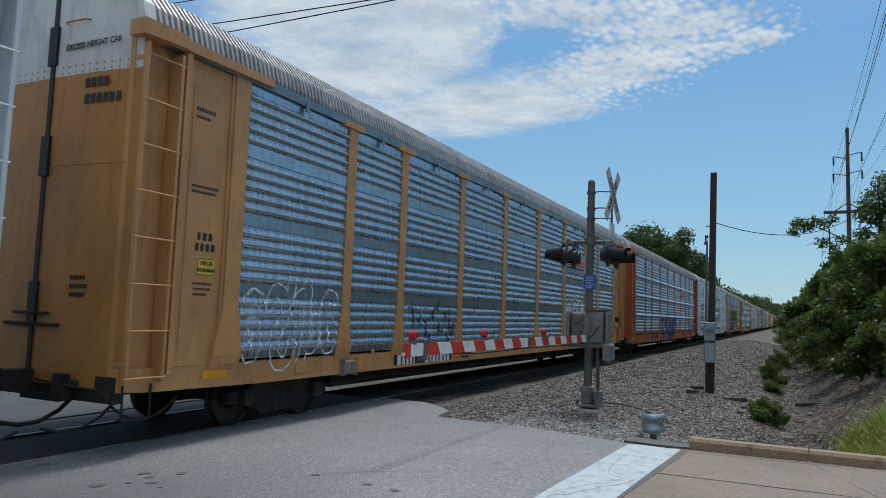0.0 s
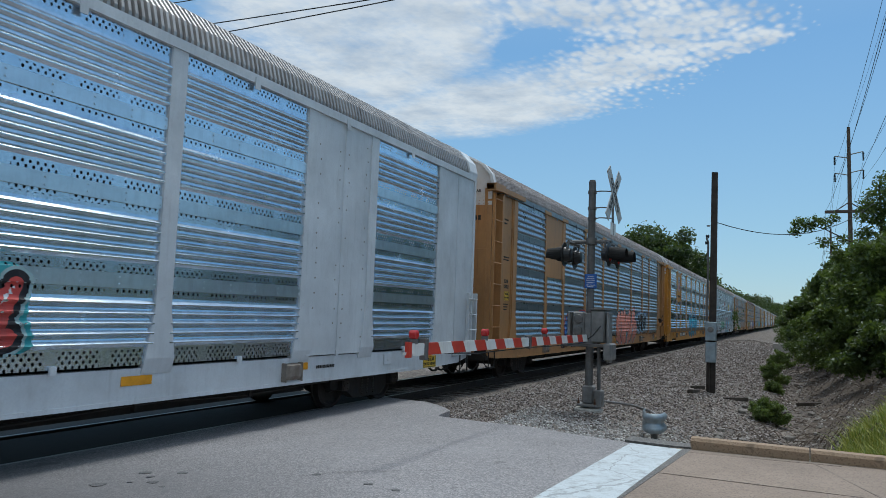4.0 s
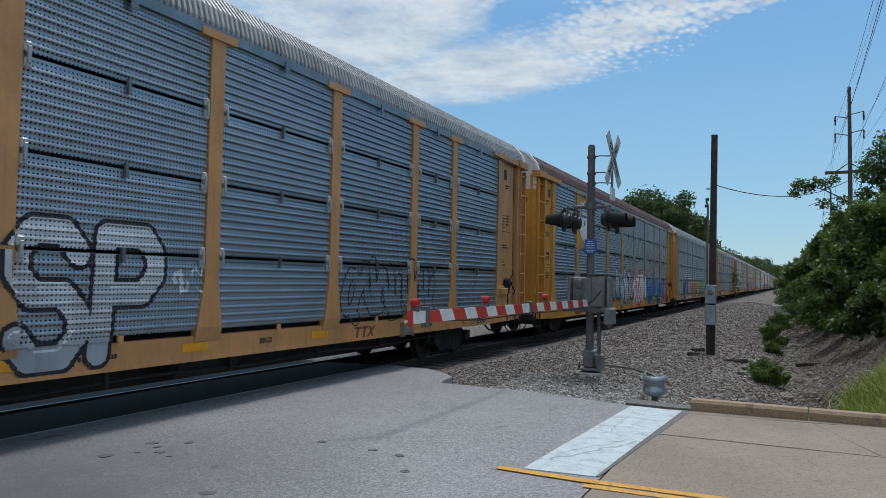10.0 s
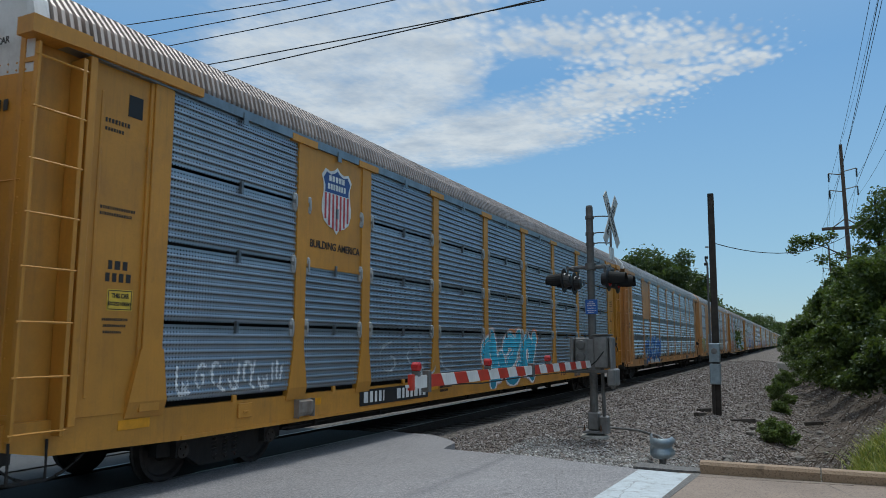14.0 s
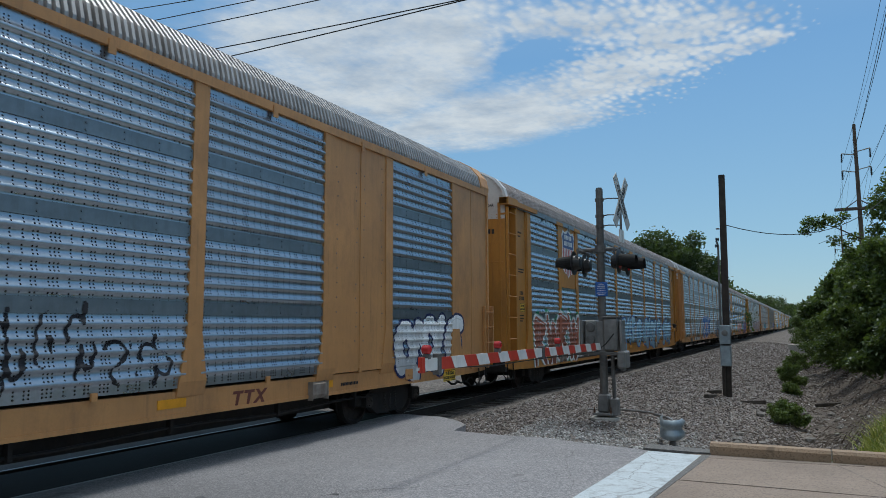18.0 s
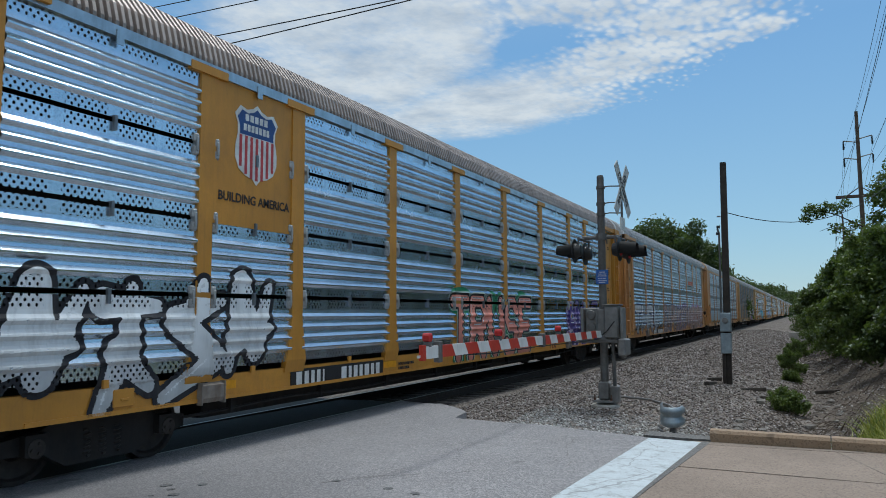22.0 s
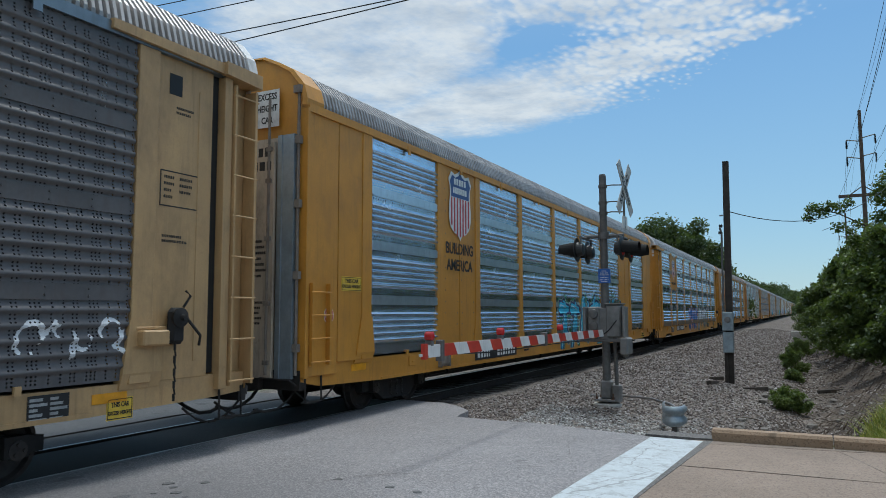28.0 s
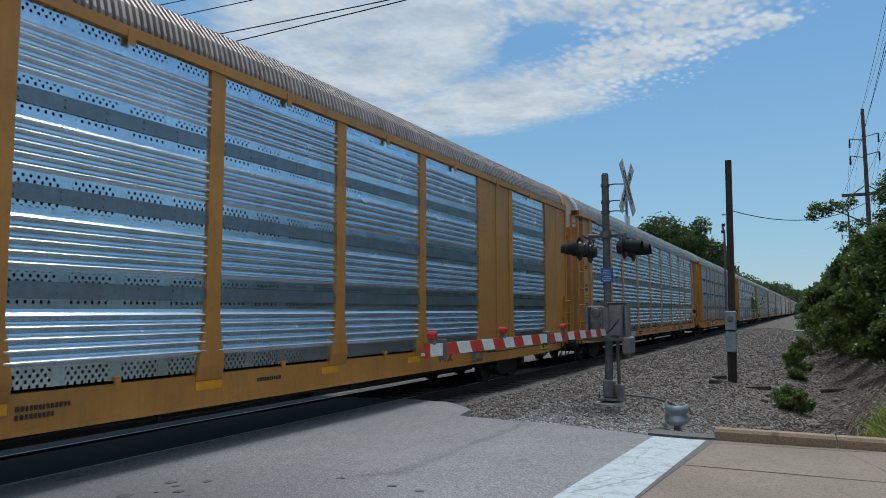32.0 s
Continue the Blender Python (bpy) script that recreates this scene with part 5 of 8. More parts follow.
def coupler_mesh(rear):
    def make():
        s = Shape()
        y, g = (REAR, 1) if rear else (FRONT, -1)
        def bx(x0, x1, a, b, z0, z1):
            s.box(x0, x1, min(y + g * a, y + g * b), max(y + g * a, y + g * b), z0, z1)
        bx(-0.1, 0.1, -0.2, 0.55, 0.72, 0.94)
        bx(-0.2, 0.18, 0.5, 0.8, 0.68, 0.98)
        bx(-1.42, 1.45, -0.12, 0.02, 0.62, 0.92)
        bx(0.55, 0.75, 0.0, 0.14, 0.62, 0.92)
        bx(-0.9, -0.7, 0.0, 0.14, 0.62, 0.92)
        s.tube([(0.12, y + g * 0.05, 0.82), (0.9, y + g * 0.16, 0.80), (1.36, y + g * 0.14, 0.78), (1.42, y + g * 0.06, 0.70)], 0.014, 6)      # uncoupling lever
        for x, r in ((0.42, 0.026), (1.15, 0.018)):                                                                                       # slack air hoses
            s.tube([(x, y - g * 0.25, 0.60), (x + 0.03, y - g * 0.05, 0.46), (x + 0.02, y + g * 0.18, 0.36), (x, y + g * 0.42, 0.345), (x - 0.03, y + g * 0.64, 0.40)], r, 8)
        for i in range(9):                                                                                                                # chain
            q = i / 9
            s.tube([(1.36, y - g * (1.0 - q), 0.62 - 0.9 * q * (1 - q)), (1.36, y - g * (0.9 - q), 0.62 - 0.9 * (q + 0.1) * (0.9 - q))], 0.012 if i % 2 else 0.018, 5)
        return s.mesh("coupler", "under")
    return kept(("coupler", rear), make)


def step_mesh(mat, rear):
    def make():
        s = Shape()
        y = FRONT + 0.06 if not rear else REAR - 0.52
        for a in (0.0, 0.40):
            s.tube([(FACE - 0.03, y + a, SILL1 - 0.2), (FACE - 0.02, y + a, 0.44), (FACE - 0.03, y + 0.2, 0.42)], 0.017, 6)
        s.box(FACE - 0.10, FACE - 0.01, y, y + 0.42, 0.42, 0.445)
        return s.mesh("step", "under")
    return kept(("step", mat, rear), make)


def handbrake_mesh(mat):
    def make():
        s = Shape()
        y = LAST + 0.10
        s.box(FACE - 0.04, FACE + 0.12, y, y + 0.38, 1.42, 1.60, c=0.02)
        s.box(FACE - 0.05, FACE + 0.02, y - 0.02, y + 0.4, 1.60, 1.64, c=0.008)
        s.box(FACE - 0.04, FACE + 0.08, y + 0.42, y + 0.66, 1.42, 1.86, 1, c=0.05)
        s.lathe([(0.0, 0.11), (0.05, 0.12), (0.07, 0.04), (0.12, 0.03)], (FACE + 0.06, y + 0.54, 1.74), "x", 12, 1)
        s.tube([(FACE + 0.14, y + 0.54, 1.86), (FACE + 0.17, y + 0.62, 2.0), (FACE + 0.15, y + 0.56, 2.06)], 0.016, 6, 1)
        s.tube([(FACE + 0.1, y + 0.62, 1.75), (FACE + 0.14, y + 0.82, 1.52), (FACE + 0.1, y + 0.84, 1.40)], 0.018, 6, 1)
        for i in range(9):
            z = 1.44 - i * 0.075
            s.tube([(FACE + 0.06, y + 0.5, z), (FACE + 0.06, y + 0.5 + 0.02 * (i % 2), z - 0.085)], 0.012 if i % 2 else 0.017, 5, 1)
        return s.mesh("handbrake", mat, "under")
    return kept(("handbrake", mat), make)


def bolt_mesh(mat, w):
    """Bolt heads and plugged holes over a smooth side plate."""
    def make():
        s = Shape()
        rng = random.Random(6)
        for y in (0.12, w / 2 - 0.12, w / 2 + 0.12, w - 0.12):
            for z in np.arange(1.3, 4.8, 0.24):
                if rng.random() < 0.75:
                    s.lathe([(0.0, 0.016), (0.006, 0.012)], (FACE - 0.02, y + rng.uniform(-0.03, 0.03), z), "x", 6)
        return s.mesh("bolts", "rust_paint")
    return kept(("bolts", round(w, 2)), make)


def bars_mesh(key, rows, mat, step=0.12, x=0.0):
    """Rows of unreadable lettering as bars: (y0, y1, z, height)."""
    def make():
        s = Shape()
        rng = random.Random(key)
        for y0, y1, z, h in rows:
            y = y0
            while y < y1 - 0.02:
                w = rng.uniform(0.5, 1.0) * h * 0.75
                s.box(x, x + 0.004, y, min(y + w, y1), z - h / 2, z + h / 2)
                y += w + h * 0.35
        return s.mesh("lettering", mat)
    return kept(("bars", key, mat), make)


def shield_mesh(w, h, blank):
    """A shield: blue top with two pale bars, striped or blank field below, pale rim."""
    def make():
        s = Shape()
        def outline(k):
            half = [(0.0, 0.5), (0.10, 0.445), (0.24, 0.41), (0.40, 0.44), (0.52, 0.33), (0.455, 0.22), (0.45, 0.10), (0.50, -0.06), (0.50, -0.20), (0.42, -0.33), (0.26, -0.40), (0.09, -0.43), (0.0, -0.5)]
            pts = half + [(-a, b) for a, b in half[-2:0:-1]]
            return [(a * w * k, b * h * k) for a, b in pts]
        def put(poly, x, mi):
            s.add([(x, p[0], p[1]) for p in poly], [tuple(range(len(poly)))], mi)
        o = outline(1.06)
        s.prism(o, "x", 0.0, 0.004, 0)
        lim = 0.10 * h
        top = [(a, b) for a, b in outline(0.95) if b > lim + 0.001]
        right, left = [q for q in top if q[0] >= 0], [q for q in top if q[0] < 0]
        put(right + [(0.43 * w, lim), (-0.43 * w, lim)] + left, 0.006, 1)
        if not blank:
            for i in range(7):
                a = (-0.44 + i * 0.88 / 6.5) * w
                b = a + 0.88 / 13 * w
                low = -0.47 * h + 0.24 * h * (abs((a + b) / 2) / (0.5 * w)) ** 2.2
                put([(a, lim - 0.01), (a, low), (b, low), (b, lim - 0.01)], 0.006, 2)
        for z, half in ((0.33, 0.30), (0.20, 0.34)):
            n = 5 if z > 0.3 else 7
            for i in range(n):
                a = (-half + 2 * half * i / n) * w
                s.box(0.006, 0.008, a, a + 2 * half * w / n * 0.72, (z - 0.045) * h, (z + 0.045) * h, 0)
        return s.mesh("shield", "paper_white", "shield_blue", "shield_red")
    return kept(("shield", w, h, blank), make)


# ---- graffiti: swollen shapes drawn as strokes, sprayed over sheets, posts and sill ----
STROKES = {"T": "06 46|26 20", "H": "00 06|40 46|03 43", "R": "00 06 36 45 44 33 03|23 40", "U": "06 02 11 20 31 42 46", "S": "45 36 16 05 04 13 33 42 41 30 10 01",
           "E": "46 06 00 40|03 33", "K": "00 06|46 12|13 40", "A": "00 13 26 33 40|12 32", "B": "00 06 36 45 44 33 03|33 42 41 30 00", "O": "16 36 45 41 30 10 01 05 16", "P": "00 06 36 45 44 33 03",
           "W": "06 10 23 30 46", "L": "06 00 40", "M": "00 06 23 46 40"}


def letter(c):
    """The strokes of one painted letter in a unit square."""
    return [[(int(q[0]) / 4, int(q[1]) / 6) for q in line.split()] for line in STROKES[c].split("|")]


def scribble(rng):
    """The strokes of one round sprayed shape in a unit square: stems, bowls and slashes, no letters."""
    def arc(cx, cz, rx, rz, a0, sweep):
        return [(cx + rx * math.cos(radians(a0 + sweep * i / 9)), cz + rz * math.sin(radians(a0 + sweep * i / 9))) for i in range(10)]
    kind = rng.randrange(5)
    if kind == 0:                                     # a spiral
        return [[(0.5 + (0.5 - 0.034 * i) * math.cos(0.55 * i + 1), 0.5 + (0.52 - 0.034 * i) * math.sin(0.55 * i + 1)) for i in range(13)]]
    if kind == 1:                                     # a leaning stem with two lobes
        return [[(0.45, 1.05), (0.52, 0.5), (0.4, -0.05)], arc(0.2, 0.68, 0.3, 0.2, -20, 250), arc(0.78, 0.36, 0.26, 0.22, 150, 260)]
    if kind == 2:                                     # a reversed double bend with a barb
        return [arc(0.38, 0.76, 0.36, 0.24, 170, -230), arc(0.6, 0.26, 0.42, 0.26, 110, 250), [(0.9, 0.9), (1.05, 1.1)]]
    if kind == 3:                                     # a claw
        return [[(-0.02, 0.95), (0.12, 0.3), (0.4, 0.02), (1.0, 0.08)], [(0.42, 1.05), (0.46, 0.5), (0.62, 0.2)], [(0.95, 0.85), (0.86, 0.5), (0.8, 0.15)]]
    return [arc(0.42, 0.55, 0.36, 0.42, -60, 300), [(0.55, 0.15), (0.85, 0.6), (1.08, 1.0)], [(0.5, 0.2), (0.9, 0.0)]]      # a crossed loop


def spikes(rng):
    """The strokes of one jagged sprayed shape in a unit square: barbs and folded bars, no letters."""
    return [[[(-0.1, 0.1), (0.28, 1.1), (0.52, 0.3), (0.95, 1.05)], [(0.05, 0.42), (0.9, 0.55)]],
            [[(0.08, -0.05), (0.14, 1.0), (0.88, 0.86), (0.3, 0.52), (1.1, -0.05)]],
            [[(1.05, 1.02), (0.1, 0.8), (0.9, 0.36), (-0.12, -0.02)], [(0.5, 0.95), (0.62, 1.2)]],
            [[(-0.05, 1.1), (0.32, 0.0), (0.58, 0.82), (0.8, -0.05), (1.15, 1.0)]],
            [[(0.0, 0.95), (0.9, 0.92)], [(0.42, 1.1), (0.5, 0.5), (0.25, -0.1)], [(0.35, 0.45), (1.0, 0.1)]]][rng.randrange(5)]


PAINT = {}
HOLES = {"screen_grey": ("ribbed", 0.0108), "screen_slate": ("ribbed", 0.0108), "screen_dark": ("ribbed", 0.0108), "screen_fine": ("plain", 0.012), "screen_dense": ("dense", 0.0112), "screen_shiny": ("coarse", 0.019)}


def spray(col, screen, fade=None):
    """Spray paint; fade: the heights between which it pales in soft patches; screen: the sheet whose holes stay open in it."""
    key = (tuple(col), screen and HOLES[screen], fade)
    if key not in PAINT:
        m, nt, b = material("sprayed_fill" if fade else "spray_paint")
        co = obj_coord(nt)
        if fade:
            z0, z1 = fade
            sep = nt.nodes.new("ShaderNodeSeparateXYZ")
            nt.links.new(co, sep.inputs[0])
            n = nd(nt, "TexNoise", Scale=1.6, Detail=4.0)
            nt.links.new(co, n.inputs["Vector"])
            h = math_node(nt, "ADD", math_node(nt, "MULTIPLY_ADD", sep.outputs["Z"], 0.8 / (z1 - z0), -0.8 * z0 / (z1 - z0) - 0.4), math_node(nt, "MULTIPLY", n.outputs["Fac"], 0.95))
            r = nt.nodes.new("ShaderNodeValToRGB")
            r.color_ramp.elements[0].position, r.color_ramp.elements[1].position = 0.15, 0.85
            r.color_ramp.elements[0].color = (*[c * 0.62 for c in col], 1)
            r.color_ramp.elements[1].color = (*[min(1, c * 1.2 + 0.015) for c in col], 1)
            nt.links.new(h, r.inputs["Fac"])
            base = r.outputs[0]
        else:
            base, _ = noise_ramp(nt, co, 5.0, tuple(c * 0.82 for c in col), tuple(min(1, c * 1.08) for c in col), 0.3, 0.7, 6, 0.65)
        g, _ = noise_ramp(nt, co, 1.3, (0, 0, 0), (1, 1, 1), 0.48, 0.72, 8, 0.7, (1, 4, 0.7))
        base = mix(nt, base, (0.10, 0.095, 0.09), math_node(nt, "MULTIPLY", g, 0.4))
        nt.links.new(base, b.inputs["Base Color"])
        b.inputs["Roughness"].default_value = 0.6
        b.inputs["Specular IOR Level"].default_value = 0.3
        if screen:
            pierce(nt, b, *HOLES[screen])
        PAINT[key] = m
    return PAINT[key]


def graffiti_mesh(what, y0, y1, z0, z1, fill, line, back, style, seed, foot, screen, plates):
    """A row of swollen shapes: fill, outline, thin shine strokes and, where back is given, an outer line and a ragged cloud. Without a fill, bare lines.
    what: how many round shapes (below zero: jagged ones), or the letters that can be read."""
    rng = random.Random(seed)
    word = what if isinstance(what, str) else ""
    sharp = not word and what < 0
    count = len(word) if word else abs(what)
    pen = fill is None and z1 - z0 < 1.05
    dy, dz = 0.026, 0.022
    pad = 0.3
    ys = np.arange(y0 - pad, y1 + pad, dy)
    zs = np.arange(max(foot + 0.02, z0 - pad), z1 + pad, dz)
    Y, Z = np.meshgrid(ys, zs, indexing="ij")
    best = np.full(Y.shape, 9.0)
    lw, h = (y1 - y0) / count, z1 - z0
    fat = 0.0 if pen else min(0.19, lw * (0.13 if word else 0.17)) * (1.0 if fill else 0.8)
    thin = 0.018 if pen else ((0.07 if sharp else 0.05) if fill else 0.028)
    for i in range(count):
        margin = fat + 0.02 if word else lw * 0.1
        a, w = y0 + i * lw + margin, lw - 2 * margin
        lean, lift = (rng.uniform(-0.05, 0.12), 0.0) if word else (rng.uniform(-0.2, 0.25), rng.uniform(-0.07, 0.07) * h)
        lo, hi = (z0 + fat, h - 2 * fat) if word else (z0 + 0.12 * h, h * 0.76)
        for strokes in letter(word[i]) if word else spikes(rng) if sharp else scribble(rng):
            pts = [(a + px * w + lean * (pz - 0.5) * w, lo + pz * hi + lift) for px, pz in strokes]
            for j, ((ax, az), (bx, bz)) in enumerate(zip(pts[:-1], pts[1:])):
                vx, vz = bx - ax, bz - az
                t = np.clip(((Y - ax) * vx + (Z - az) * vz) / (vx * vx + vz * vz + 1e-9), 0, 1)
                thinner = 0.55 * fat * (t if sharp and j == len(pts) - 2 else (1 - t) if sharp and j == 0 else 0)       # barbs run out to points
                best = np.minimum(best, np.hypot(Y - ax - t * vx, Z - az - t * vz) + thinner)
    dv = best + (0.0 if sharp or word else 0.015) * np.sin(Y * 9 + seed) * np.cos(Z * 11)       # at the grid's corners
    gy, gz = np.gradient(dv, dy, dz)
    puff = dv - 0.24 - 0.14 * np.sin(Y * 3.3 + seed) * np.sin(Z * 4.1 + seed) - 0.9 * np.minimum(0, np.sin(Y * 2.1 + seed) + 0.55) ** 2 * -1
    if sharp:
        puff = dv - 0.22 - 0.16 * np.abs((Y * 1.3 + Z * 0.6 + seed) % 1.0 - 0.5) * 2
    YC, ZC = Y.copy(), Z.copy()
    for field, edge in ((puff, 0.0), (dv, fat * 0.5), (dv, fat * 0.5 + 0.024), (dv, fat + thin + 0.035), (dv, fat), (dv, fat + thin)):      # pull corners onto the edges of the paint
        fy, fz = np.gradient(field, dy, dz)
        near = (np.abs(field - edge) < 0.55 * dy) & (field is dv and edge > 0 or field is puff)
        g2 = np.maximum(fy * fy + fz * fz, 0.3)
        YC = np.where(near, Y + (edge - field) * fy / g2, YC)
        ZC = np.where(near, Z + (edge - field) * fz / g2, ZC)
    d = (dv[:-1, :-1] + dv[1:, :-1] + dv[:-1, 1:] + dv[1:, 1:]) / 4
    up = (0.85 * gz - 0.5 * gy)[:-1, :-1]
    Y, Z = (Y[:-1, :-1] + Y[1:, 1:]) / 2, (Z[:-1, :-1] + Z[1:, 1:]) / 2
    mi = np.full(Y.shape, -1)
    mats = []
    if back:
        cloud = (puff[:-1, :-1] + puff[1:, :-1] + puff[:-1, 1:] + puff[1:, 1:]) / 4
        mi = np.where(cloud < 0, len(mats), mi)
        mats.append((back, (z0 - 0.2, z1 + 0.3)))
        mi = np.where(d < fat + thin + 0.035, len(mats), mi)
        mats.append((tuple(min(1, c * 0.5 + 0.35) for c in back), None))
    mi = np.where(d < fat + thin, len(mats), mi)
    mats.append((line, None))
    if fill:
        mi = np.where(d < fat, len(mats), mi)
        mats.append((fill, (z0, z1)))
        mi = np.where((d > fat * 0.5) & (d < fat * 0.5 + 0.024) & (up > 0.55), len(mats), mi)
        mats.append(((0.75, 0.77, 0.78), None))
    elif not pen:
        mi = np.where(d < fat, -1, mi)
    if style in ("gap", "soft", "many"):                      # the slots between the sheets stay open
        gap = 0.05 if style == "gap" else 0.036
        mi = np.where((Z > SILL1 + 0.1) & (((Z - SILL1 - 0.02) % ROW) < gap), -1, mi)
    # on the sheets the holes stay open
    flare = np.clip((1.76 - Z) / 0.62, 0, 1) * 0.1
    sheet = np.zeros(Y.shape, bool)
    across = YC.copy()
    for i, (a, b) in enumerate(PANELS):
        across = np.where(YC > a - POST / 2, YC - a, across)
        if plates.get(i) != "full":
            sheet |= (Y > a + (flare if i else 0)) & (Y < b - (flare if i < len(PANELS) - 1 else 0)) & (Z > SILL1 + 0.03)
    if style in ("band", "rib"):
        sheet &= ~((np.abs((Z - SILL1 - 0.02 + ROW / 2) % ROW - ROW / 2) < 0.085) & (Z > SILL1 + 0.5))
    count = len(mats)
    mi = np.where((mi >= 0) & sheet, mi + count, mi)
    # corner points on the side's real surface
    XC = surface_x(style, YC, ZC) + 0.006
    for i, kind in plates.items():
        if kind == "full":
            XC = np.where((YC > PANELS[i][0]) & (YC < PANELS[i][1]) & (ZC > SILL1 + 0.01), FACE - 0.004, XC)
    nz = len(zs)
    ii, jj = np.nonzero(mi >= 0)
    verts = np.stack([XC.ravel(), YC.ravel(), ZC.ravel()], 1)
    q = ii * nz + jj
    faces = np.stack([q, q + nz, q + nz + 1, q + 1], 1)
    used, inv = np.unique(faces, return_inverse=True)
    me = bpy.data.meshes.new("graffiti")
    me.from_pydata(verts[used].tolist(), [], inv.reshape(-1, 4).tolist())
    me.attributes.new("across", "FLOAT", "POINT").data.foreach_set("value", across.ravel()[used].tolist())
    for through_sheet in (None, screen):
        for col, fade in mats:
            me.materials.append(spray(col, through_sheet, fade))
    me.polygons.foreach_set("material_index", mi[ii, jj].astype(int).tolist())
    return me


def ring_mesh(r1, r0):
    """A ring with a slanted bar, flat on the side."""
    s = Shape()
    n = 24
    v = [(0.0, r * math.cos(6.28319 * i / n), r * math.sin(6.28319 * i / n)) for r in (r1, r0) for i in range(n)]
    s.add(v, [(i, (i + 1) % n, n + (i + 1) % n, n + i) for i in range(n)])
    s.add([(0.001, -0.08, 0.06), (0.001, -0.06, 0.08), (0.001, 0.08, -0.06), (0.001, 0.06, -0.08)], [(0, 1, 2, 3)])
    return s.mesh("ring", "shield_red")


def stuff(ob):
    ob["kind"] = "stuff"
    return ob


def painted_text(word, size, style, z, wide):
    """Lettering painted over the ribs: cut along them and laid on the sheet."""
    me = text_mesh("painted", word, size, "ink", SIDE, wide=wide)
    prof = RIBS[style]
    bm = bmesh.new()
    bm.from_mesh(me)
    bmesh.ops.delete(bm, geom=[f for f in bm.faces if f.normal.x < 0.5], context="FACES")
    for h, _ in prof:
        if abs(h - z) < size * 0.7:
            bmesh.ops.bisect_plane(bm, geom=bm.verts[:] + bm.edges[:] + bm.faces[:], plane_co=(0, 0, h - z), plane_no=(0, 0, 1))
    for v in bm.verts:
        v.co.x = SHEET + float(np.interp(v.co.z + z, [p[0] for p in prof], [p[1] for p in prof])) + 0.004
    bm.to_mesh(me)
    bm.free()
    return me


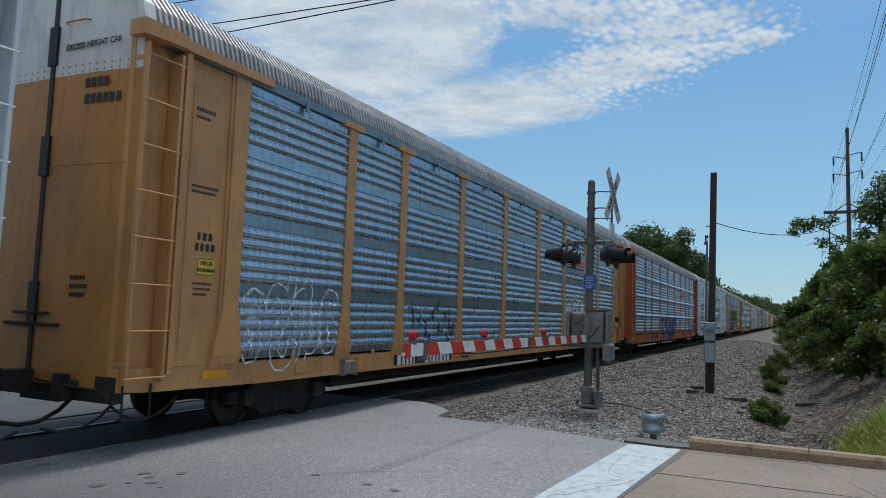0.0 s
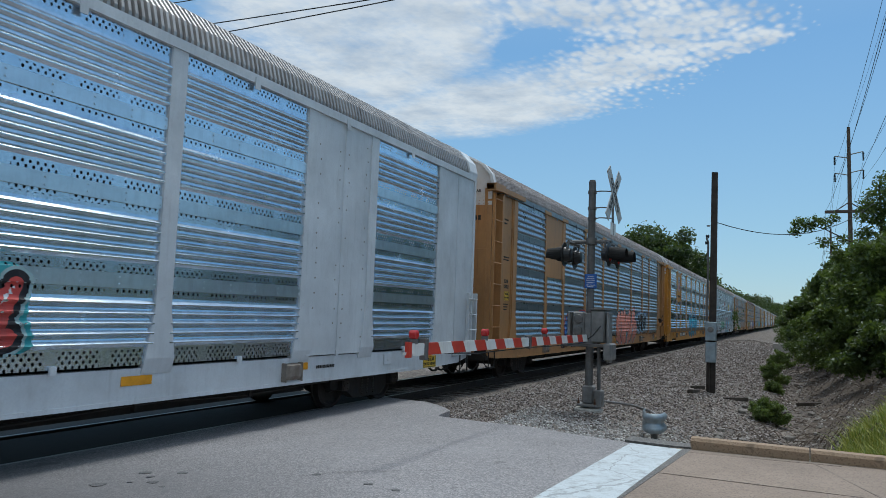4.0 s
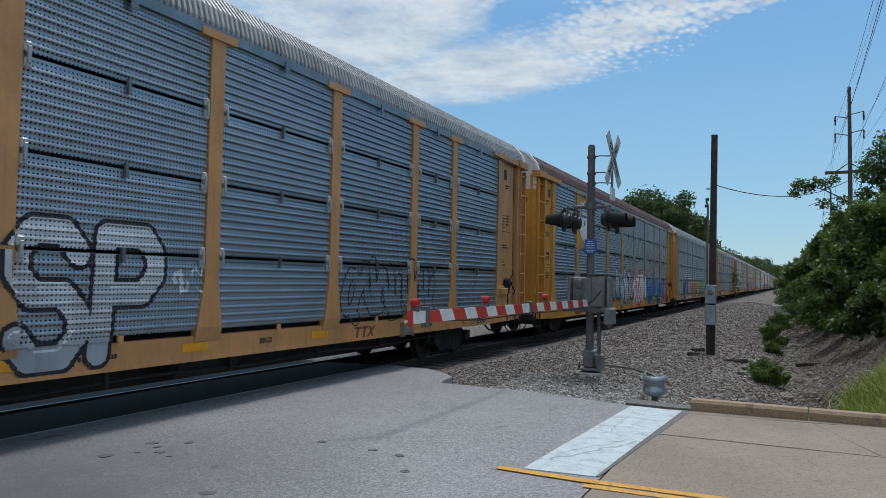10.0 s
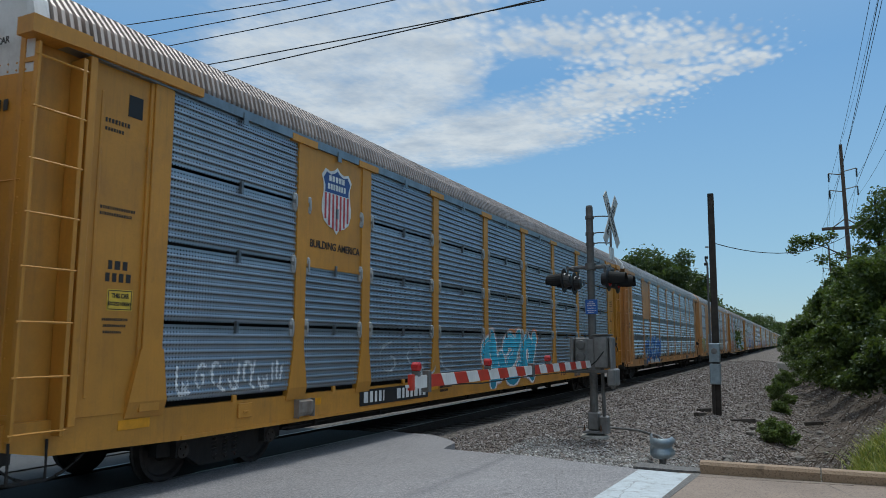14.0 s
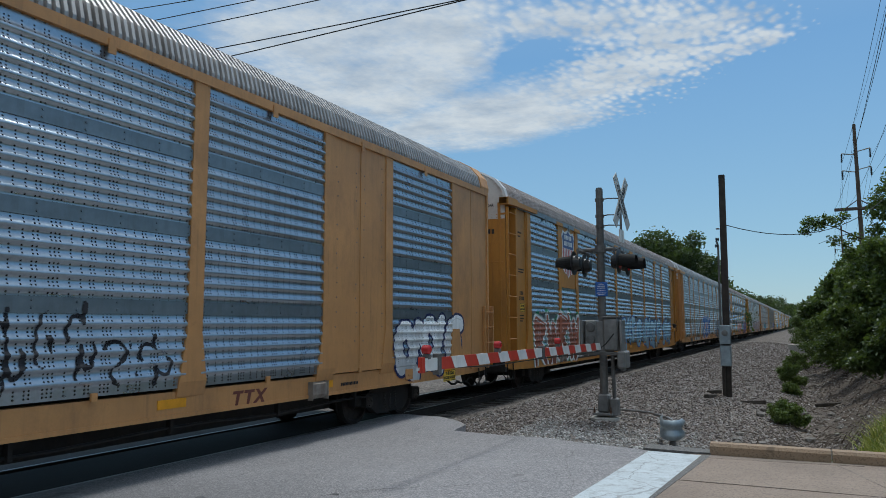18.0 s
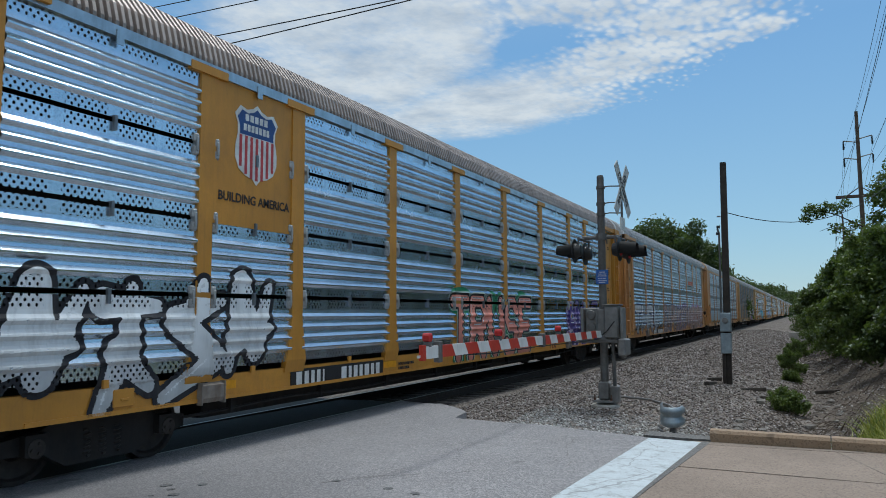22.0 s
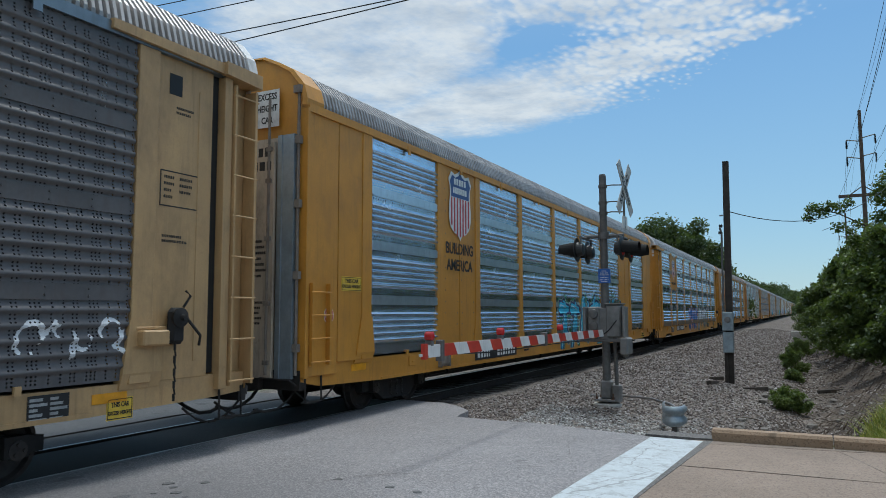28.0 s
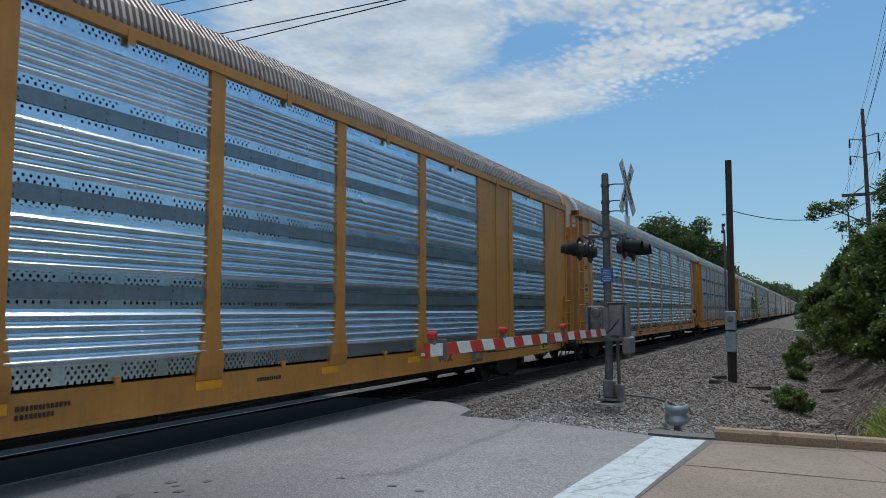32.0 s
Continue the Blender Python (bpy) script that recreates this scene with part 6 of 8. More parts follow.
def make_car(spec):
    """One wagon; its origin is at the start of its first sheet, on the rail, in the middle."""
    paint, style, screen = spec["paint"], spec["style"], spec["screen"]
    slotted = style == "gap"
    style = {"screen_fine": "soft", "screen_dense": "many"}.get(screen, style)
    smooth_end = spec.get("door", False)
    roof = spec.get("roof", "roof")
    car = thing("autorack_wagon", spec["label"], "railway wagon", (TRACK_X, 0, RAIL), "wagons of the freight train")
    for nm, me in under_meshes():
        part(nm, me, car)
    part("air_tank", tank_mesh(), car, "grimy black air tank")
    sill = spec.get("sill", "deep" if screen == "screen_shiny" and slotted else ("high" if paint in ("tan", "pale_tan") else "low"))
    part("side_sill", sill_mesh(paint, sill), car)
    part("brake_pipe", pipe_mesh(), car, "dark brake pipe under the sill")
    for y in (PANELS[0][1] + 0.32, PANELS[7][0] - 0.32):
        part("jacking_bracket", pad_mesh(), car, "stained steel jacking bracket", (0, y, 0))
    stuff(part("deck_edge", rail_flash_mesh(paint), car))
    part("roof", roof_mesh(roof), car, "corrugated galvanised roof" if roof == "roof" else "weathered corrugated roof")
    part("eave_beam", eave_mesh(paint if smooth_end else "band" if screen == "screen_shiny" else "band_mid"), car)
    for i, (a, b) in enumerate(PANELS):
        plate = spec.get("plates", {}).get(i)
        if plate == "full":
            me = kept(("plate", paint, round(b - a, 2)), lambda: Shape().box(SHEET - 0.02, FACE - 0.02, 0, b - a, SILL1, TOP).box(FACE - 0.02, FACE - 0.008, (b - a) / 2 - 0.015, (b - a) / 2 + 0.015, SILL1 + 0.1, TOP - 0.1).mesh("plate", paint))
            part("side_plate", me, car, at=(0, a, 0))
        elif plate == "half":
            for r in range(2) if slotted else (None,):
                part("screen", sheet_mesh(b - a, style, screen, r, 3.0), car, at=(0, a, 0))
            me = kept(("halfplate", paint, round(b - a, 2)), lambda: Shape().box(SHEET - 0.01, FACE - 0.02, 0.0, b - a, 2.98, TOP).mesh("plate", paint))
            plate_ob = part("side_plate", me, car, at=(0, a, 0))
            strip = kept(("plate_edge", paint), lambda: Shape().box(FACE - 0.02, FACE, 0.0, 0.05, 2.98, TOP).mesh("plate_edge", paint))
            for q in (0.0, b - a - 0.05):
                part("plate_edge", strip, plate_ob, at=(0, q, 0))
        else:
            for r in range(ROWS) if slotted else (None,):
                part("screen", sheet_mesh(b - a, style, screen, r), car, at=(0, a, 0))
        if plate != "full" and not slotted:
            for r in range(1, ROWS):
                if plate == "half" and r > 1:
                    continue
                # lit wagons take the lighter copy, for bands bright with sky
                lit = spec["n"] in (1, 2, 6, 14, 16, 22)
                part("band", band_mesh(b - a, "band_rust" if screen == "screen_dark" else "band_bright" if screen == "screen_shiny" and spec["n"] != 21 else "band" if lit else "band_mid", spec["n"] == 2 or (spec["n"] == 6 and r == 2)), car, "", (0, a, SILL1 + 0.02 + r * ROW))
        if i < len(PANELS) - 1:
            part("post", post_mesh(paint, not smooth_end), car, at=(0, b, 0))
            if slotted and not smooth_end:
                h = ROW
                clip = kept("clip", lambda: Shape().box(FACE - 0.06, FACE + 0.012, -0.045, 0.045, 0.022, 0.14, c=0.02).box(FACE - 0.06, FACE + 0.012, -0.045, 0.045, -0.14, -0.022, c=0.02).box(FACE - 0.06, FACE + 0.03, -0.02, 0.02, -0.09, 0.09, c=0.008).mesh("clip", "zinc"))
                for r in range(1, ROWS):
                    for q in (b - 0.055, b + POST + 0.055):
                        part("clip", clip, car, at=(0, q, SILL1 + 0.02 + r * h))
        if slotted:
            h = ROW
            lug = kept("lug", lambda: Shape().box(SHEET, SHEET + 0.045, -0.02, 0.02, -0.12, 0.05).mesh("lug", "band_dark"))
            for r in range(1, ROWS):
                part("lug", lug, car, at=(0, (a + b) / 2, SILL1 + 0.04 + r * h))
    if sill == "deep":
        for a, b in PANELS:
            part("deck_kerb", kept(("deck_kerb", round(b - a, 2)), lambda: Shape().box(SHEET - 0.03, SHEET + 0.036, 0.06, b - a - 0.06, SILL1 - 0.01, 1.24, c=0.008).mesh("deck_kerb", "kerb_brown")), car, "stained brown deck kerb", (0, a, 0))
    for rear in (False, True):
        for nm, me in end_panel_meshes(paint, rear, smooth_end):
            part(nm, me, car)
        bulge = 0.05 if smooth_end else 0.09
        for half in (-1, 1):
            part("end_door", end_door_mesh(spec.get("door_paint", "end_yellow" if paint == "tan" else paint), spec.get("top", "end_white"), rear, bulge, half), car)
        part("door_seam", door_seam_mesh(rear, bulge), car, "black rubber door seam")
        if not smooth_end:
            skin = spec.get("door_paint", "end_yellow" if paint == "tan" else paint)
            stuff(part("rivets", rivet_mesh(skin, rear, bulge), car))
            for nm, me in weld_meshes(skin, rear, bulge):
                part(nm, me, car)
            for me in lock_meshes(rear, bulge):
                part("lock_bar", me, car, "dark greasy bar of the door lock")
        part("roof_hood", roof_end_mesh(spec.get("top", "end_white") if not smooth_end else paint, rear, 0.42 if smooth_end else 0.16), car)
        part("gusset", gusset_mesh(paint, rear), car)
        part("coupler", coupler_mesh(rear), car, "dark coupler with hanging air hose")
        part("step", step_mesh(paint, rear), car)
        y = FRONT if not rear else REAR - 0.43
        if smooth_end:
            make_ladder(car, paint, 4, 0.98, 2.25, 0.5, y + 0.1)
        else:
            part("end_cap", end_cap_mesh(paint, rear), car)
            make_ladder(car, paint, 8, 0.85, 4.85, 0.43 if rear else 0.57, y)
    if smooth_end:
        def strips():
            s = Shape()
            s.box(1.04, 1.36, FRONT - 0.12, FRONT - 0.05, 0.8, 4.55)
            s.box(1.10, 1.14, FRONT - 0.135, FRONT - 0.12, 0.8, 4.55)
            s.box(0.10, 1.00, FRONT - 0.155, FRONT - 0.10, 0.8, 4.45, 2)
            s.tube([(1.40, FRONT - 0.06, 0.85), (1.40, FRONT - 0.06, 5.2)], 0.025, 6, 1)
            for x in (0.16, 0.52, 0.92):                                   # greasy lock rods
                s.tube([(x, FRONT - 0.18, 0.85), (x, FRONT - 0.18, 5.15)], 0.022, 6, 1)
                for z in (1.0, 1.9, 2.9, 3.8, 4.3):
                    s.box(x - 0.05, x + 0.05, FRONT - 0.20, FRONT - 0.15, z, z + 0.07, 1)
            for z in (1.2, 2.3, 3.4, 4.4, 5.2):
                s.box(1.32, 1.46, FRONT - 0.11, FRONT - 0.03, z, z + 0.12, 1)
            return s.mesh("hinge_strip", "galv_panel", "rust_paint", "cream")
        part("hinge_strip", kept("strips", strips), car, "galvanised hinge strip beside a cream door panel")
        card = part("notice", kept(("end_card", spec["n"] == 17), lambda: Shape().box(-0.24, 0.24, -0.006, 0.0, -0.30, 0.30).mesh("notice", "sign_yellow")), car, "yellow notice in black capitals", (0.78, FRONT - 0.075, 5.02)) if spec["n"] == 17 else part("notice", kept("end_card", lambda: Shape().box(-0.24, 0.24, -0.006, 0.0, -0.30, 0.30).mesh("notice", "paper_white")), car, "white notice in black capitals", (0.78, FRONT - 0.075, 5.02))
        for q, word in enumerate(("EXCESS", "HEIGHT", "CAR")):
            part("lettering", text_mesh("card", word, 0.145, "ink", ENDW, wide=0.8), card, at=(0, -0.009, 0.19 - 0.19 * q))
        stuff(part("lettering", kept("door_notes", door_notes), car, "black stencilled notes on the door"))
    else:
        part("handbrake", handbrake_mesh(paint), car, "painted handbrake bracket with greasy black winder and chain")
        # black plate painted as the dark inside of an opening
        slot = kept("slot", lambda: Shape().box(FACE - 0.05, FACE - 0.045, -0.1, 0.1, -0.13, 0.13).mesh("slot", "rubber"))
        if slotted:
            part("slot", slot, car, "black slot in the end panel", (0, -0.55, 4.55))
        part("slot", slot, car, "black slot in the end panel", (0, LAST + 0.6, 4.6))
    for y in (1.6, LAST - 1.85):
        make_truck(car, y)
    # lettering and small fittings
    stuff(part("lettering", bars_mesh("end panel notes", [(-0.95, -0.62, 4.3, 0.05), (-0.95, -0.7, 4.2, 0.04), (-0.95, -0.45, 3.3, 0.035), (-0.95, -0.5, 3.23, 0.035), (-0.80, -0.52, 2.66, 0.10), (-0.83, -0.49, 2.52, 0.10), (-0.84, -0.48, 2.05, 0.03), (-0.82, -0.5, 1.98, 0.03), (-0.82, -0.56, 1.91, 0.03)], "ink", x=FACE - 0.05), car, "black stencilled notes"))
    stuff(part("lettering", bars_mesh("rear notes", [(LAST + 0.62, LAST + 0.9, 4.32, 0.03), (LAST + 0.62, LAST + 0.86, 4.26, 0.03), (LAST + 0.46, LAST + 0.62, 3.44, 0.035), (LAST + 0.70, LAST + 0.92, 3.44, 0.035), (LAST + 0.46, LAST + 0.64, 3.36, 0.035), (LAST + 0.70, LAST + 0.92, 3.36, 0.035), (LAST + 0.46, LAST + 0.58, 3.28, 0.035), (LAST + 0.70, LAST + 0.9, 3.28, 0.035), (LAST + 0.46, LAST + 0.6, 3.20, 0.035), (LAST + 0.45, LAST + 0.75, 2.72, 0.03), (LAST + 0.45, LAST + 0.85, 2.66, 0.03)], "ink", x=FACE - 0.05), car, "black stencilled table"))
    def table():
        s = Shape()
        y0, y1, z0, z1 = LAST + 0.40, LAST + 1.0, 3.08, 3.52
        for a, b, c, d in ((y0, y1, z0, z0 + 0.015), (y0, y1, z1 - 0.015, z1), (y0, y0 + 0.015, z0, z1), (y1 - 0.015, y1, z0, z1)):
            s.box(FACE - 0.05, FACE - 0.046, a, b, c, d)
        return s.mesh("table_frame", "ink")
    stuff(part("table_frame", kept("table", table), car, "black stencilled table frame"))
    for q, x, z in ((-1.25, FACE - 0.012, 1.75),) if smooth_end else ((-1.55, FACE - 0.15, 1.45), (LAST + 1.55, FACE - 0.15, 1.5)):
        badge = kept("badge", lambda: Shape().lathe([(0, 0.13), (0.004, 0.13)], (0, 0, 0), "x", 20).mesh("badge", "paper_white"))
        ring = kept("badge_ring", lambda: ring_mesh(0.12, 0.095))
        if spec["n"] % 3 != 1 or smooth_end:
            bd = part("badge", badge, car, "round white badge with red ring", (x, q, z))
            part("ring", ring, bd, at=(0.005, 0, 0))
    if spec.get("plates", {}).get(1) == "full":
        for i in (1, 7):
            stuff(part("bolts", bolt_mesh(paint, PANELS[i][1] - PANELS[i][0]), car, at=(0, PANELS[i][0], 0)))
    plated = paint in ("tan", "pale_tan", "yellow", "ochre")
    if plated:
        part("number_plate", kept("numplate", lambda: Shape().box(SOLE + 0.012, SOLE + 0.018, 4.45, 7.05, SILL0 + 0.09, SILL1 - 0.06).mesh("number_plate", "black")), car, "black panel with pale lettering", (0, spec.get("number", 0.0), 0))
    stuff(part("lettering", bars_mesh("number", [(4.58, 5.28, SILL0 + 0.235, 0.19), (5.75, 6.92, SILL0 + 0.235, 0.19)], "paper_white" if plated else "ink", x=SOLE + 0.02), car, at=(0, spec.get("number", 0.0), 0)))
    stuff(part("lettering", bars_mesh("sill notes", [(7.6, 8.2, 0.86, 0.05), (7.6, 8.0, 0.78, 0.05), (18.9, 19.4, 0.84, 0.05), (11.0, 11.5, 0.86, 0.05)], "ink", x=SOLE + 0.016), car))
    wide = 0.29 if smooth_end else 0.17
    def notice():
        q = Shape().box(0.0, 0.004, -wide, wide, -0.12, 0.12)
        for a, b, c, d in ((0.01 - wide, wide - 0.01, 0.10, 0.11), (0.01 - wide, wide - 0.01, -0.11, -0.10), (0.01 - wide, 0.02 - wide, -0.1, 0.1), (wide - 0.02, wide - 0.01, -0.1, 0.1)):
            q.box(0.004, 0.005, a, b, c, d, 1)
        return q.mesh("notice", "sign_yellow", "ink")
    spots = [(SOLE + 0.012, 22.92, 0.74), (FACE - 0.012 if smooth_end else FACE - 0.05, -0.62, 2.27)] if spec["n"] in (2, 4, 6, 18) or smooth_end else [(FACE - 0.05, -0.62, 2.27), (FACE - 0.05, LAST + 0.48, 2.24)]
    for at in spots:
        card = part("notice", kept(("notice", wide), notice), car, "yellow notice in black capitals", at)
        for word, size, z in (("THIS CAR", 0.075, 0.045), ("EXCESS HEIGHT", 0.06, -0.045)):
            stuff(part("lettering", text_mesh(("notice", wide), word, size * (1.25 if smooth_end else 1.0), "ink", SIDE, wide=wide * (3.4 if smooth_end else 4.2)), card, at=(0.007, 0, z)))
    if paint == "white" and not smooth_end:
        for words, size, y, z in (("DECK", 0.09, LAST + 0.40, 2.76), ("CLEARANCE", 0.09, LAST + 0.40, 2.64)):
            part("lettering", text_mesh("deck", words, size, "ink", SIDE, wide=0.8), car, at=(FACE - 0.046, y, z))
        stuff(part("lettering", text_mesh("beams", "NO.24 BRAKE BEAMS", 0.065, "ink", SIDE, wide=0.85), car, at=(SOLE + 0.012, 21.24, 0.92)))
    if spec["n"] == 7:
        part("lettering", text_mesh("shop", "BSH-22", 0.11, "ink", SIDE, wide=0.8), car, at=(SOLE + 0.012, 14.05, 0.86))
    if paint in ("tan", "yellow", "pale_tan", "ochre"):
        part("emblem", kept("owner_mark", lambda: Shape().prism([(16.42, 0.93), (16.62, 0.93), (16.61, 0.89), (16.55, 0.89), (16.51, 0.74), (16.46, 0.74), (16.49, 0.89), (16.41, 0.89)], "x", SOLE + 0.010, SOLE + 0.013).prism(
            [(16.64, 0.93), (16.84, 0.93), (16.83, 0.89), (16.77, 0.89), (16.73, 0.74), (16.68, 0.74), (16.71, 0.89), (16.63, 0.89)], "x", SOLE + 0.010, SOLE + 0.013).prism(
            [(16.86, 0.93), (16.92, 0.93), (16.97, 0.87), (17.04, 0.93), (17.10, 0.93), (16.99, 0.83), (17.04, 0.74), (16.98, 0.74), (16.95, 0.80), (16.87, 0.74), (16.80, 0.74), (16.93, 0.84)], "x", SOLE + 0.010, SOLE + 0.013).mesh("emblem", "oxide")), car, "slanted dark red owner's mark on the sill")
    refl = kept("reflector", lambda: Shape().box(SOLE + 0.012, SOLE + 0.017, -0.22, 0.22, -0.055, 0.055).mesh("reflector", "reflector"))
    for y in (-0.32, 3.09, 7.3, 10.1, 12.68, 15.38, 18.45, LAST - 0.18):
        part("reflector", refl, car, "amber reflector tape", (0, y, 0.87))
    box = kept(("sill_box", paint), lambda: Shape().box(SOLE + 0.008, SOLE + 0.035, -0.14, 0.14, -0.1, 0.1, c=0.01).box(SOLE + 0.035, SOLE + 0.05, -0.05, 0.05, -0.03, 0.0, c=0.004).mesh("sill_box", paint))
    for y in (1.53, 21.15):
        part("sill_box", box, car, at=(0, y, 0.87))
    def stencil():
        q = Shape().box(SOLE + 0.010, SOLE + 0.014, 21.85, 22.3, 0.70, 0.98)
        for i in range(2):
            for j in range(5):
                q.box(SOLE + 0.014, SOLE + 0.016, 21.87 + i * 0.22, 21.87 + i * 0.22 + 0.19 - 0.05 * ((i + j) % 3), 0.72 + j * 0.05, 0.75 + j * 0.05, 1)
        return q.mesh("stencil", "black", "zinc")
    if not smooth_end:
        part("stencil", kept("stencil", stencil), car, "black stencilled panel with pale bars")
    if not smooth_end:
        part("lettering", text_mesh("end", "EXCESS HEIGHT CAR", 0.105, "ink", ENDW), car, at=(0.72, FRONT - 0.075, 4.9))
        stuff(part("lettering", bars_mesh2("end marks"), car))
    # emblems
    for kind, i in spec.get("marks", ()):
        a, b = PANELS[i]
        if kind == "shield":
            part("shield", shield_mesh(0.80, 1.08, False), car, "blue shield with red and white stripes", (FACE - 0.016, (a + b) / 2, 4.16 if spec.get("plates", {}).get(i) == "half" else 4.2))
            part("lettering", text_mesh("slogan", "BUILDING AMERICA", 0.175, "ink", SIDE, wide=0.92), car, at=(FACE - 0.014, (a + b) / 2, 3.36) if spec.get("plates", {}).get(i) == "half" else (FACE - 0.014, (a + b) / 2, 2.55))
        elif kind == "big_shield":
            part("shield", shield_mesh(1.3, 1.55, False), car, "large blue shield with red and white stripes", (FACE - 0.012, (a + b) / 2, 4.1))
            for word, y in (("BUILDING", 6.2), ("AMERICA", 8.34)):
                part("lettering", painted_text(word, 0.40, style, 4.32, 0.86), car, at=(0, y, 4.32))
        elif kind == "tall_shield":
            part("shield", shield_mesh(1.05, 1.5, False), car, "tall blue shield with red and white stripes", (FACE - 0.005, (a + b) / 2, 4.15))
            for k, w in enumerate(("BUILDING", "AMERICA")):
                part("lettering", text_mesh("slogan3", w, 0.34, "ink", SIDE, wide=0.9), car, at=(FACE - 0.012, (a + b) / 2, 3.16 - 0.36 * k))
        elif kind == "blank_shield":
            part("shield", shield_mesh(1.15, 1.5, True), car, "blue and white shield, its stripes faded away", (FACE - 0.012, (a + b) / 2, 3.98))
        elif kind == "wedge":
            def wedge():
                s = Shape()
                s.box(SHEET + 0.006, SHEET + 0.04, 0.08, 2.45, 3.32, 3.86, 2)
                s.add([(SHEET + 0.045, 0.3, 3.55), (SHEET + 0.045, 2.35, 3.55), (SHEET + 0.045, 2.42, 3.78), (SHEET + 0.045, 0.5, 3.78)], [(0, 1, 2, 3)], 0)
                s.add([(SHEET + 0.045, 0.1, 3.44), (SHEET + 0.045, 2.3, 3.44), (SHEET + 0.045, 2.33, 3.49), (SHEET + 0.045, 0.15, 3.49)], [(0, 1, 2, 3)], 1)
                for j in range(5):
                    q = 0.62 + j * 0.36
                    s.box(SHEET + 0.046, SHEET + 0.048, q, q + 0.22, 3.645, 3.68, 2)
                return s.mesh("emblem", "decal_orange", "ink", "band")
            part("emblem", kept("wedge", wedge), car, "slanted orange emblem underlined in black", (0, a, 0))
        elif kind == "patch":
            part("emblem", kept("medal", lambda: Shape().box(SHEET + 0.036, SHEET + 0.042, -0.17, 0.17, -0.2, 0.22, c=0.002).mesh("emblem", "decal_orange")), car, "small orange badge", (0, a + 1.1, 3.75))
    for k, (count, y0, y1, z0, z1, fill, line, back) in enumerate(spec.get("tags", ())):
        part("graffiti", graffiti_mesh(count, y0, y1, z0, z1, fill, line, back, style, spec["n"] * 7 + k, SILLS[sill], screen, spec.get("plates", {})), car, "spray-painted graffiti")
    return car


def door_notes():
    """Reporting marks and small notes on a cream door panel, as bars."""
    s = Shape()
    rng = random.Random(3)
    for z, h, w in ((4.30, 0.14, 0.45), (4.08, 0.14, 0.62)) + tuple((2.9 - 0.09 * i, 0.04, 0.2 + 0.12 * (i % 3)) for i in range(7)) + tuple((1.95 - 0.08 * i, 0.035, 0.3 - 0.06 * (i % 3)) for i in range(5)):
        x = 0.66 - w / 2
        while x < 0.66 + w / 2:
            d = h * rng.uniform(0.5, 0.8)
            s.box(x, x + d, FRONT - 0.160, FRONT - 0.155, z - h / 2, z + h / 2)
            x += d + h * 0.3
    return s.mesh("lettering", "ink")


def bars_mesh2(key):
    """Reporting marks on the end doors as bars."""
    def make():
        s = Shape()
        for z, h, n in ((4.42, 0.12, 4), (4.22, 0.12, 6), (2.05, 0.05, 6), (1.95, 0.05, 7), (1.85, 0.05, 6)):
            for i in range(n):
                x = 0.62 + i * h * 0.85
                y = FRONT + 0.03 - 0.09 * (1 - abs(x / 1.48) ** 3) - 0.008
                s.box(x, x + h * 0.6, y - 0.004, y, z - h / 2, z + h / 2)
        return s.mesh("lettering", "ink")
    return kept(("endmarks", key), make)

WHT, BLK = (0.75, 0.77, 0.78), (0.02, 0.02, 0.025)
BLU, CYA, NVY, SKY = (0.03, 0.14, 0.42), (0.05, 0.42, 0.6), (0.02, 0.03, 0.11), (0.35, 0.55, 0.68)
RED, PNK, ORG, BRN = (0.5, 0.06, 0.05), (0.8, 0.30, 0.22), (0.6, 0.2, 0.06), (0.32, 0.10, 0.05)
GRN, TEA, LIM, OLV = (0.02, 0.22, 0.09), (0.05, 0.33, 0.36), (0.2, 0.42, 0.06), (0.35, 0.32, 0.09)
PUR, LIL, GRY, SIL, YEL = (0.06, 0.035, 0.2), (0.32, 0.22, 0.42), (0.2, 0.21, 0.23), (0.5, 0.53, 0.56), (0.7, 0.6, 0.15)
MUD = (0.42, 0.31, 0.27)
T, Y, O, W, C, B = "tan", "yellow", "orange", "white", "ochre", "brown_yellow"
TOPW = "end_white"
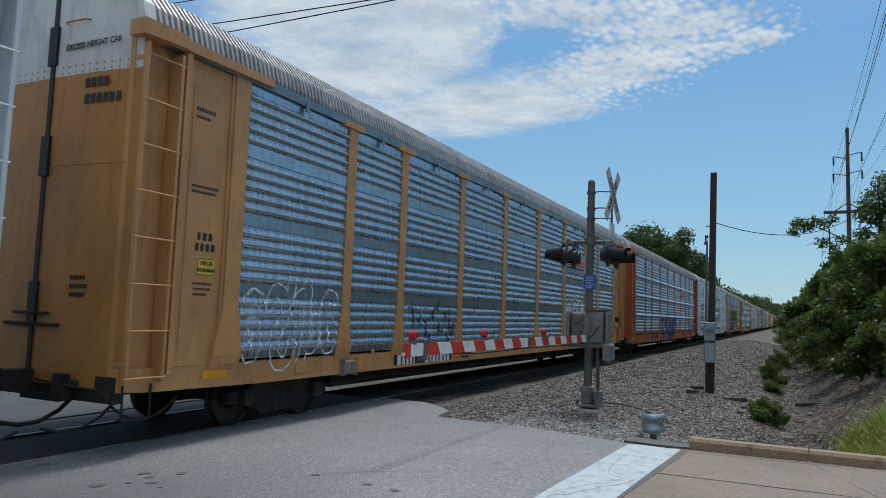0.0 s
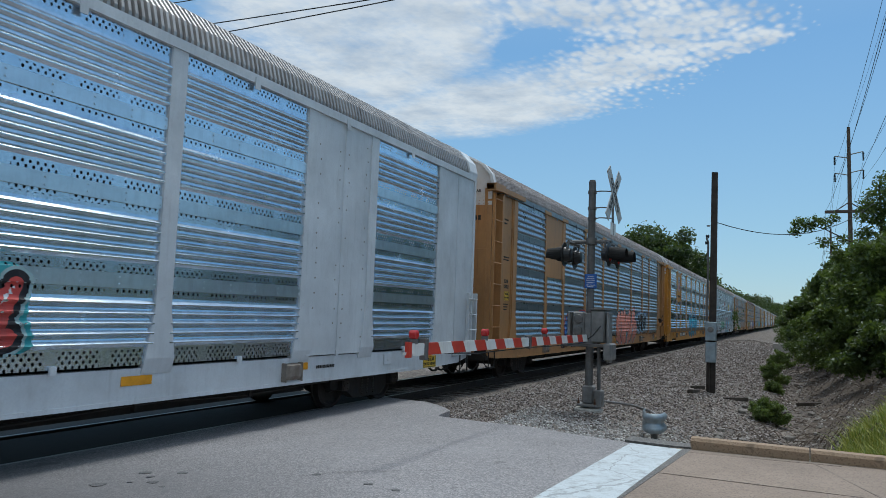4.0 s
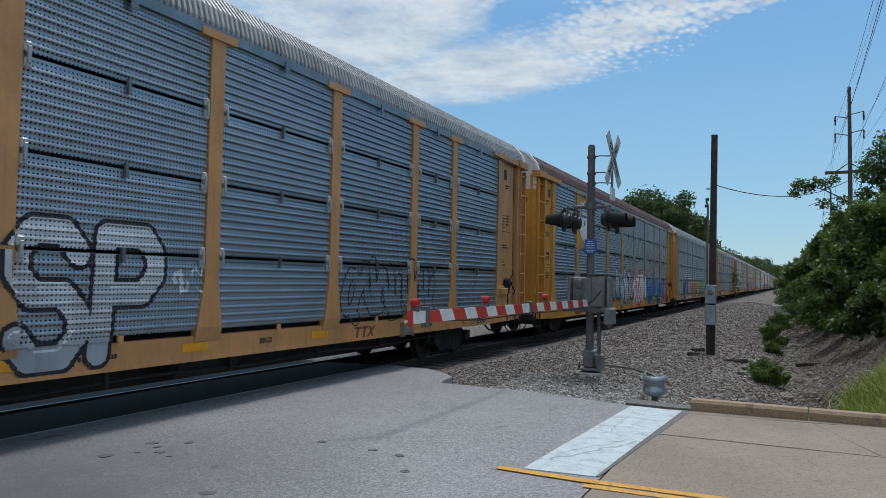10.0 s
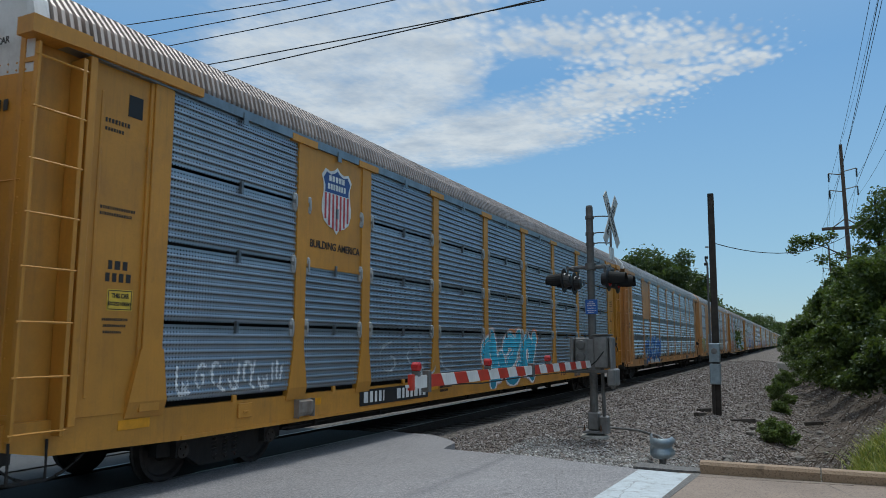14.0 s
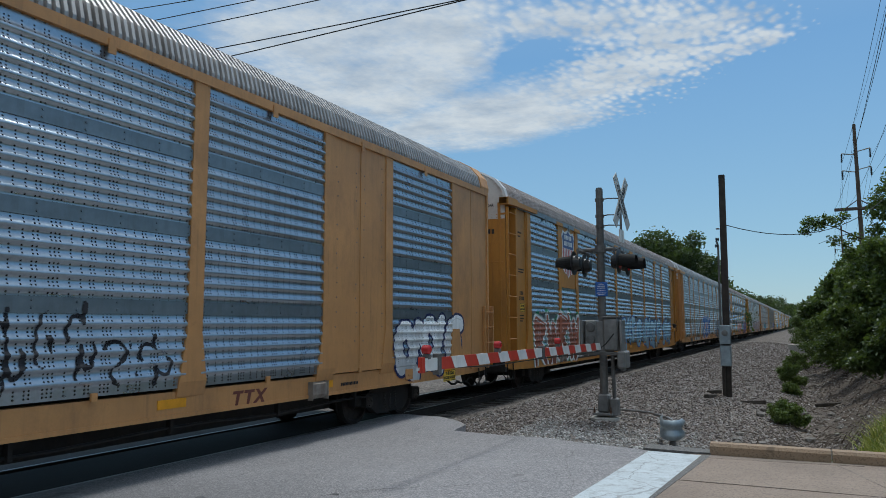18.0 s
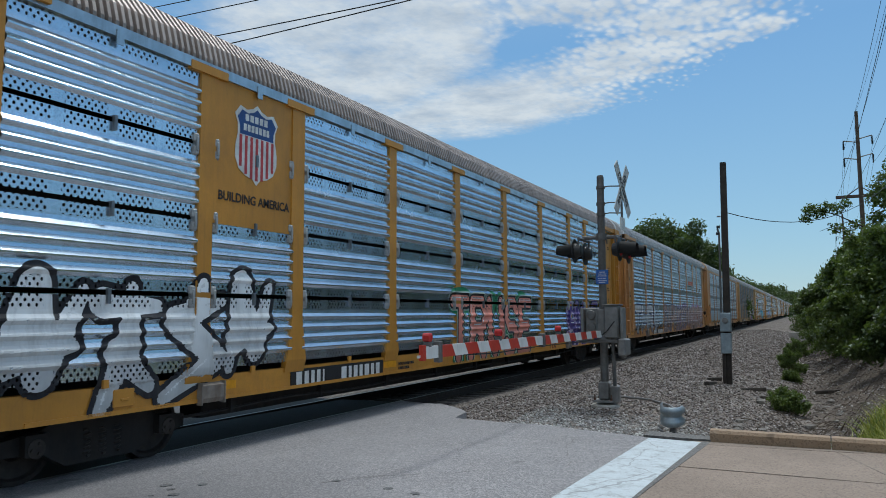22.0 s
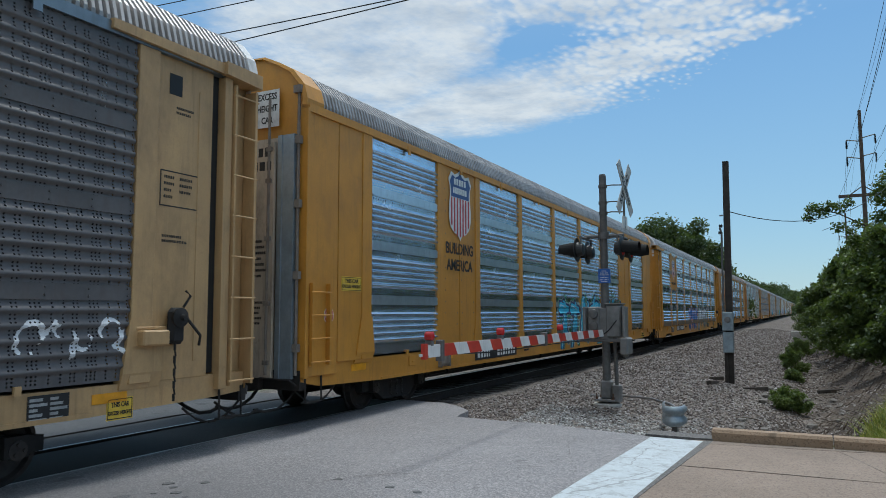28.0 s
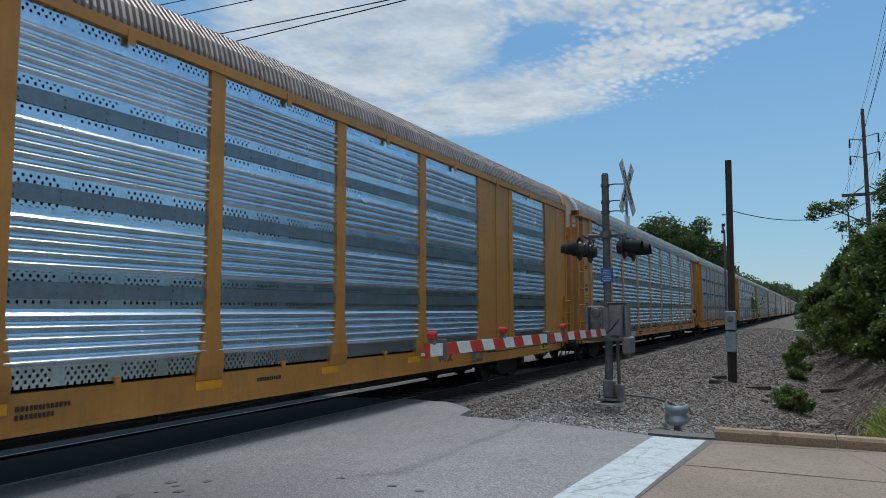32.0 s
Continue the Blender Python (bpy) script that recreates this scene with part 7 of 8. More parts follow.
SPECS = [
    dict(paint=W, style="band", screen="screen_grey", label="white covered car-carrier wagon with grey sheets"),
    dict(paint=T, style="band", screen="screen_grey", marks=[("wedge", 6)], label="tan car-carrier wagon with grey perforated sides and white scrawled graffiti",
         tags=[(4, 0.0, 2.5, 0.75, 2.2, None, WHT, None), (4, 4.8, 7.1, 1.1, 2.0, None, BLK, None), (3, 15.95, 18.4, 1.35, 2.3, SIL, BLK, WHT), (3, 15.9, 18.7, 0.75, 1.35, None, WHT, None), (3, 19.0, 22.4, 0.75, 2.1, None, CYA, None)]),
    dict(paint=O, style="band", screen="screen_slate", marks=[("wedge", 6)], roof="roof_warm", label="rusty orange car-carrier wagon with grey sides and purple graffiti",
         tags=[(-5, 7.6, 13.9, 0.62, 2.05, PUR, NVY, SIL)]),
    dict(paint=W, style="rib", screen="screen_shiny", door=True, plates={1: "full", 7: "full"}, top="yellow", door_paint="cream", label="white car-carrier wagon with bright ribbed steel sides and red graffiti",
         tags=[(-5, 7.6, 14.0, 0.66, 2.0, RED, BLK, TEA)]),
    dict(paint=B, style="band", screen="screen_slate", plates={1: "half"}, label="faded yellow car-carrier wagon with grey sides and large red graffiti", roof="roof_warm",
         tags=[(4, 12.6, 17.0, 0.65, 2.2, PNK, BLK, CYA), (3, 17.2, 19.6, 1.2, 2.0, BLK, SKY, BLU), (3, 4.6, 9.5, 0.8, 1.9, BLU, RED, None)]),
    dict(paint=Y, style="gap", screen="screen_shiny", plates={1: "half"}, marks=[("shield", 1)], roof="roof_warm", label="yellow car-carrier wagon with bright ribbed sides and blue graffiti",
         tags=[(4, 8.9, 13.5, 0.65, 2.1, CYA, NVY, BLU)]),
    dict(paint=W, style="band", screen="screen_grey", marks=[("patch", 4)], roof="roof_warm", top="yellow", label="white car-carrier wagon with grey sides and green and blue graffiti",
         tags=[(-4, 6.9, 11.6, 0.66, 2.0, GRN, WHT, BLK), ("SALEM", 13.0, 17.3, 0.64, 2.05, CYA, WHT, RED), (-2, 2.8, 4.2, 2.95, 3.4, TEA, WHT, None), (3, 7.6, 9.9, 2.2, 3.0, None, BLK, None),
               (-3, 15.9, 18.2, 2.95, 3.75, YEL, ORG, None), (-4, 20.55, 22.9, 2.1, 3.15, SKY, BLK, LIL), (3, 5.0, 6.6, 3.9, 4.5, None, BLK, None)]),
    dict(paint=T, style="gap", screen="screen_dense", plates={1: "half"}, marks=[("shield", 1)], label="tan car-carrier wagon with dull grey sides and silver graffiti",
         number=-1.1, tags=[("WASP", 8.1, 12.1, 0.78, 2.35, SIL, BLK, None), (3, 7.3, 7.9, 1.6, 2.0, None, WHT, None), (2, 12.25, 12.75, 1.5, 1.9, None, WHT, None), (5, 15.9, 19.4, 1.0, 2.1, None, BLK, None)]),
    dict(paint=Y, style="gap", screen="screen_dense", plates={1: "half"}, marks=[("blank_shield", 1)], roof="roof_brown", label="yellow car-carrier wagon with oxide-brown roof, grey sides and rows of graffiti",
         tags=[(-5, 2.6, 8.5, 0.85, 1.95, OLV, NVY, None), (-4, 8.9, 12.4, 0.75, 2.3, SIL, NVY, None), (5, 12.6, 16.1, 0.7, 2.2, WHT, RED, RED), (-4, 16.3, 22.2, 0.65, 2.0, BLU, NVY, TEA), (1, 22.3, 23.3, 0.7, 2.1, RED, BRN, None)]),
    dict(paint="pale_tan", style="gap", screen="screen_fine", marks=[("wedge", 6)], label="pale tan car-carrier wagon with grey sides and colourful graffiti",
         tags=[(3, 0.0, 1.9, 0.8, 2.3, None, WHT, None), (-3, 2.0, 4.6, 0.9, 2.2, NVY, SKY, None), (3, 6.4, 10.2, 0.7, 2.05, ORG, BRN, OLV), (-4, 11.2, 15.5, 0.85, 2.05, LIM, BLK, LIL), (-5, 16.2, 22.6, 0.85, 2.0, CYA, NVY, TEA)]),
    dict(paint=Y, style="gap", screen="screen_dense", plates={1: "half"}, marks=[("shield", 1)], label="yellow car-carrier wagon with striped shield and pale graffiti", roof="roof_warm",
         tags=[(7, 0.2, 2.3, 1.1, 1.6, None, WHT, None), (3, 4.8, 8.6, 1.0, 1.9, None, SIL, None), (3, 10.0, 13.8, 0.7, 2.0, CYA, WHT, ORG)]),
    dict(paint=T, style="band", screen="screen_grey", plates={1: "half"}, label="tan car-carrier wagon with grey sides", tags=[(3, 3.0, 7.5, 0.8, 2.0, BLU, SKY, None)]),
    dict(paint=T, style="band", screen="screen_slate", door=True, plates={1: "full", 7: "full"}, top="tan", door_paint="cream", label="tan car-carrier wagon with grey sides and black outlined graffiti",
         tags=[(4, -0.9, 2.0, 1.0, 2.15, OLV, NVY, None), ("OTER", 4.1, 8.9, 0.78, 2.5, GRY, WHT, BLU), (4, 10.4, 12.8, 0.72, 2.1, GRY, CYA, None), (3, PANELS[8][0] + 0.1, PANELS[8][1] + 0.6, 0.75, 1.95, WHT, NVY, None),
               (3, PANELS[5][0] + 0.1, PANELS[5][0] + 1.3, 1.1, 2.1, None, BLK, None), (2, PANELS[5][1] - 1.2, PANELS[5][1] - 0.2, 1.05, 1.7, None, BLK, None)]),
    dict(paint=C, style="band", screen="screen_grey", plates={1: "half"}, marks=[("big_shield", 1)], roof="roof_warm", label="ochre car-carrier wagon with large shield and blue graffiti",
         tags=[(-4, 0.2, 4.5, 0.65, 2.1, BRN, WHT, GRN), (5, 7.6, 10.0, 1.1, 1.85, None, BLK, None), (6, 10.5, 19.8, 0.7, 2.1, SKY, BLU, None), (3, 20.2, 22.6, 0.8, 2.0, SKY, BLU, None)]),
    dict(paint=T, style="band", screen="screen_grey", label="tan car-carrier wagon with grey sides and blue graffiti",
         tags=[(3, 8.6, 13.2, 0.72, 2.3, BLU, WHT, PNK), (6, 13.4, 15.3, 0.72, 0.98, None, BLK, None), (2, 15.9, 16.8, 1.2, 2.15, None, WHT, None), (4, 16.9, 22.8, 0.8, 2.15, GRY, NVY, None)]),
    dict(paint=Y, style="gap", screen="screen_shiny", plates={1: "half"}, marks=[("shield", 1)], roof="roof_warm", sill="high", label="yellow car-carrier wagon with bright sides and pink and purple graffiti",
         tags=[(-4, 0.0, 4.1, 0.72, 2.2, WHT, BLK, None), ("TRUSE", 9.7, 14.8, 0.72, 2.2, PNK, BLK, GRN), ("SKAB", 18.1, 22.1, 0.72, 2.1, PUR, LIL, PUR)]),
    dict(paint=T, style="band", screen="screen_grey", marks=[("wedge", 6)], label="tan car-carrier wagon with grey sides and grey and pink block graffiti",
         tags=[("THRU", 0.1, 5.8, 0.85, 2.15, SIL, NVY, None), ("SAPH", 7.3, 11.6, 0.76, 2.2, MUD, NVY, GRY), (-5, 11.8, 15.8, 0.76, 2.15, MUD, NVY, LIL), (8, 16.0, 22.9, 0.75, 2.15, MUD, BRN, LIL)]),
    dict(paint=T, style="band", screen="screen_slate", door=True, top="sign_yellow", door_paint="end_white", label="tan car-carrier wagon with grey sides and blue and pink graffiti",
         tags=[(-6, 7.2, 15.0, 0.75, 2.0, CYA, BLK, PNK), (3, 4.8, 6.9, 3.3, 4.0, None, BLK, None), (4, -0.85, -0.1, 1.55, 2.0, None, NVY, None)]),
    dict(paint="pale_tan", style="band", screen="screen_dark", label="tan car-carrier wagon with dark rusty-grey sides and purple graffiti",
         tags=[(-3, 12.7, 15.1, 0.8, 2.1, None, SIL, None), (-5, 15.7, 20.6, 0.75, 2.0, PUR, LIL, PUR), (3, 21.6, 23.0, 1.3, 1.8, None, WHT, None)]),
    dict(paint=Y, style="rib", screen="screen_shiny", door=True, plates={1: "full", 7: "full"}, marks=[("tall_shield", 1)], top="yellow", door_paint="cream", label="yellow car-carrier wagon with bright ribbed sides, shield and cyan graffiti",
         tags=[(-7, 10.6, 18.3, 0.65, 2.15, CYA, NVY, GRN)]),
    dict(paint=Y, style="gap", screen="screen_shiny", plates={1: "half"}, marks=[("shield", 1)], label="yellow car-carrier wagon with bright sides and blue and green graffiti",
         tags=[(4, 9.0, 12.8, 0.7, 2.0, BLU, PNK, CYA), (-5, 13.0, 17.9, 0.7, 2.2, SIL, BLK, GRN)]),
    dict(paint=C, style="rib", screen="screen_shiny", door=True, plates={1: "full", 7: "full"}, marks=[("tall_shield", 1)], top="ochre", door_paint="galv_panel", label="ochre car-carrier wagon with bright ribbed sides and shield", roof="roof_warm"),
    dict(paint=T, style="band", screen="screen_grey", label="tan car-carrier wagon with grey sides and pale scrawls", tags=[(5, 12.0, 22.0, 0.9, 2.0, None, WHT, None)]),
    dict(paint=Y, style="gap", screen="screen_dense", label="yellow car-carrier wagon with dull grey sides"),
    dict(paint=T, style="band", screen="screen_grey", label="tan car-carrier wagon with grey sides and a blue tag", tags=[(3, 6, 11, 0.9, 2.0, CYA, BLU, None)]),
]
CARS = []
for n, spec in enumerate(SPECS):
    spec["n"] = n
    CARS.append((n - 1 if n else -1.012, make_car(spec)))
TINY = ("rung", "clip", "lug", "lettering", "notice", "reflector", "sill_box", "stencil", "table_frame", "ring", "badge", "emblem", "slot", "spring", "air_tank", "brake_pipe", "jacking_bracket", "deck_edge", "rivets")
FAR = [9, 14, 24, 1, 24, 23, 14, 2, 9, 23, 24, 14, 9, 24, 23]
for i, src in enumerate(FAR):
    k = len(SPECS) - 1 + i
    far = copy_thing(CARS[src][1], Matrix.Translation((TRACK_X, 0, RAIL)))
    for ob in list(far.children_recursive):                 # these stay a hundred metres off
        if ob.name.split(".")[0] in TINY:
            bpy.data.objects.remove(ob)
    CARS.append((k, far))


def travel(t):
    """Where the leading wagon's first sheet is at t: the train slows a little."""
    return 7.555 - 18.281 * t + 0.014 * t * t


# slack in the couplings: how far each wagon stands from its even place
SLACK = [0.12, 0.12, 0.12, 0.06, 0.0, -0.03, -0.10, 0.19, 0.18, 0.29, 0.10, 0.11, 0.12, 0.13, 0.12, 0.17, 0.245, 0.245, 0.245, 0.24, 0.17, 0.15, 0.15]


def place(k):
    """Where wagon k stands behind the leading one."""
    return k * PITCH + SLACK[min(int(k) + 1, len(SLACK) - 1) if k >= 0 else 0]


# ---- crossing signal with its lowered gate ----
MX, MY, MZ = -3.82, 14.95, -0.26


def make_signal():
    sg = thing("crossing_signal", "galvanised railway crossing signal mast with crossbuck, black flashers and gate machine", "crossing signal", (MX, MY, MZ))
    part("mast", Shape().lathe([(0.35, 0.085), (4.74, 0.075), (4.78, 0.06), (4.79, 0.01)], (0, 0, 0), "z", 16).mesh("mast", "galv", smooth=False), sg)
    s = Shape()
    s.box(-0.2, 0.2, -0.2, 0.2, 0.04, 0.09, c=0.01)
    s.box(-0.115, 0.115, -0.12, 0.12, 0.09, 0.46, c=0.03)
    part("base", s.mesh("base", "galv_light"), sg)
    part("junction_base", Shape().box(0.13, 0.30, -0.14, 0.1, 0.03, 0.38, c=0.02).mesh("junction_base", "galv_light"), sg)
    for x in (-0.17, 0.17):
        for y in (-0.17, 0.17):
            part("anchor_bolt", kept("bolt", lambda: Shape().lathe([(0, 0.025), (0.05, 0.025), (0.05, 0.012), (0.12, 0.012)], (0, 0, 0), "z", 6).mesh("anchor_bolt", "rust")), sg, at=(x, y, 0.09))
    part("footing", Shape().lathe([(-0.2, 0.29), (-0.02, 0.29), (0.0, 0.26)], (0, 0, 0), "z", 24).mesh("footing", "pad"), sg, "round concrete footing")
    part("side_pipe", Shape().tube([(0.22, -0.05, 0.35), (0.2, -0.05, 1.35), (0.12, -0.05, 1.5)], 0.04, 10).mesh("side_pipe", "galv"), sg)
    # crossbuck: two blades facing along the road
    for k, (turn, words) in enumerate(((52, "RAILROAD"), (-52, "CROSSING"))):
        s = Shape()
        s.box(-0.008, 0.008, -0.64, 0.64, -0.115, 0.115)
        bl = part("crossbuck_blade", s.mesh("crossbuck_blade", "sign_old"), sg, "white crossbuck blade with black lettering", pose(0.45 + 0.02 * k, 0, 4.44, 0, 0, -6) @ pose(0, 0, 0, turn, 0, 0))
        part("lettering", text_mesh("blade", words, 0.17, "ink", SIDE), bl, at=(0.010, 0, 0))
    part("plate", Shape().box(-0.01, 0.01, -0.2, 0.2, -0.13, 0.13).mesh("plate", "sign_white"), sg, "small white plate under the crossbuck", (0.45, 0, 3.72))
    part("plate_post", Shape().tube([(0.44, 0, 3.6), (0.44, 0, 4.3)], 0.025, 8).mesh("plate_post", "galv"), sg)
    arm = kept("buck_arm", lambda: Shape().tube([(0, 0, 0), (0.18, 0, 0.02), (0.45, 0, 0.0)], 0.014, 6).lathe([(-0.03, 0.095), (0.03, 0.095)], (0, 0, 0), "z", 12).mesh("bracket", "galv"))
    for z in (4.52, 4.17, 3.95):
        part("bracket", arm, sg, at=(0, 0, z))
    # lamps: a pair for each way, on a cross arm
    part("lamp_arm", Shape().tube([(-0.42, 0.0, 3.46), (0.42, 0.0, 3.46)], 0.04, 8).tube([(-0.38, -0.42, 3.42), (-0.38, 0.42, 3.42)], 0.035, 8).tube([(0.38, -0.42, 3.42), (0.38, 0.42, 3.42)], 0.035, 8).lathe([(3.40, 0.12), (3.54, 0.12)], (0, 0, 0), "z", 14).mesh("lamp_arm", "galv"), sg)
    disc = kept("disc", lambda: Shape().lathe([(0.0, 0.02), (0.0, 0.25), (0.012, 0.25), (0.03, 0.17), (0.03, 0.02)], (0, 0, 0), "x", 26).mesh("background_disc", "black"))
    pot = kept("lamp_pot", lambda: Shape().lathe([(-0.14, 0.05), (-0.13, 0.12), (-0.02, 0.16), (0.0, 0.16)], (0, 0, 0), "x", 16).mesh("lamp_housing", "black"))
    lens = kept("lens", lambda: Shape().lathe([(0.03, 0.15), (0.05, 0.12), (0.06, 0.02)], (0, 0, 0), "x", 18).mesh("lens", "lens_red"))

    def hood():
        s = Shape()
        n = 14
        v = []
        for d, cut in ((0.02, 0.0), (0.20, 0.15), (0.36, 0.5)):
            for i in range(n + 1):
                a = radians(-35 + cut * 40 + (250 - 80 * cut) * i / n)
                v.append((d, 0.165 * math.cos(a), 0.165 * math.sin(a) - d * 0.12))
        s.add(v, [(j * (n + 1) + i, j * (n + 1) + i + 1, (j + 1) * (n + 1) + i + 1, (j + 1) * (n + 1) + i) for j in range(2) for i in range(n)])
        return s.mesh("hood", M["black_worn"])
    M["black_worn"] = plain("flaking_black_paint", (0.006, 0.006, 0.006), 0.9, 0, 0.3, 9.0, grime=(0.2, 0.2, 0.2), grime_amt=0.05)
    hd = kept("hood", hood)
    for sx in (-1, 1):
        for y in (-0.40, 0.40):
            at = Matrix.Translation((sx * 0.46, y, 3.16)) @ (pose(0, 0, 0) if sx > 0 else pose(0, 0, 0, 0, 0, 180))
            lamp = part("flasher", pot, sg, "flasher with black disc and flaking hood", at)
            part("background_disc", disc, lamp)
            part("lens", lens, lamp, "unlit red lens")
            part("hood", hd, lamp)
            part("hanger", kept("hanger", lambda: Shape().tube([(-0.07, 0, 0.1), (-0.08, 0, 0.28)], 0.02, 6).mesh("hanger", "galv")), lamp)
    # blue sign
    bs = part("notice_sign", Shape().box(-0.125, 0.125, -0.006, 0.006, -0.15, 0.15, c=0.004).mesh("notice_sign", "sign_blue"), sg, "small blue notice sign with white lettering", pose(0.02, -0.095, 2.62, 0, 0, 8))
    part("lettering", kept("bluebars", lambda: lettering_rows([(0.10, 0.11), (0.06, 0.16), (0.02, 0.18), (-0.03, 0.16), (-0.08, 0.19), (-0.115, 0.13)], 0.022)), bs)
    # gate machine
    gm = part("gate_machine", Shape().box(-0.33, -0.08, -0.2, 0.2, 1.42, 1.98, c=0.03).box(0.06, 0.36, -0.22, 0.18, 1.35, 2.02, c=0.03).box(-0.12, 0.12, -0.14, 0.14, 1.3, 1.95, c=0.02).mesh("gate_machine", "galv_light"), sg, "weathered grey gate machine housing")
    part("cover_lid", Shape().box(0.04, 0.38, -0.24, 0.2, 2.02, 2.05, c=0.008).mesh("cover_lid", "galv"), gm)
    for z in (1.58, 1.83):
        part("gear_cap", kept("gear_cap", lambda: Shape().lathe([(-0.26, 0.03), (-0.25, 0.09), (-0.2, 0.1)], (-0.2, 0, 0), "y", 14).mesh("gear_cap", "galv")), gm, at=(0, 0, z))
    part("counterweight_arm", Shape().box(0.40, 0.46, -0.25, 0.05, 0.95, 1.98, c=0.015).box(0.36, 0.52, -0.35, 0.15, 1.0, 1.35, c=0.03).mesh("counterweight_arm", "galv_light"), gm)
    part("counterweight_arm", Shape().box(-0.42, -0.36, -0.25, 0.05, 1.3, 1.98, c=0.015).mesh("counterweight_arm", "galv_light"), gm)
    part("cross_bar", Shape().box(-0.5, 0.5, -0.32, -0.26, 1.26, 1.33, c=0.01).mesh("cross_bar", "galv"), gm)
    part("cable", Shape().tube([(0.3, -0.3, 1.7), (0.15, -0.34, 1.5), (-0.05, -0.32, 1.35)], 0.014, 6).mesh("cable", "wire"), gm)
    # gate arm towards the middle of the road
    ga = part("gate_arm", Shape().box(0.0, 0.02, -8.05, -0.3, 1.39, 1.42).mesh("gate_arm", "sign_white"), sg, "red and white striped gate arm, lowered across the lane", (-0.0, 0, 0))
    zlo, zhi = 1.375, 1.515
    step, slant = 0.36, 0.10

    def stripe(mat):
        return kept(("stripe", mat), lambda: Shape().prism([(0, zlo), (-step + 0.004, zlo), (-step - slant + 0.004, zhi), (-slant, zhi)], "x", 0.02, 0.045).mesh("stripe", mat))
    n = int(7.6 / step)
    for i in range(n):
        part("stripe", stripe("red" if i % 2 else "sign_white"), ga, "", (0, -0.33 - i * step, -0.0 if i * step < 4 else 0.0))
    part("arm_tip", Shape().box(0.0, 0.05, -8.0, -7.93, 1.36, 1.53).mesh("arm_tip", "red"), ga)
    part("arm_clamp", Shape().box(-0.03, 0.06, -4.0, -3.9, 1.34, 1.55, c=0.008).mesh("arm_clamp", "galv"), ga)
    part("arm_cable", Shape().tube([(0.03, -0.4, 1.35), (0.03, -2.0, 1.34), (0.03, -4.0, 1.355), (0.03, -6.0, 1.34), (0.03, -7.7, 1.4)], 0.009, 5).mesh("arm_cable", "wire"), ga)
    for y in (-7.82, -5.75, -3.1):
        lamp = part("gate_lamp", kept("gate_lamp", lambda: Shape().box(-0.03, 0.05, -0.035, 0.035, 1.50, 1.56, c=0.008).mesh("gate_lamp", "galv")), ga, at=(0, y, 0))
        part("lens", kept("gate_lens", lambda: Shape().lathe([(-0.05, 0.03), (-0.04, 0.05), (0.04, 0.05), (0.05, 0.03)], (0.01, 0, 1.61), "x", 16).mesh("lens", "lens_red")), lamp, "red gate lamp")
    part("tip_bracket", Shape().box(-0.02, 0.06, -7.62, -7.54, 1.32, 1.56, c=0.006).mesh("tip_bracket", "galv"), ga)


def lettering_rows(rows, h):
    s = Shape()
    rng = random.Random(5)
    for z, w in rows:
        x = -w / 2
        while x < w / 2:
            d = rng.uniform(0.6, 1.4) * h
            s.box(x, min(x + d, w / 2), -0.012, -0.007, z - h / 2 * 0.7, z + h / 2 * 0.7)
            x += d + h * 0.35
    return s.mesh("lettering", "paper_white")


make_signal()


def make_guardrail():
    """Short bent steel beam round the signal's foot, its end turned to the road."""
    g = thing("guardrail", "short curved galvanised guardrail with a flared end on gravel", "guardrail", (0, 0, 0))
    path = [(-2.46, 13.8), (-2.38, 13.35), (-2.33, 13.08), (-2.25, 12.99), (-2.16, 12.99), (-2.09, 13.06), (-2.06, 13.2), (-2.06, 13.4)]
    prof = [(0.0, 0.0), (0.05, 0.04), (0.05, 0.10), (0.0, 0.15), (0.0, 0.19), (0.05, 0.24), (0.05, 0.30), (0.0, 0.34)]
    s = Shape()
    v = []
    for i, (x, y) in enumerate(path):
        a, b = path[max(i - 1, 0)], path[min(i + 1, len(path) - 1)]
        d = Vector((b[0] - a[0], b[1] - a[1])).normalized()
        nx, ny = -d.y, d.x
        for o, z in prof:
            v.append((x - nx * o, y - ny * o, z - 0.36))
    n = len(prof)
    s.add(v, [(i * n + j, i * n + j + 1, (i + 1) * n + j + 1, (i + 1) * n + j) for i in range(len(path) - 1) for j in range(n - 1)])
    me = s.mesh("beam", "galv_blue", smooth=True)
    part("beam", me, g)
    for x, y in ((-2.2, 13.25),):
        part("post", Shape().box(x - 0.05, x + 0.05, y - 0.07, y + 0.07, -0.75, -0.1, c=0.01).mesh("post", "galv"), g)
    e = thing("steel_edging", "thin curved steel edging round the pale gravel pad", "edging", (0, 0, 0))
    arc = [(-4.4, 15.75, -0.22), (-3.7, 16.0, -0.22), (-3.1, 15.8, -0.23), (-2.6, 15.2, -0.25), (-2.3, 14.5, -0.27), (-2.2, 13.8, -0.28)]
    part("strip", Shape().tube(arc, 0.026, 6).mesh("strip", "steel"), e)


M["galv_blue"] = plain("bluish_galvanised_steel", (0.34, 0.40, 0.44), 0.45, 0.6, 0.25, 6.0, grime_amt=0.3)
make_guardrail()


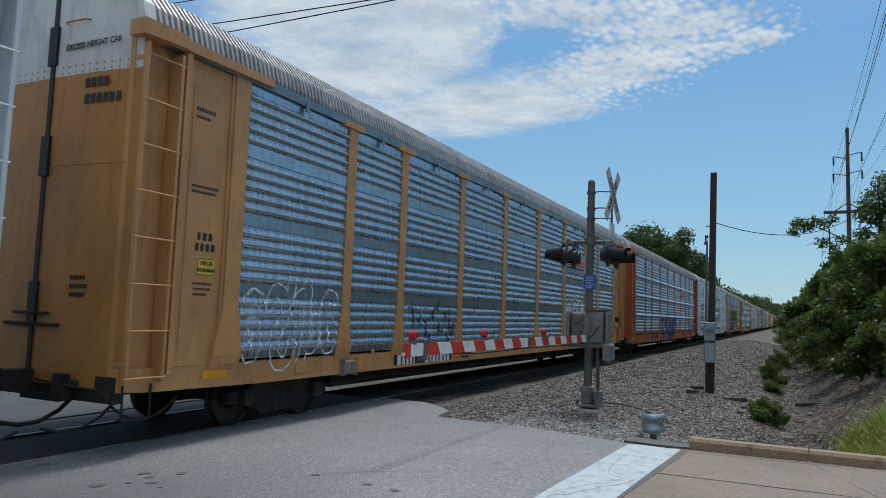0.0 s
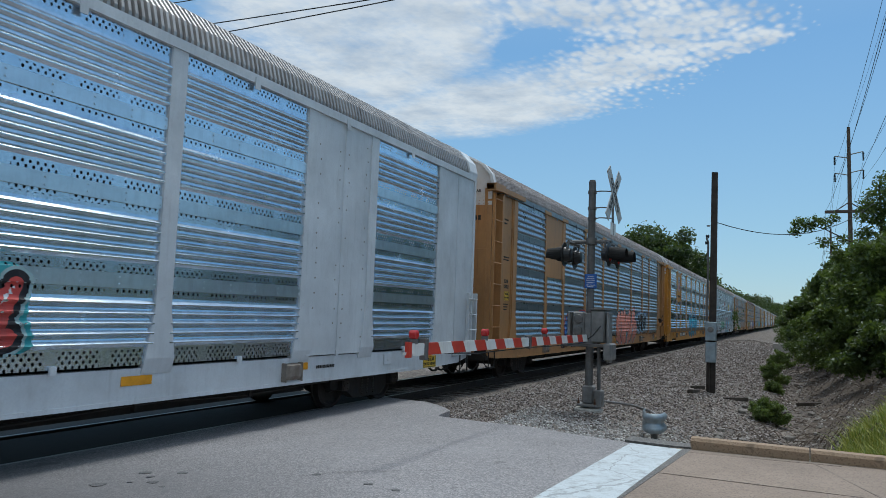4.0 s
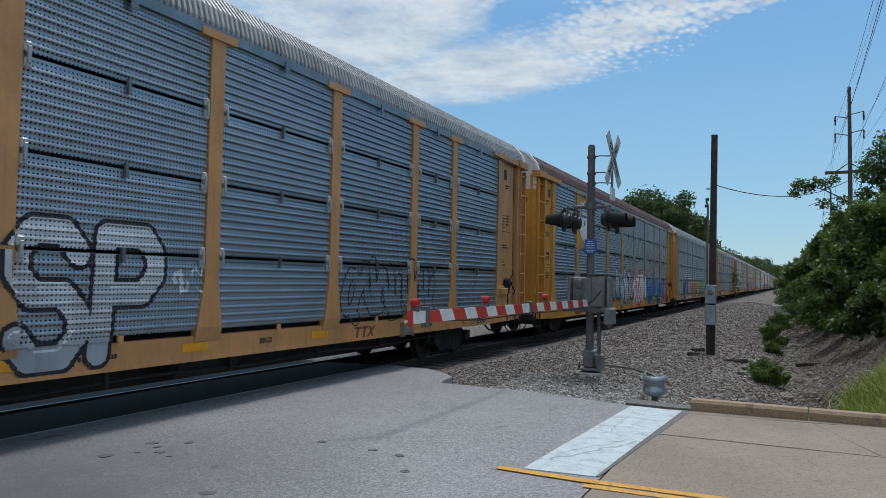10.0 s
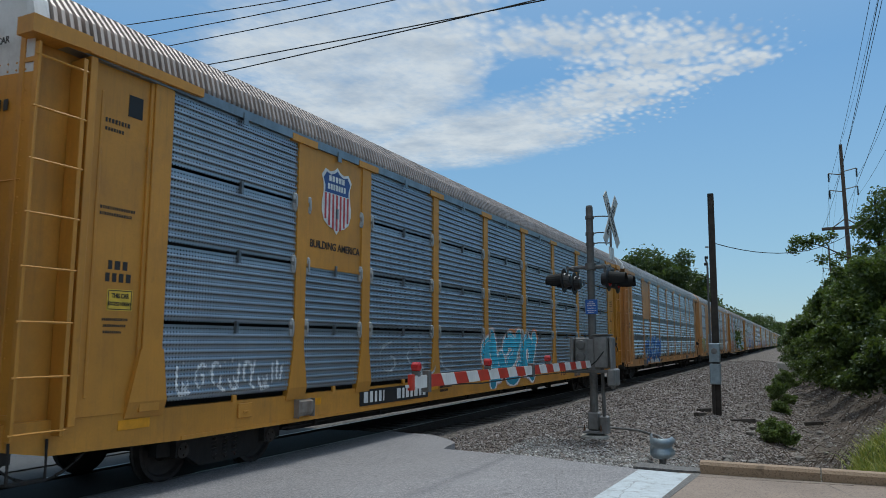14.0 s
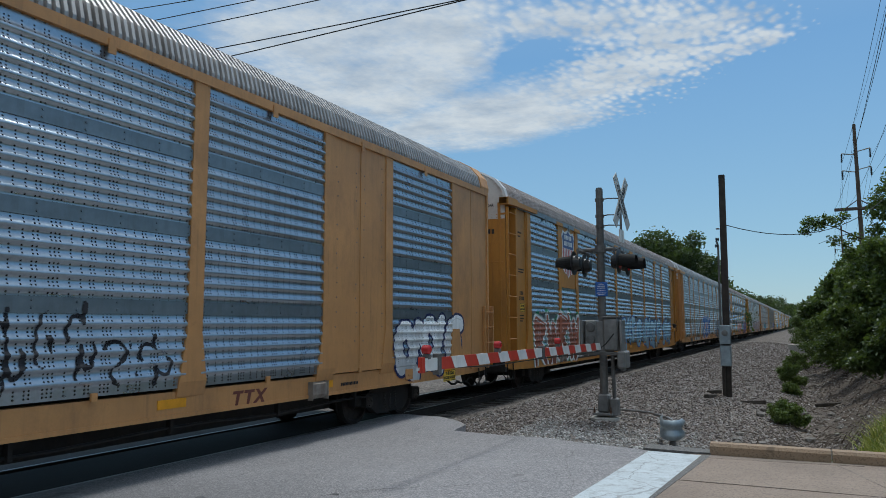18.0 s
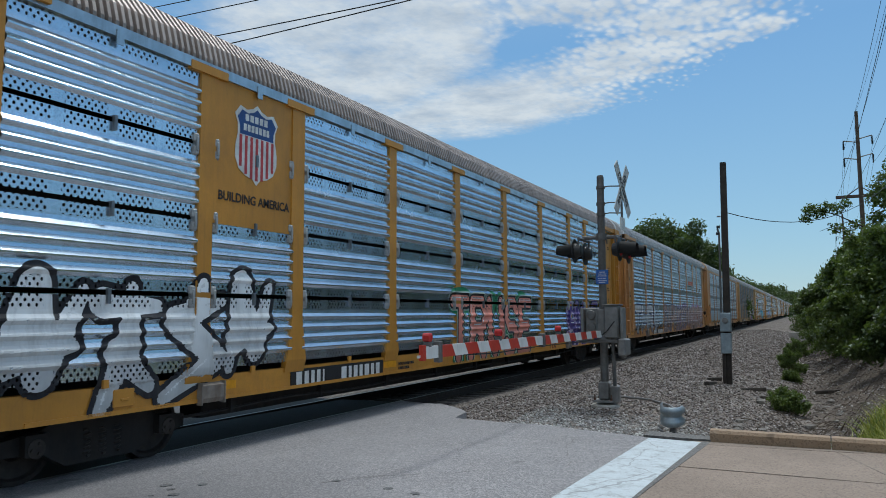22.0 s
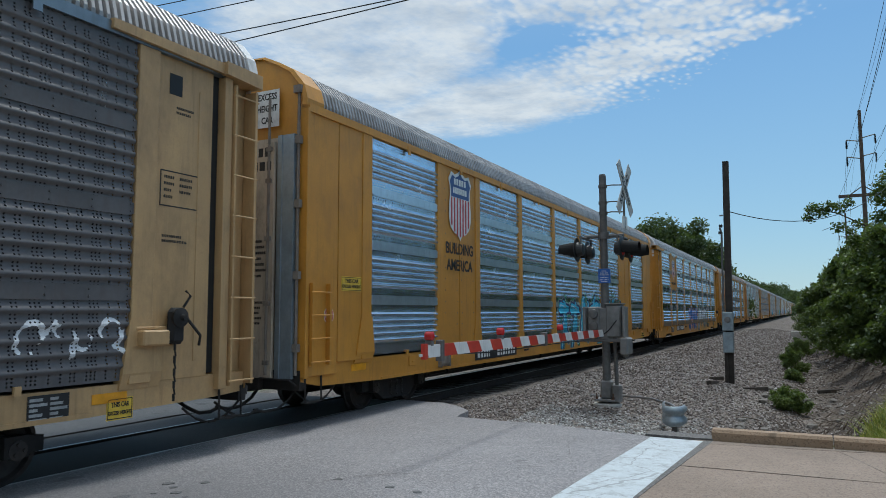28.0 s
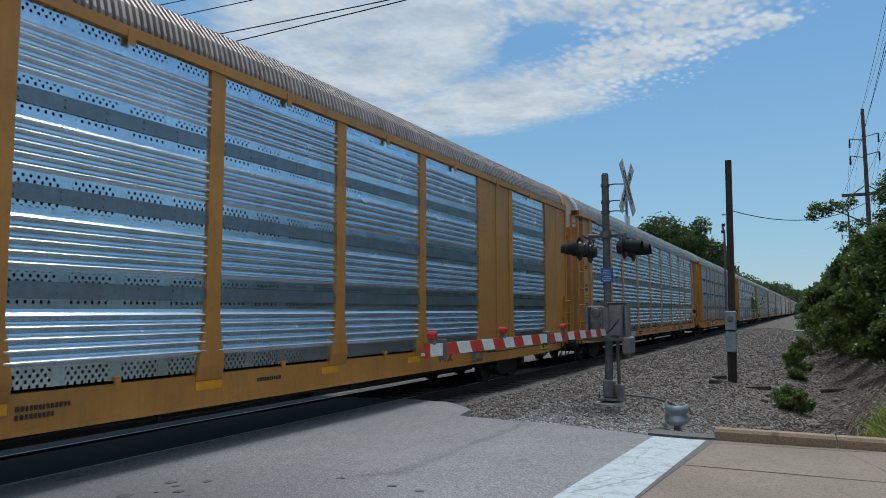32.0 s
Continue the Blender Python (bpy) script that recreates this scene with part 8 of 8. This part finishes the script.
def make_post():
    """Old squared timber post with meter boxes and a service wire."""
    p = thing("utility_post", "dark weathered timber post with two grey meter boxes", "utility post", pose(-2.18, 23.0, -0.58, 0, 0.6, 0))
    s = Shape()
    s.add([(-0.10, -0.10, -0.3), (0.10, -0.10, -0.3), (0.10, 0.10, -0.3), (-0.10, 0.10, -0.3), (-0.085, -0.085, 6.72), (0.085, -0.085, 6.72), (0.085, 0.085, 6.72), (-0.085, 0.085, 6.72)],
          [(0, 3, 2, 1), (4, 5, 6, 7), (0, 1, 5, 4), (1, 2, 6, 5), (2, 3, 7, 6), (3, 0, 4, 7)])
    part("shaft", s.mesh("shaft", "post_wood"), p)
    part("conduit", Shape().tube([(-0.15, -0.1, 1.2), (-0.15, -0.1, 4.55), (-0.2, -0.1, 4.7)], 0.03, 8).mesh("conduit", "galv"), p)
    part("conduit", Shape().tube([(-0.1, -0.15, -0.2), (-0.1, -0.15, 1.0)], 0.05, 8).mesh("conduit", "post_wood"), p)
    mb = part("meter_box", Shape().box(-0.18, 0.13, -0.30, -0.105, 1.62, 2.18, c=0.02).mesh("meter_box", "galv_blue"), p, "grey meter box with round glass meter")
    part("meter", Shape().lathe([(-0.10, 0.03), (-0.09, 0.08), (0.0, 0.09)], (-0.03, -0.30, 1.95), "y", 16).mesh("meter", "galv_light"), mb)
    part("switch_box", Shape().box(-0.17, 0.13, -0.29, -0.105, 0.98, 1.58, c=0.02).mesh("switch_box", "galv_blue"), p, "bluish grey switch box")
    ins = kept("spool", lambda: Shape().lathe([(0, 0.03), (0.02, 0.06), (0.05, 0.03), (0.08, 0.06), (0.10, 0.03)], (0, 0, 0), "x", 10).mesh("insulator", "black"))
    part("insulator", ins, p, at=(-0.22, -0.1, 4.75))
    part("insulator", ins, p, at=(-0.24, -0.1, 4.55))
    part("bracket", Shape().box(-0.2, -0.1, -0.12, -0.06, 5.05, 5.09).mesh("bracket", "steel"), p)
    w = thing("service_wire", "slack black service wire from the post into the trees", "wire", (0, 0, 0))
    pts = []
    a, b = Vector((-2.1, 23.0, 4.62)), Vector((3.4, 38.0, 7.3))
    for i in range(17):
        t = i / 16
        q = a.lerp(b, t)
        q.z -= 1.35 * 4 * t * (1 - t) * 0.62
        pts.append(q)
    part("cable", Shape().tube(pts, 0.014, 5).mesh("cable", "wire"), w)


make_post()

# odds and ends on the gravel
M["rock"] = asphalt_mat("broken_rock", (0.20, 0.18, 0.16), 0.3, (0.3, 0.28, 0.26))
rng = random.Random(8)
for x, y, l, turn in ((-2.55, 21.9, 1.1, 85), (-2.6, 23.3, 0.7, 70), (-1.55, 22.6, 0.8, 20), (-1.2, 14.2, 0.6, 40), (-0.75, 14.4, 0.8, -20), (0.1, 14.6, 0.5, 60), (-0.6, 15.6, 0.5, 100), (0.5, 26, 0.9, 30), (-4.5, 13.2, 0.0, 0)):
    if not l:
        continue
    z = level(x, y)
    t = tagged(new("timber_scrap", Shape().box(-l / 2, l / 2, -0.07, 0.07, -0.02, 0.09, c=0.015).mesh("timber_scrap", "timber")), "broken dark piece of old sleeper on the gravel", "timber", "timber scraps")
    t.matrix_world = pose(x, y, z, rng.uniform(-6, 6), rng.uniform(-5, 5), turn)
for i in range(26):
    x, y = rng.uniform(-1.4, 0.7), rng.uniform(12.6, 24)
    r = rng.uniform(0.06, 0.16)
    s = Shape()
    bm = bmesh.new()
    bmesh.ops.create_icosphere(bm, subdivisions=1, radius=r)
    for w in bm.verts:
        w.co *= 0.75 + 0.5 * rng.random()
        w.co.z *= 0.65
    bm.verts.index_update()
    s.add([w.co[:] for w in bm.verts], [[w.index for w in f.verts] for f in bm.faces])
    bm.free()
    t = tagged(new("rock", s.mesh("rock", "rock")), "rough broken rock lying in the ditch", "rock", "rocks in the ditch")
    t.matrix_world = pose(x, y, level(x, y) + r * 0.25, 0, 0, rng.uniform(0, 360))
tagged(new("ditch_water", Shape().add([(-0.55 + 0.5 * math.cos(a) * (1 + 0.2 * math.sin(3 * a)), 13.6 + 0.95 * math.sin(a), -0.79) for a in np.linspace(0, 6.1, 18)], [tuple(range(18))]).mesh("ditch_water", "water")),
       "small pool of still water in the ditch", "water", kind="structure")
tagged(new("culvert_headwall", Shape().box(-1.6, 0.6, 70.0, 70.5, -1.4, -0.15, c=0.03).mesh("culvert_headwall", "pad")), "low concrete culvert headwall beside the track", "headwall", kind="structure")

# ---- power line ----


def make_pole(x, y, h, z0):
    p = thing("power_pole", "tall brown wooden power pole with cross arms and insulators", "power pole", (x, y, z0), "power poles along the railway")
    part("shaft", Shape().tube([(0, 0, -0.5), (0.05, 0, h * 0.5), (0, 0, h)], 0.24, 12, r1=0.14).mesh("shaft", "pole_wood"), p)
    arm_z = h - 8.0
    part("cross_arm", Shape().box(-2.0, 2.0, -0.22, -0.1, arm_z, arm_z + 0.24).mesh("cross_arm", "pole_wood"), p)
    part("cross_arm", Shape().box(-2.0, 2.0, 0.1, 0.22, arm_z, arm_z + 0.24).mesh("cross_arm", "pole_wood"), p)
    for sx in (-1, 1):
        part("brace", Shape().tube([(0, 0, arm_z + 1.0), (sx * 1.1, 0, arm_z + 0.2)], 0.05, 6).mesh("brace", "pole_wood"), p)
    ins = kept("stack", lambda: Shape().lathe([(0, 0.04)] + [(0.1 * i + d, r) for i in range(8) for d, r in ((0.02, 0.05), (0.05, 0.12), (0.08, 0.05))] + [(0.85, 0.03)], (0, 0, 0), "z", 8).mesh("insulator", "black"))
    for sx, z in ((-1, h - 3.0), (1, h - 2.7), (-1, h - 4.6), (1, h - 4.4)):
        part("standoff", Shape().tube([(0, 0, z + 0.1), (sx * 1.15, 0, z + 0.35)], 0.05, 6).mesh("standoff", "steel"), p)
        part("insulator", ins, p, at=(sx * 1.15, 0, z - 0.5))
    return p


POLES = [(4.75, 75.0, 20.0, 0.0), (6.6, 154.0, 20.0, 0.0), (8.4, 232.0, 20.0, 0.0), (4.2, -6.0, 20.0, 0.0)]
for q in POLES:
    make_pole(*q)
wires = thing("power_lines", "thin black power lines between the poles", "power lines", (0, 0, 0))
for (x0, y0, h, _), (x1, y1, _, _) in ((POLES[3], POLES[0]), (POLES[0], POLES[1]), (POLES[1], POLES[2])):
    for dx, dz, r in ((-1.15, -3.5, 0.011), (1.15, -3.2, 0.011), (-1.15, -5.1, 0.011), (1.15, -4.9, 0.011), (0, 0, 0.008), (-1.9, -7.7, 0.011), (-0.9, -7.7, 0.011), (0.9, -7.7, 0.011), (1.9, -7.7, 0.011), (0.3, -10.5, 0.018)):
        pts = [(x0 + (x1 - x0) * t + dx, y0 + (y1 - y0) * t, h + dz - 1.8 * 4 * t * (1 - t)) for t in np.linspace(0, 1, 15)]
        part("wire", Shape().tube(pts, r, 4).mesh("wire", "wire"), wires)
over = thing("overhead_wires", "thin dark wires crossing high above the track along the road", "wires", (0, 0, 0))
for x0, z0, x1, z1, r in ((-16.5, 10.44, -7.0, 10.2, 0.018), (-15.8, 10.08, -6.6, 10.2, 0.018), (-20.5, 12.57, -13.5, 11.96, 0.016), (-19.35, 11.96, -11.85, 11.6, 0.016), (-18.2, 11.4, -9.7, 11.13, 0.016)):
    tilt = (z1 - z0) / (x1 - x0)
    pts = [(x, 16.5, z0 + tilt * (x - x0) + 0.0009 * (x - x0) * (x - x1)) for x in np.linspace(-60, 30, 25)]
    part("wire", Shape().tube(pts, r, 5).mesh("wire", "wire"), over)

# ---- trees, shrubs and grass ----
def leaf_cloud(seed, blobs, count, size, mat, flat=0.75):
    """Many small folded leaves scattered through lobes, thicker towards their skin. blobs: x, y, z, radius."""
    rng = np.random.default_rng(seed)
    w = np.array([b[3] ** 2 for b in blobs])
    which = rng.choice(len(blobs), count, p=w / w.sum())
    B = np.array(blobs)[which]
    d = rng.normal(size=(count, 3))
    d /= np.linalg.norm(d, axis=1)[:, None]
    rad = B[:, 3] * (0.35 + 0.65 * rng.random(count) ** 0.45) * (0.8 + 0.45 * rng.random(count) ** 3)
    # clumps: pull the leaves towards a few twig ends on each lobe
    tw = rng.normal(size=(count // 9 + 1, 3))
    tw /= np.linalg.norm(tw, axis=1)[:, None]
    d = d * 0.22 + tw[rng.integers(0, len(tw), count)]
    d /= np.linalg.norm(d, axis=1)[:, None]
    c = B[:, :3] + d * rad[:, None] * np.array([1, 1, flat]) + rng.normal(size=(count, 3)) * size * 0.9
    n = rng.normal(size=(count, 3)) + np.array([0, 0, 0.5])
    n /= np.linalg.norm(n, axis=1)[:, None]
    t = np.cross(n, rng.normal(size=(count, 3)))
    t /= np.linalg.norm(t, axis=1)[:, None]
    b = np.cross(n, t)
    s = (size * (0.6 + 0.8 * rng.random(count)))[:, None]
    v = np.stack([c - t * s, c + b * s * 0.5 + n * s * 0.15, c + t * s, c - b * s * 0.5 + n * s * 0.15], 1).reshape(-1, 3)
    f = (np.arange(count) * 4)[:, None] + np.array([0, 1, 2, 3])
    me = bpy.data.meshes.new("crown")
    me.from_pydata(v.tolist(), [], f.tolist())
    me.materials.append(M[mat])
    return me


def make_tree(x, y, h, w, seed, mat, leaf, count, label, low=0.25, category="tree", group=""):
    z0 = level(x, y)
    t = thing("tree" if category == "tree" else "shrub", label, category, (x, y, z0), group)
    rng = random.Random(seed)
    blobs = []
    n = 16 if h > 15 else 9 if h > 3 else 8
    trunk = Shape()
    trunk.tube([(0, 0, -0.3), (rng.uniform(-0.1, 0.1) * w * 0.3, 0, h * 0.3), (rng.uniform(-0.1, 0.1) * w, rng.uniform(-0.1, 0.1) * w, h * 0.72)], max(0.03, h * 0.018), 8, r1=max(0.012, h * 0.006))
    for i in range(n):
        a = i * 2.4 + rng.uniform(-0.5, 0.5)
        f = (i + 0.5) / n
        r = w * 0.5 * (1.0 - 0.75 * max(0, f - 0.35)) * rng.uniform(0.35, 0.72)
        c = (r * math.cos(a), r * math.sin(a), h * (low + (0.86 - low) * f))
        rad = w * rng.uniform(0.20, 0.30) * (1.15 - 0.45 * f) * (1 if h > 3 else 0.85)
        blobs.append((*c, rad))
        trunk.tube([(0, 0, c[2] * 0.55), (c[0] * 0.6, c[1] * 0.6, c[2] * 0.85), c], max(0.012, h * 0.006), 5, r1=0.008)
        for j in range(2):
            b = a + rng.uniform(-1, 1)
            blobs.append((c[0] + rad * math.cos(b), c[1] + rad * math.sin(b), c[2] + rad * rng.uniform(-0.5, 0.8), rad * rng.uniform(0.35, 0.6)))
    part("trunk", trunk.mesh("trunk", "bark"), t)
    part("crown", leaf_cloud(seed, blobs, count, leaf, mat), t)
    return t


# dense trees along the right-of-way, beyond the ditch
ROWS_R = [(4.6, 21, 4.2, 4.6), (6.5, 25, 6.0, 5.5), (3.4, 29, 4.8, 4.2), (5.5, 34, 7.6, 6.0), (3.0, 38, 5.2, 4.6), (5.0, 45, 7.4, 6.0), (2.5, 49, 5.0, 4.6), (4.2, 58, 6.6, 5.6),
          (2.2, 64, 5.2, 5.0), (4.4, 74, 7.0, 6.0), (1.8, 84, 5.4, 5.2), (4.5, 98, 8.0, 7.0), (1.6, 112, 6.5, 6.0), (4.0, 135, 8.5, 8.0), (2.0, 165, 8.0, 8.0), (4.5, 210, 9.0, 10.0), (9, 40, 9, 7), (9, 58, 9.5, 8), (9.5, 80, 10, 9)]
for i, (x, y, h, w) in enumerate(ROWS_R):
    near = y < 60
    make_tree(x, y, h, w, 20 + i, "leaf" if i % 3 else "leaf_dark", 0.085 if y < 40 else 0.13 + (0.08 if y > 90 else 0), (46000 if y < 30 else 36000) if near else 16000, "dense dark green deciduous tree on the embankment", 0.08, "tree", "trees beside the ditch")
# low growth along the bank
for i, (x, y, h, w) in enumerate(((3.0, 20.0, 1.7, 2.2), (2.3, 24.5, 1.6, 2.2), (1.9, 29, 2.0, 2.4), (1.6, 34, 2.4, 2.6), (1.3, 41, 2.6, 3.0), (1.1, 49, 2.8, 3.2), (0.9, 60, 3.0, 3.4), (0.6, 74, 3.2, 3.6), (0.4, 95, 3.4, 4.0), (3.6, 16.5, 1.1, 1.8), (5.0, 17.5, 2.2, 2.6))):
    make_tree(x, y, h, w, 60 + i, "leaf_dark" if i % 2 else "leaf", 0.07, 9000, "leafy shrub growing on the bank", 0.05, "shrub", "shrubs on the bank")
for x, y, h, w, sd in ((-0.62, 20.0, 0.62, 0.95, 81), (-0.75, 32.5, 1.0, 1.05, 82), (-0.6, 28.5, 0.45, 0.6, 83), (-0.6, 46, 1.0, 1.2, 84)):
    make_tree(x, y, h, w, sd, "bush_leaf", 0.032, 7000, "small green bush growing out of the gravel", 0.15, "bush", "bushes in the gravel")


def make_branch():
    """A thin limb that reaches over the ditch, with separate tufts of leaves."""
    b = thing("tree", "slender tree with a limb reaching over the ditch", "tree", (3.6, 40, 0.5), "trees beside the ditch")
    s = Shape()
    s.tube([(0, 0, -0.3), (0.1, 0, 3), (0.3, 0.2, 6.2), (0.2, 0, 8.0)], 0.12, 8, r1=0.04)
    limb = [(0.3, 0.1, 5.0), (-1.0, 0, 5.2), (-2.2, 0, 5.9), (-3.2, 0, 6.2)]
    s.tube(limb, 0.05, 6, r1=0.015)
    s.tube([(-1.6, 0, 5.5), (-2.4, 0.2, 5.3), (-2.9, 0.1, 5.1)], 0.02, 5, r1=0.01)
    part("trunk", s.mesh("trunk", "bark"), b)
    blobs = [(-3.3, 0, 6.2, 0.36), (-2.9, 0.1, 6.05, 0.42), (-2.55, 0, 6.3, 0.30), (-3.5, 0, 5.75, 0.28), (-2.1, 0, 6.15, 0.34), (-1.7, 0.1, 6.4, 0.3), (-2.2, 0, 5.2, 0.30), (-1.7, 0, 5.0, 0.26), (-1.35, 0, 5.35, 0.28),
             (0.2, 0, 7.2, 0.9), (0.7, 0.2, 6.3, 1.0), (-0.2, 0, 6.6, 0.7), (1.2, 0, 7.4, 0.9), (0.6, 0.2, 8.1, 0.7), (-0.4, 0, 5.6, 0.5)]
    part("crown", leaf_cloud(301, blobs, 6000, 0.08, "leaf"), b)


make_branch()
# trees behind the train
for i, (x, y, h, w) in enumerate(((-16.8, 100, 15.8, 14.0), (-14.5, 118, 12.5, 10), (-20, 130, 13, 11), (-16, 150, 11, 9), (-15, 185, 11.0, 11), (-16, 225, 11, 12), (-15, 270, 11.5, 13), (-15, 330, 13, 16), (-14, 400, 13, 18), (-12, 480, 14, 22), (-6, 600, 15, 30), (4, 620, 15, 30), (-20, 620, 15, 30))):
    make_tree(x, y, h, w, 120 + i, "leaf_far", 0.15 + y * 0.0009, 40000 if y < 110 else 24000 if y < 160 else 9000, "broad dark green tree behind the railway", 0.2, "tree", "trees behind the railway")


def make_grass():
    rng = np.random.default_rng(9)
    n = 46000
    x, y = 0.2 + rng.random(n) * 5.6, 10.15 + rng.random(n) ** 1.3 * 8.5
    keep = (x > 0.25 + 0.26 * (y - 10.1) - 0.35 * rng.random(n)) & (rng.random(n) < 0.9)
    x, y = x[keep], y[keep]
    n = len(x)
    z = np.array([ground_z(a, b) for a, b in zip(x, y)])
    h = 0.12 + 0.22 * rng.random(n) ** 1.5
    a = rng.random(n) * 6.28
    bx, by = np.cos(a) * 0.007, np.sin(a) * 0.007
    lx, ly = rng.normal(size=n) * h * 0.6, rng.normal(size=n) * h * 0.6
    mx, my, mz = x + lx * 0.35, y + ly * 0.35, z + h * 0.62
    v = np.stack([np.stack(q, 1) for q in ((x - bx, y - by, z - 0.05), (x + bx, y + by, z - 0.05), (mx + bx * 0.8, my + by * 0.8, mz), (x + lx, y + ly, z + h), (mx - bx * 0.8, my - by * 0.8, mz))], 1).reshape(-1, 3)
    k = (np.arange(n) * 5)[:, None]
    f = np.concatenate([k + np.array([0, 1, 2, 4]), k + np.array([4, 2, 3, 3])]).tolist()
    f = [q if q[2] != q[3] else q[:3] for q in f]
    me = bpy.data.meshes.new("grass")
    me.from_pydata(v.tolist(), [], f)
    me.materials.append(M["grass"])
    tagged(new("grass", me), "long yellow-green grass behind the kerb", "grass", kind="stuff")


make_grass()



def make_litter():
    """Twigs, roots, clods and dead leaves on the bare bank and along the ditch."""
    rng = random.Random(12)
    s = Shape()
    for i in range(1000):
        y = 11 + rng.random() ** 1.5 * 38
        x = rng.uniform(-0.9, 2.4) - max(0, (19 - y) / 7) * 0.6
        z = ground_z(x, y) + 0.015
        a = rng.uniform(0, 6.28)
        l = rng.uniform(0.08, 0.5)
        dx, dy = math.cos(a) * l, math.sin(a) * l
        s.tube([(x, y, z), (x + dx * 0.5, y + dy * 0.5, z + 0.04 + rng.uniform(-0.03, 0.05)), (x + dx, y + dy, ground_z(x + dx, y + dy) + 0.015)], rng.uniform(0.004, 0.011), 4)
    tagged(new("twigs", s.mesh("twigs", "twig")), "dry grey twigs and roots littering the bank", "twigs", kind="stuff")


M["twig"] = plain("dry_twig", (0.13, 0.10, 0.075), 0.9, 0, 0.5, 3.0)
make_litter()

def roll(wheel, y):
    """Turn a wheelset with its way along the rail while it is near the crossing."""
    seat = wheel.location.copy()
    near = [t for t in np.arange(0, 32.0, 0.03) if -14 < travel(t) + y < 46]
    rows = [(float(t), Matrix.Translation(seat) @ Matrix.Rotation(-travel(t) / 0.415 % 6.2831853, 4, "X")) for t in near]
    if rows:
        start = [(0.0, rows[0][1])] if rows[0][0] > 0.01 else []
        walk(wheel, start + rows + [(32.0, rows[-1][1])])


def motions():
    times = [0, 4, 8, 12, 16, 20, 24, 28, 32]
    for k, car in CARS:
        walk(car, [(t, Matrix.Translation((TRACK_X, travel(t) + place(k), RAIL))) for t in times])
        if k > 23:
            continue                                  # the farthest wagons stay a few hundred metres off
        for truck in car.children:
            if truck.name.split(".")[0] == "bogie":
                for wheel in truck.children:
                    if wheel.name.split(".")[0] == "wheelset":
                        roll(wheel, truck.location.y + wheel.location.y + place(k))


motions()
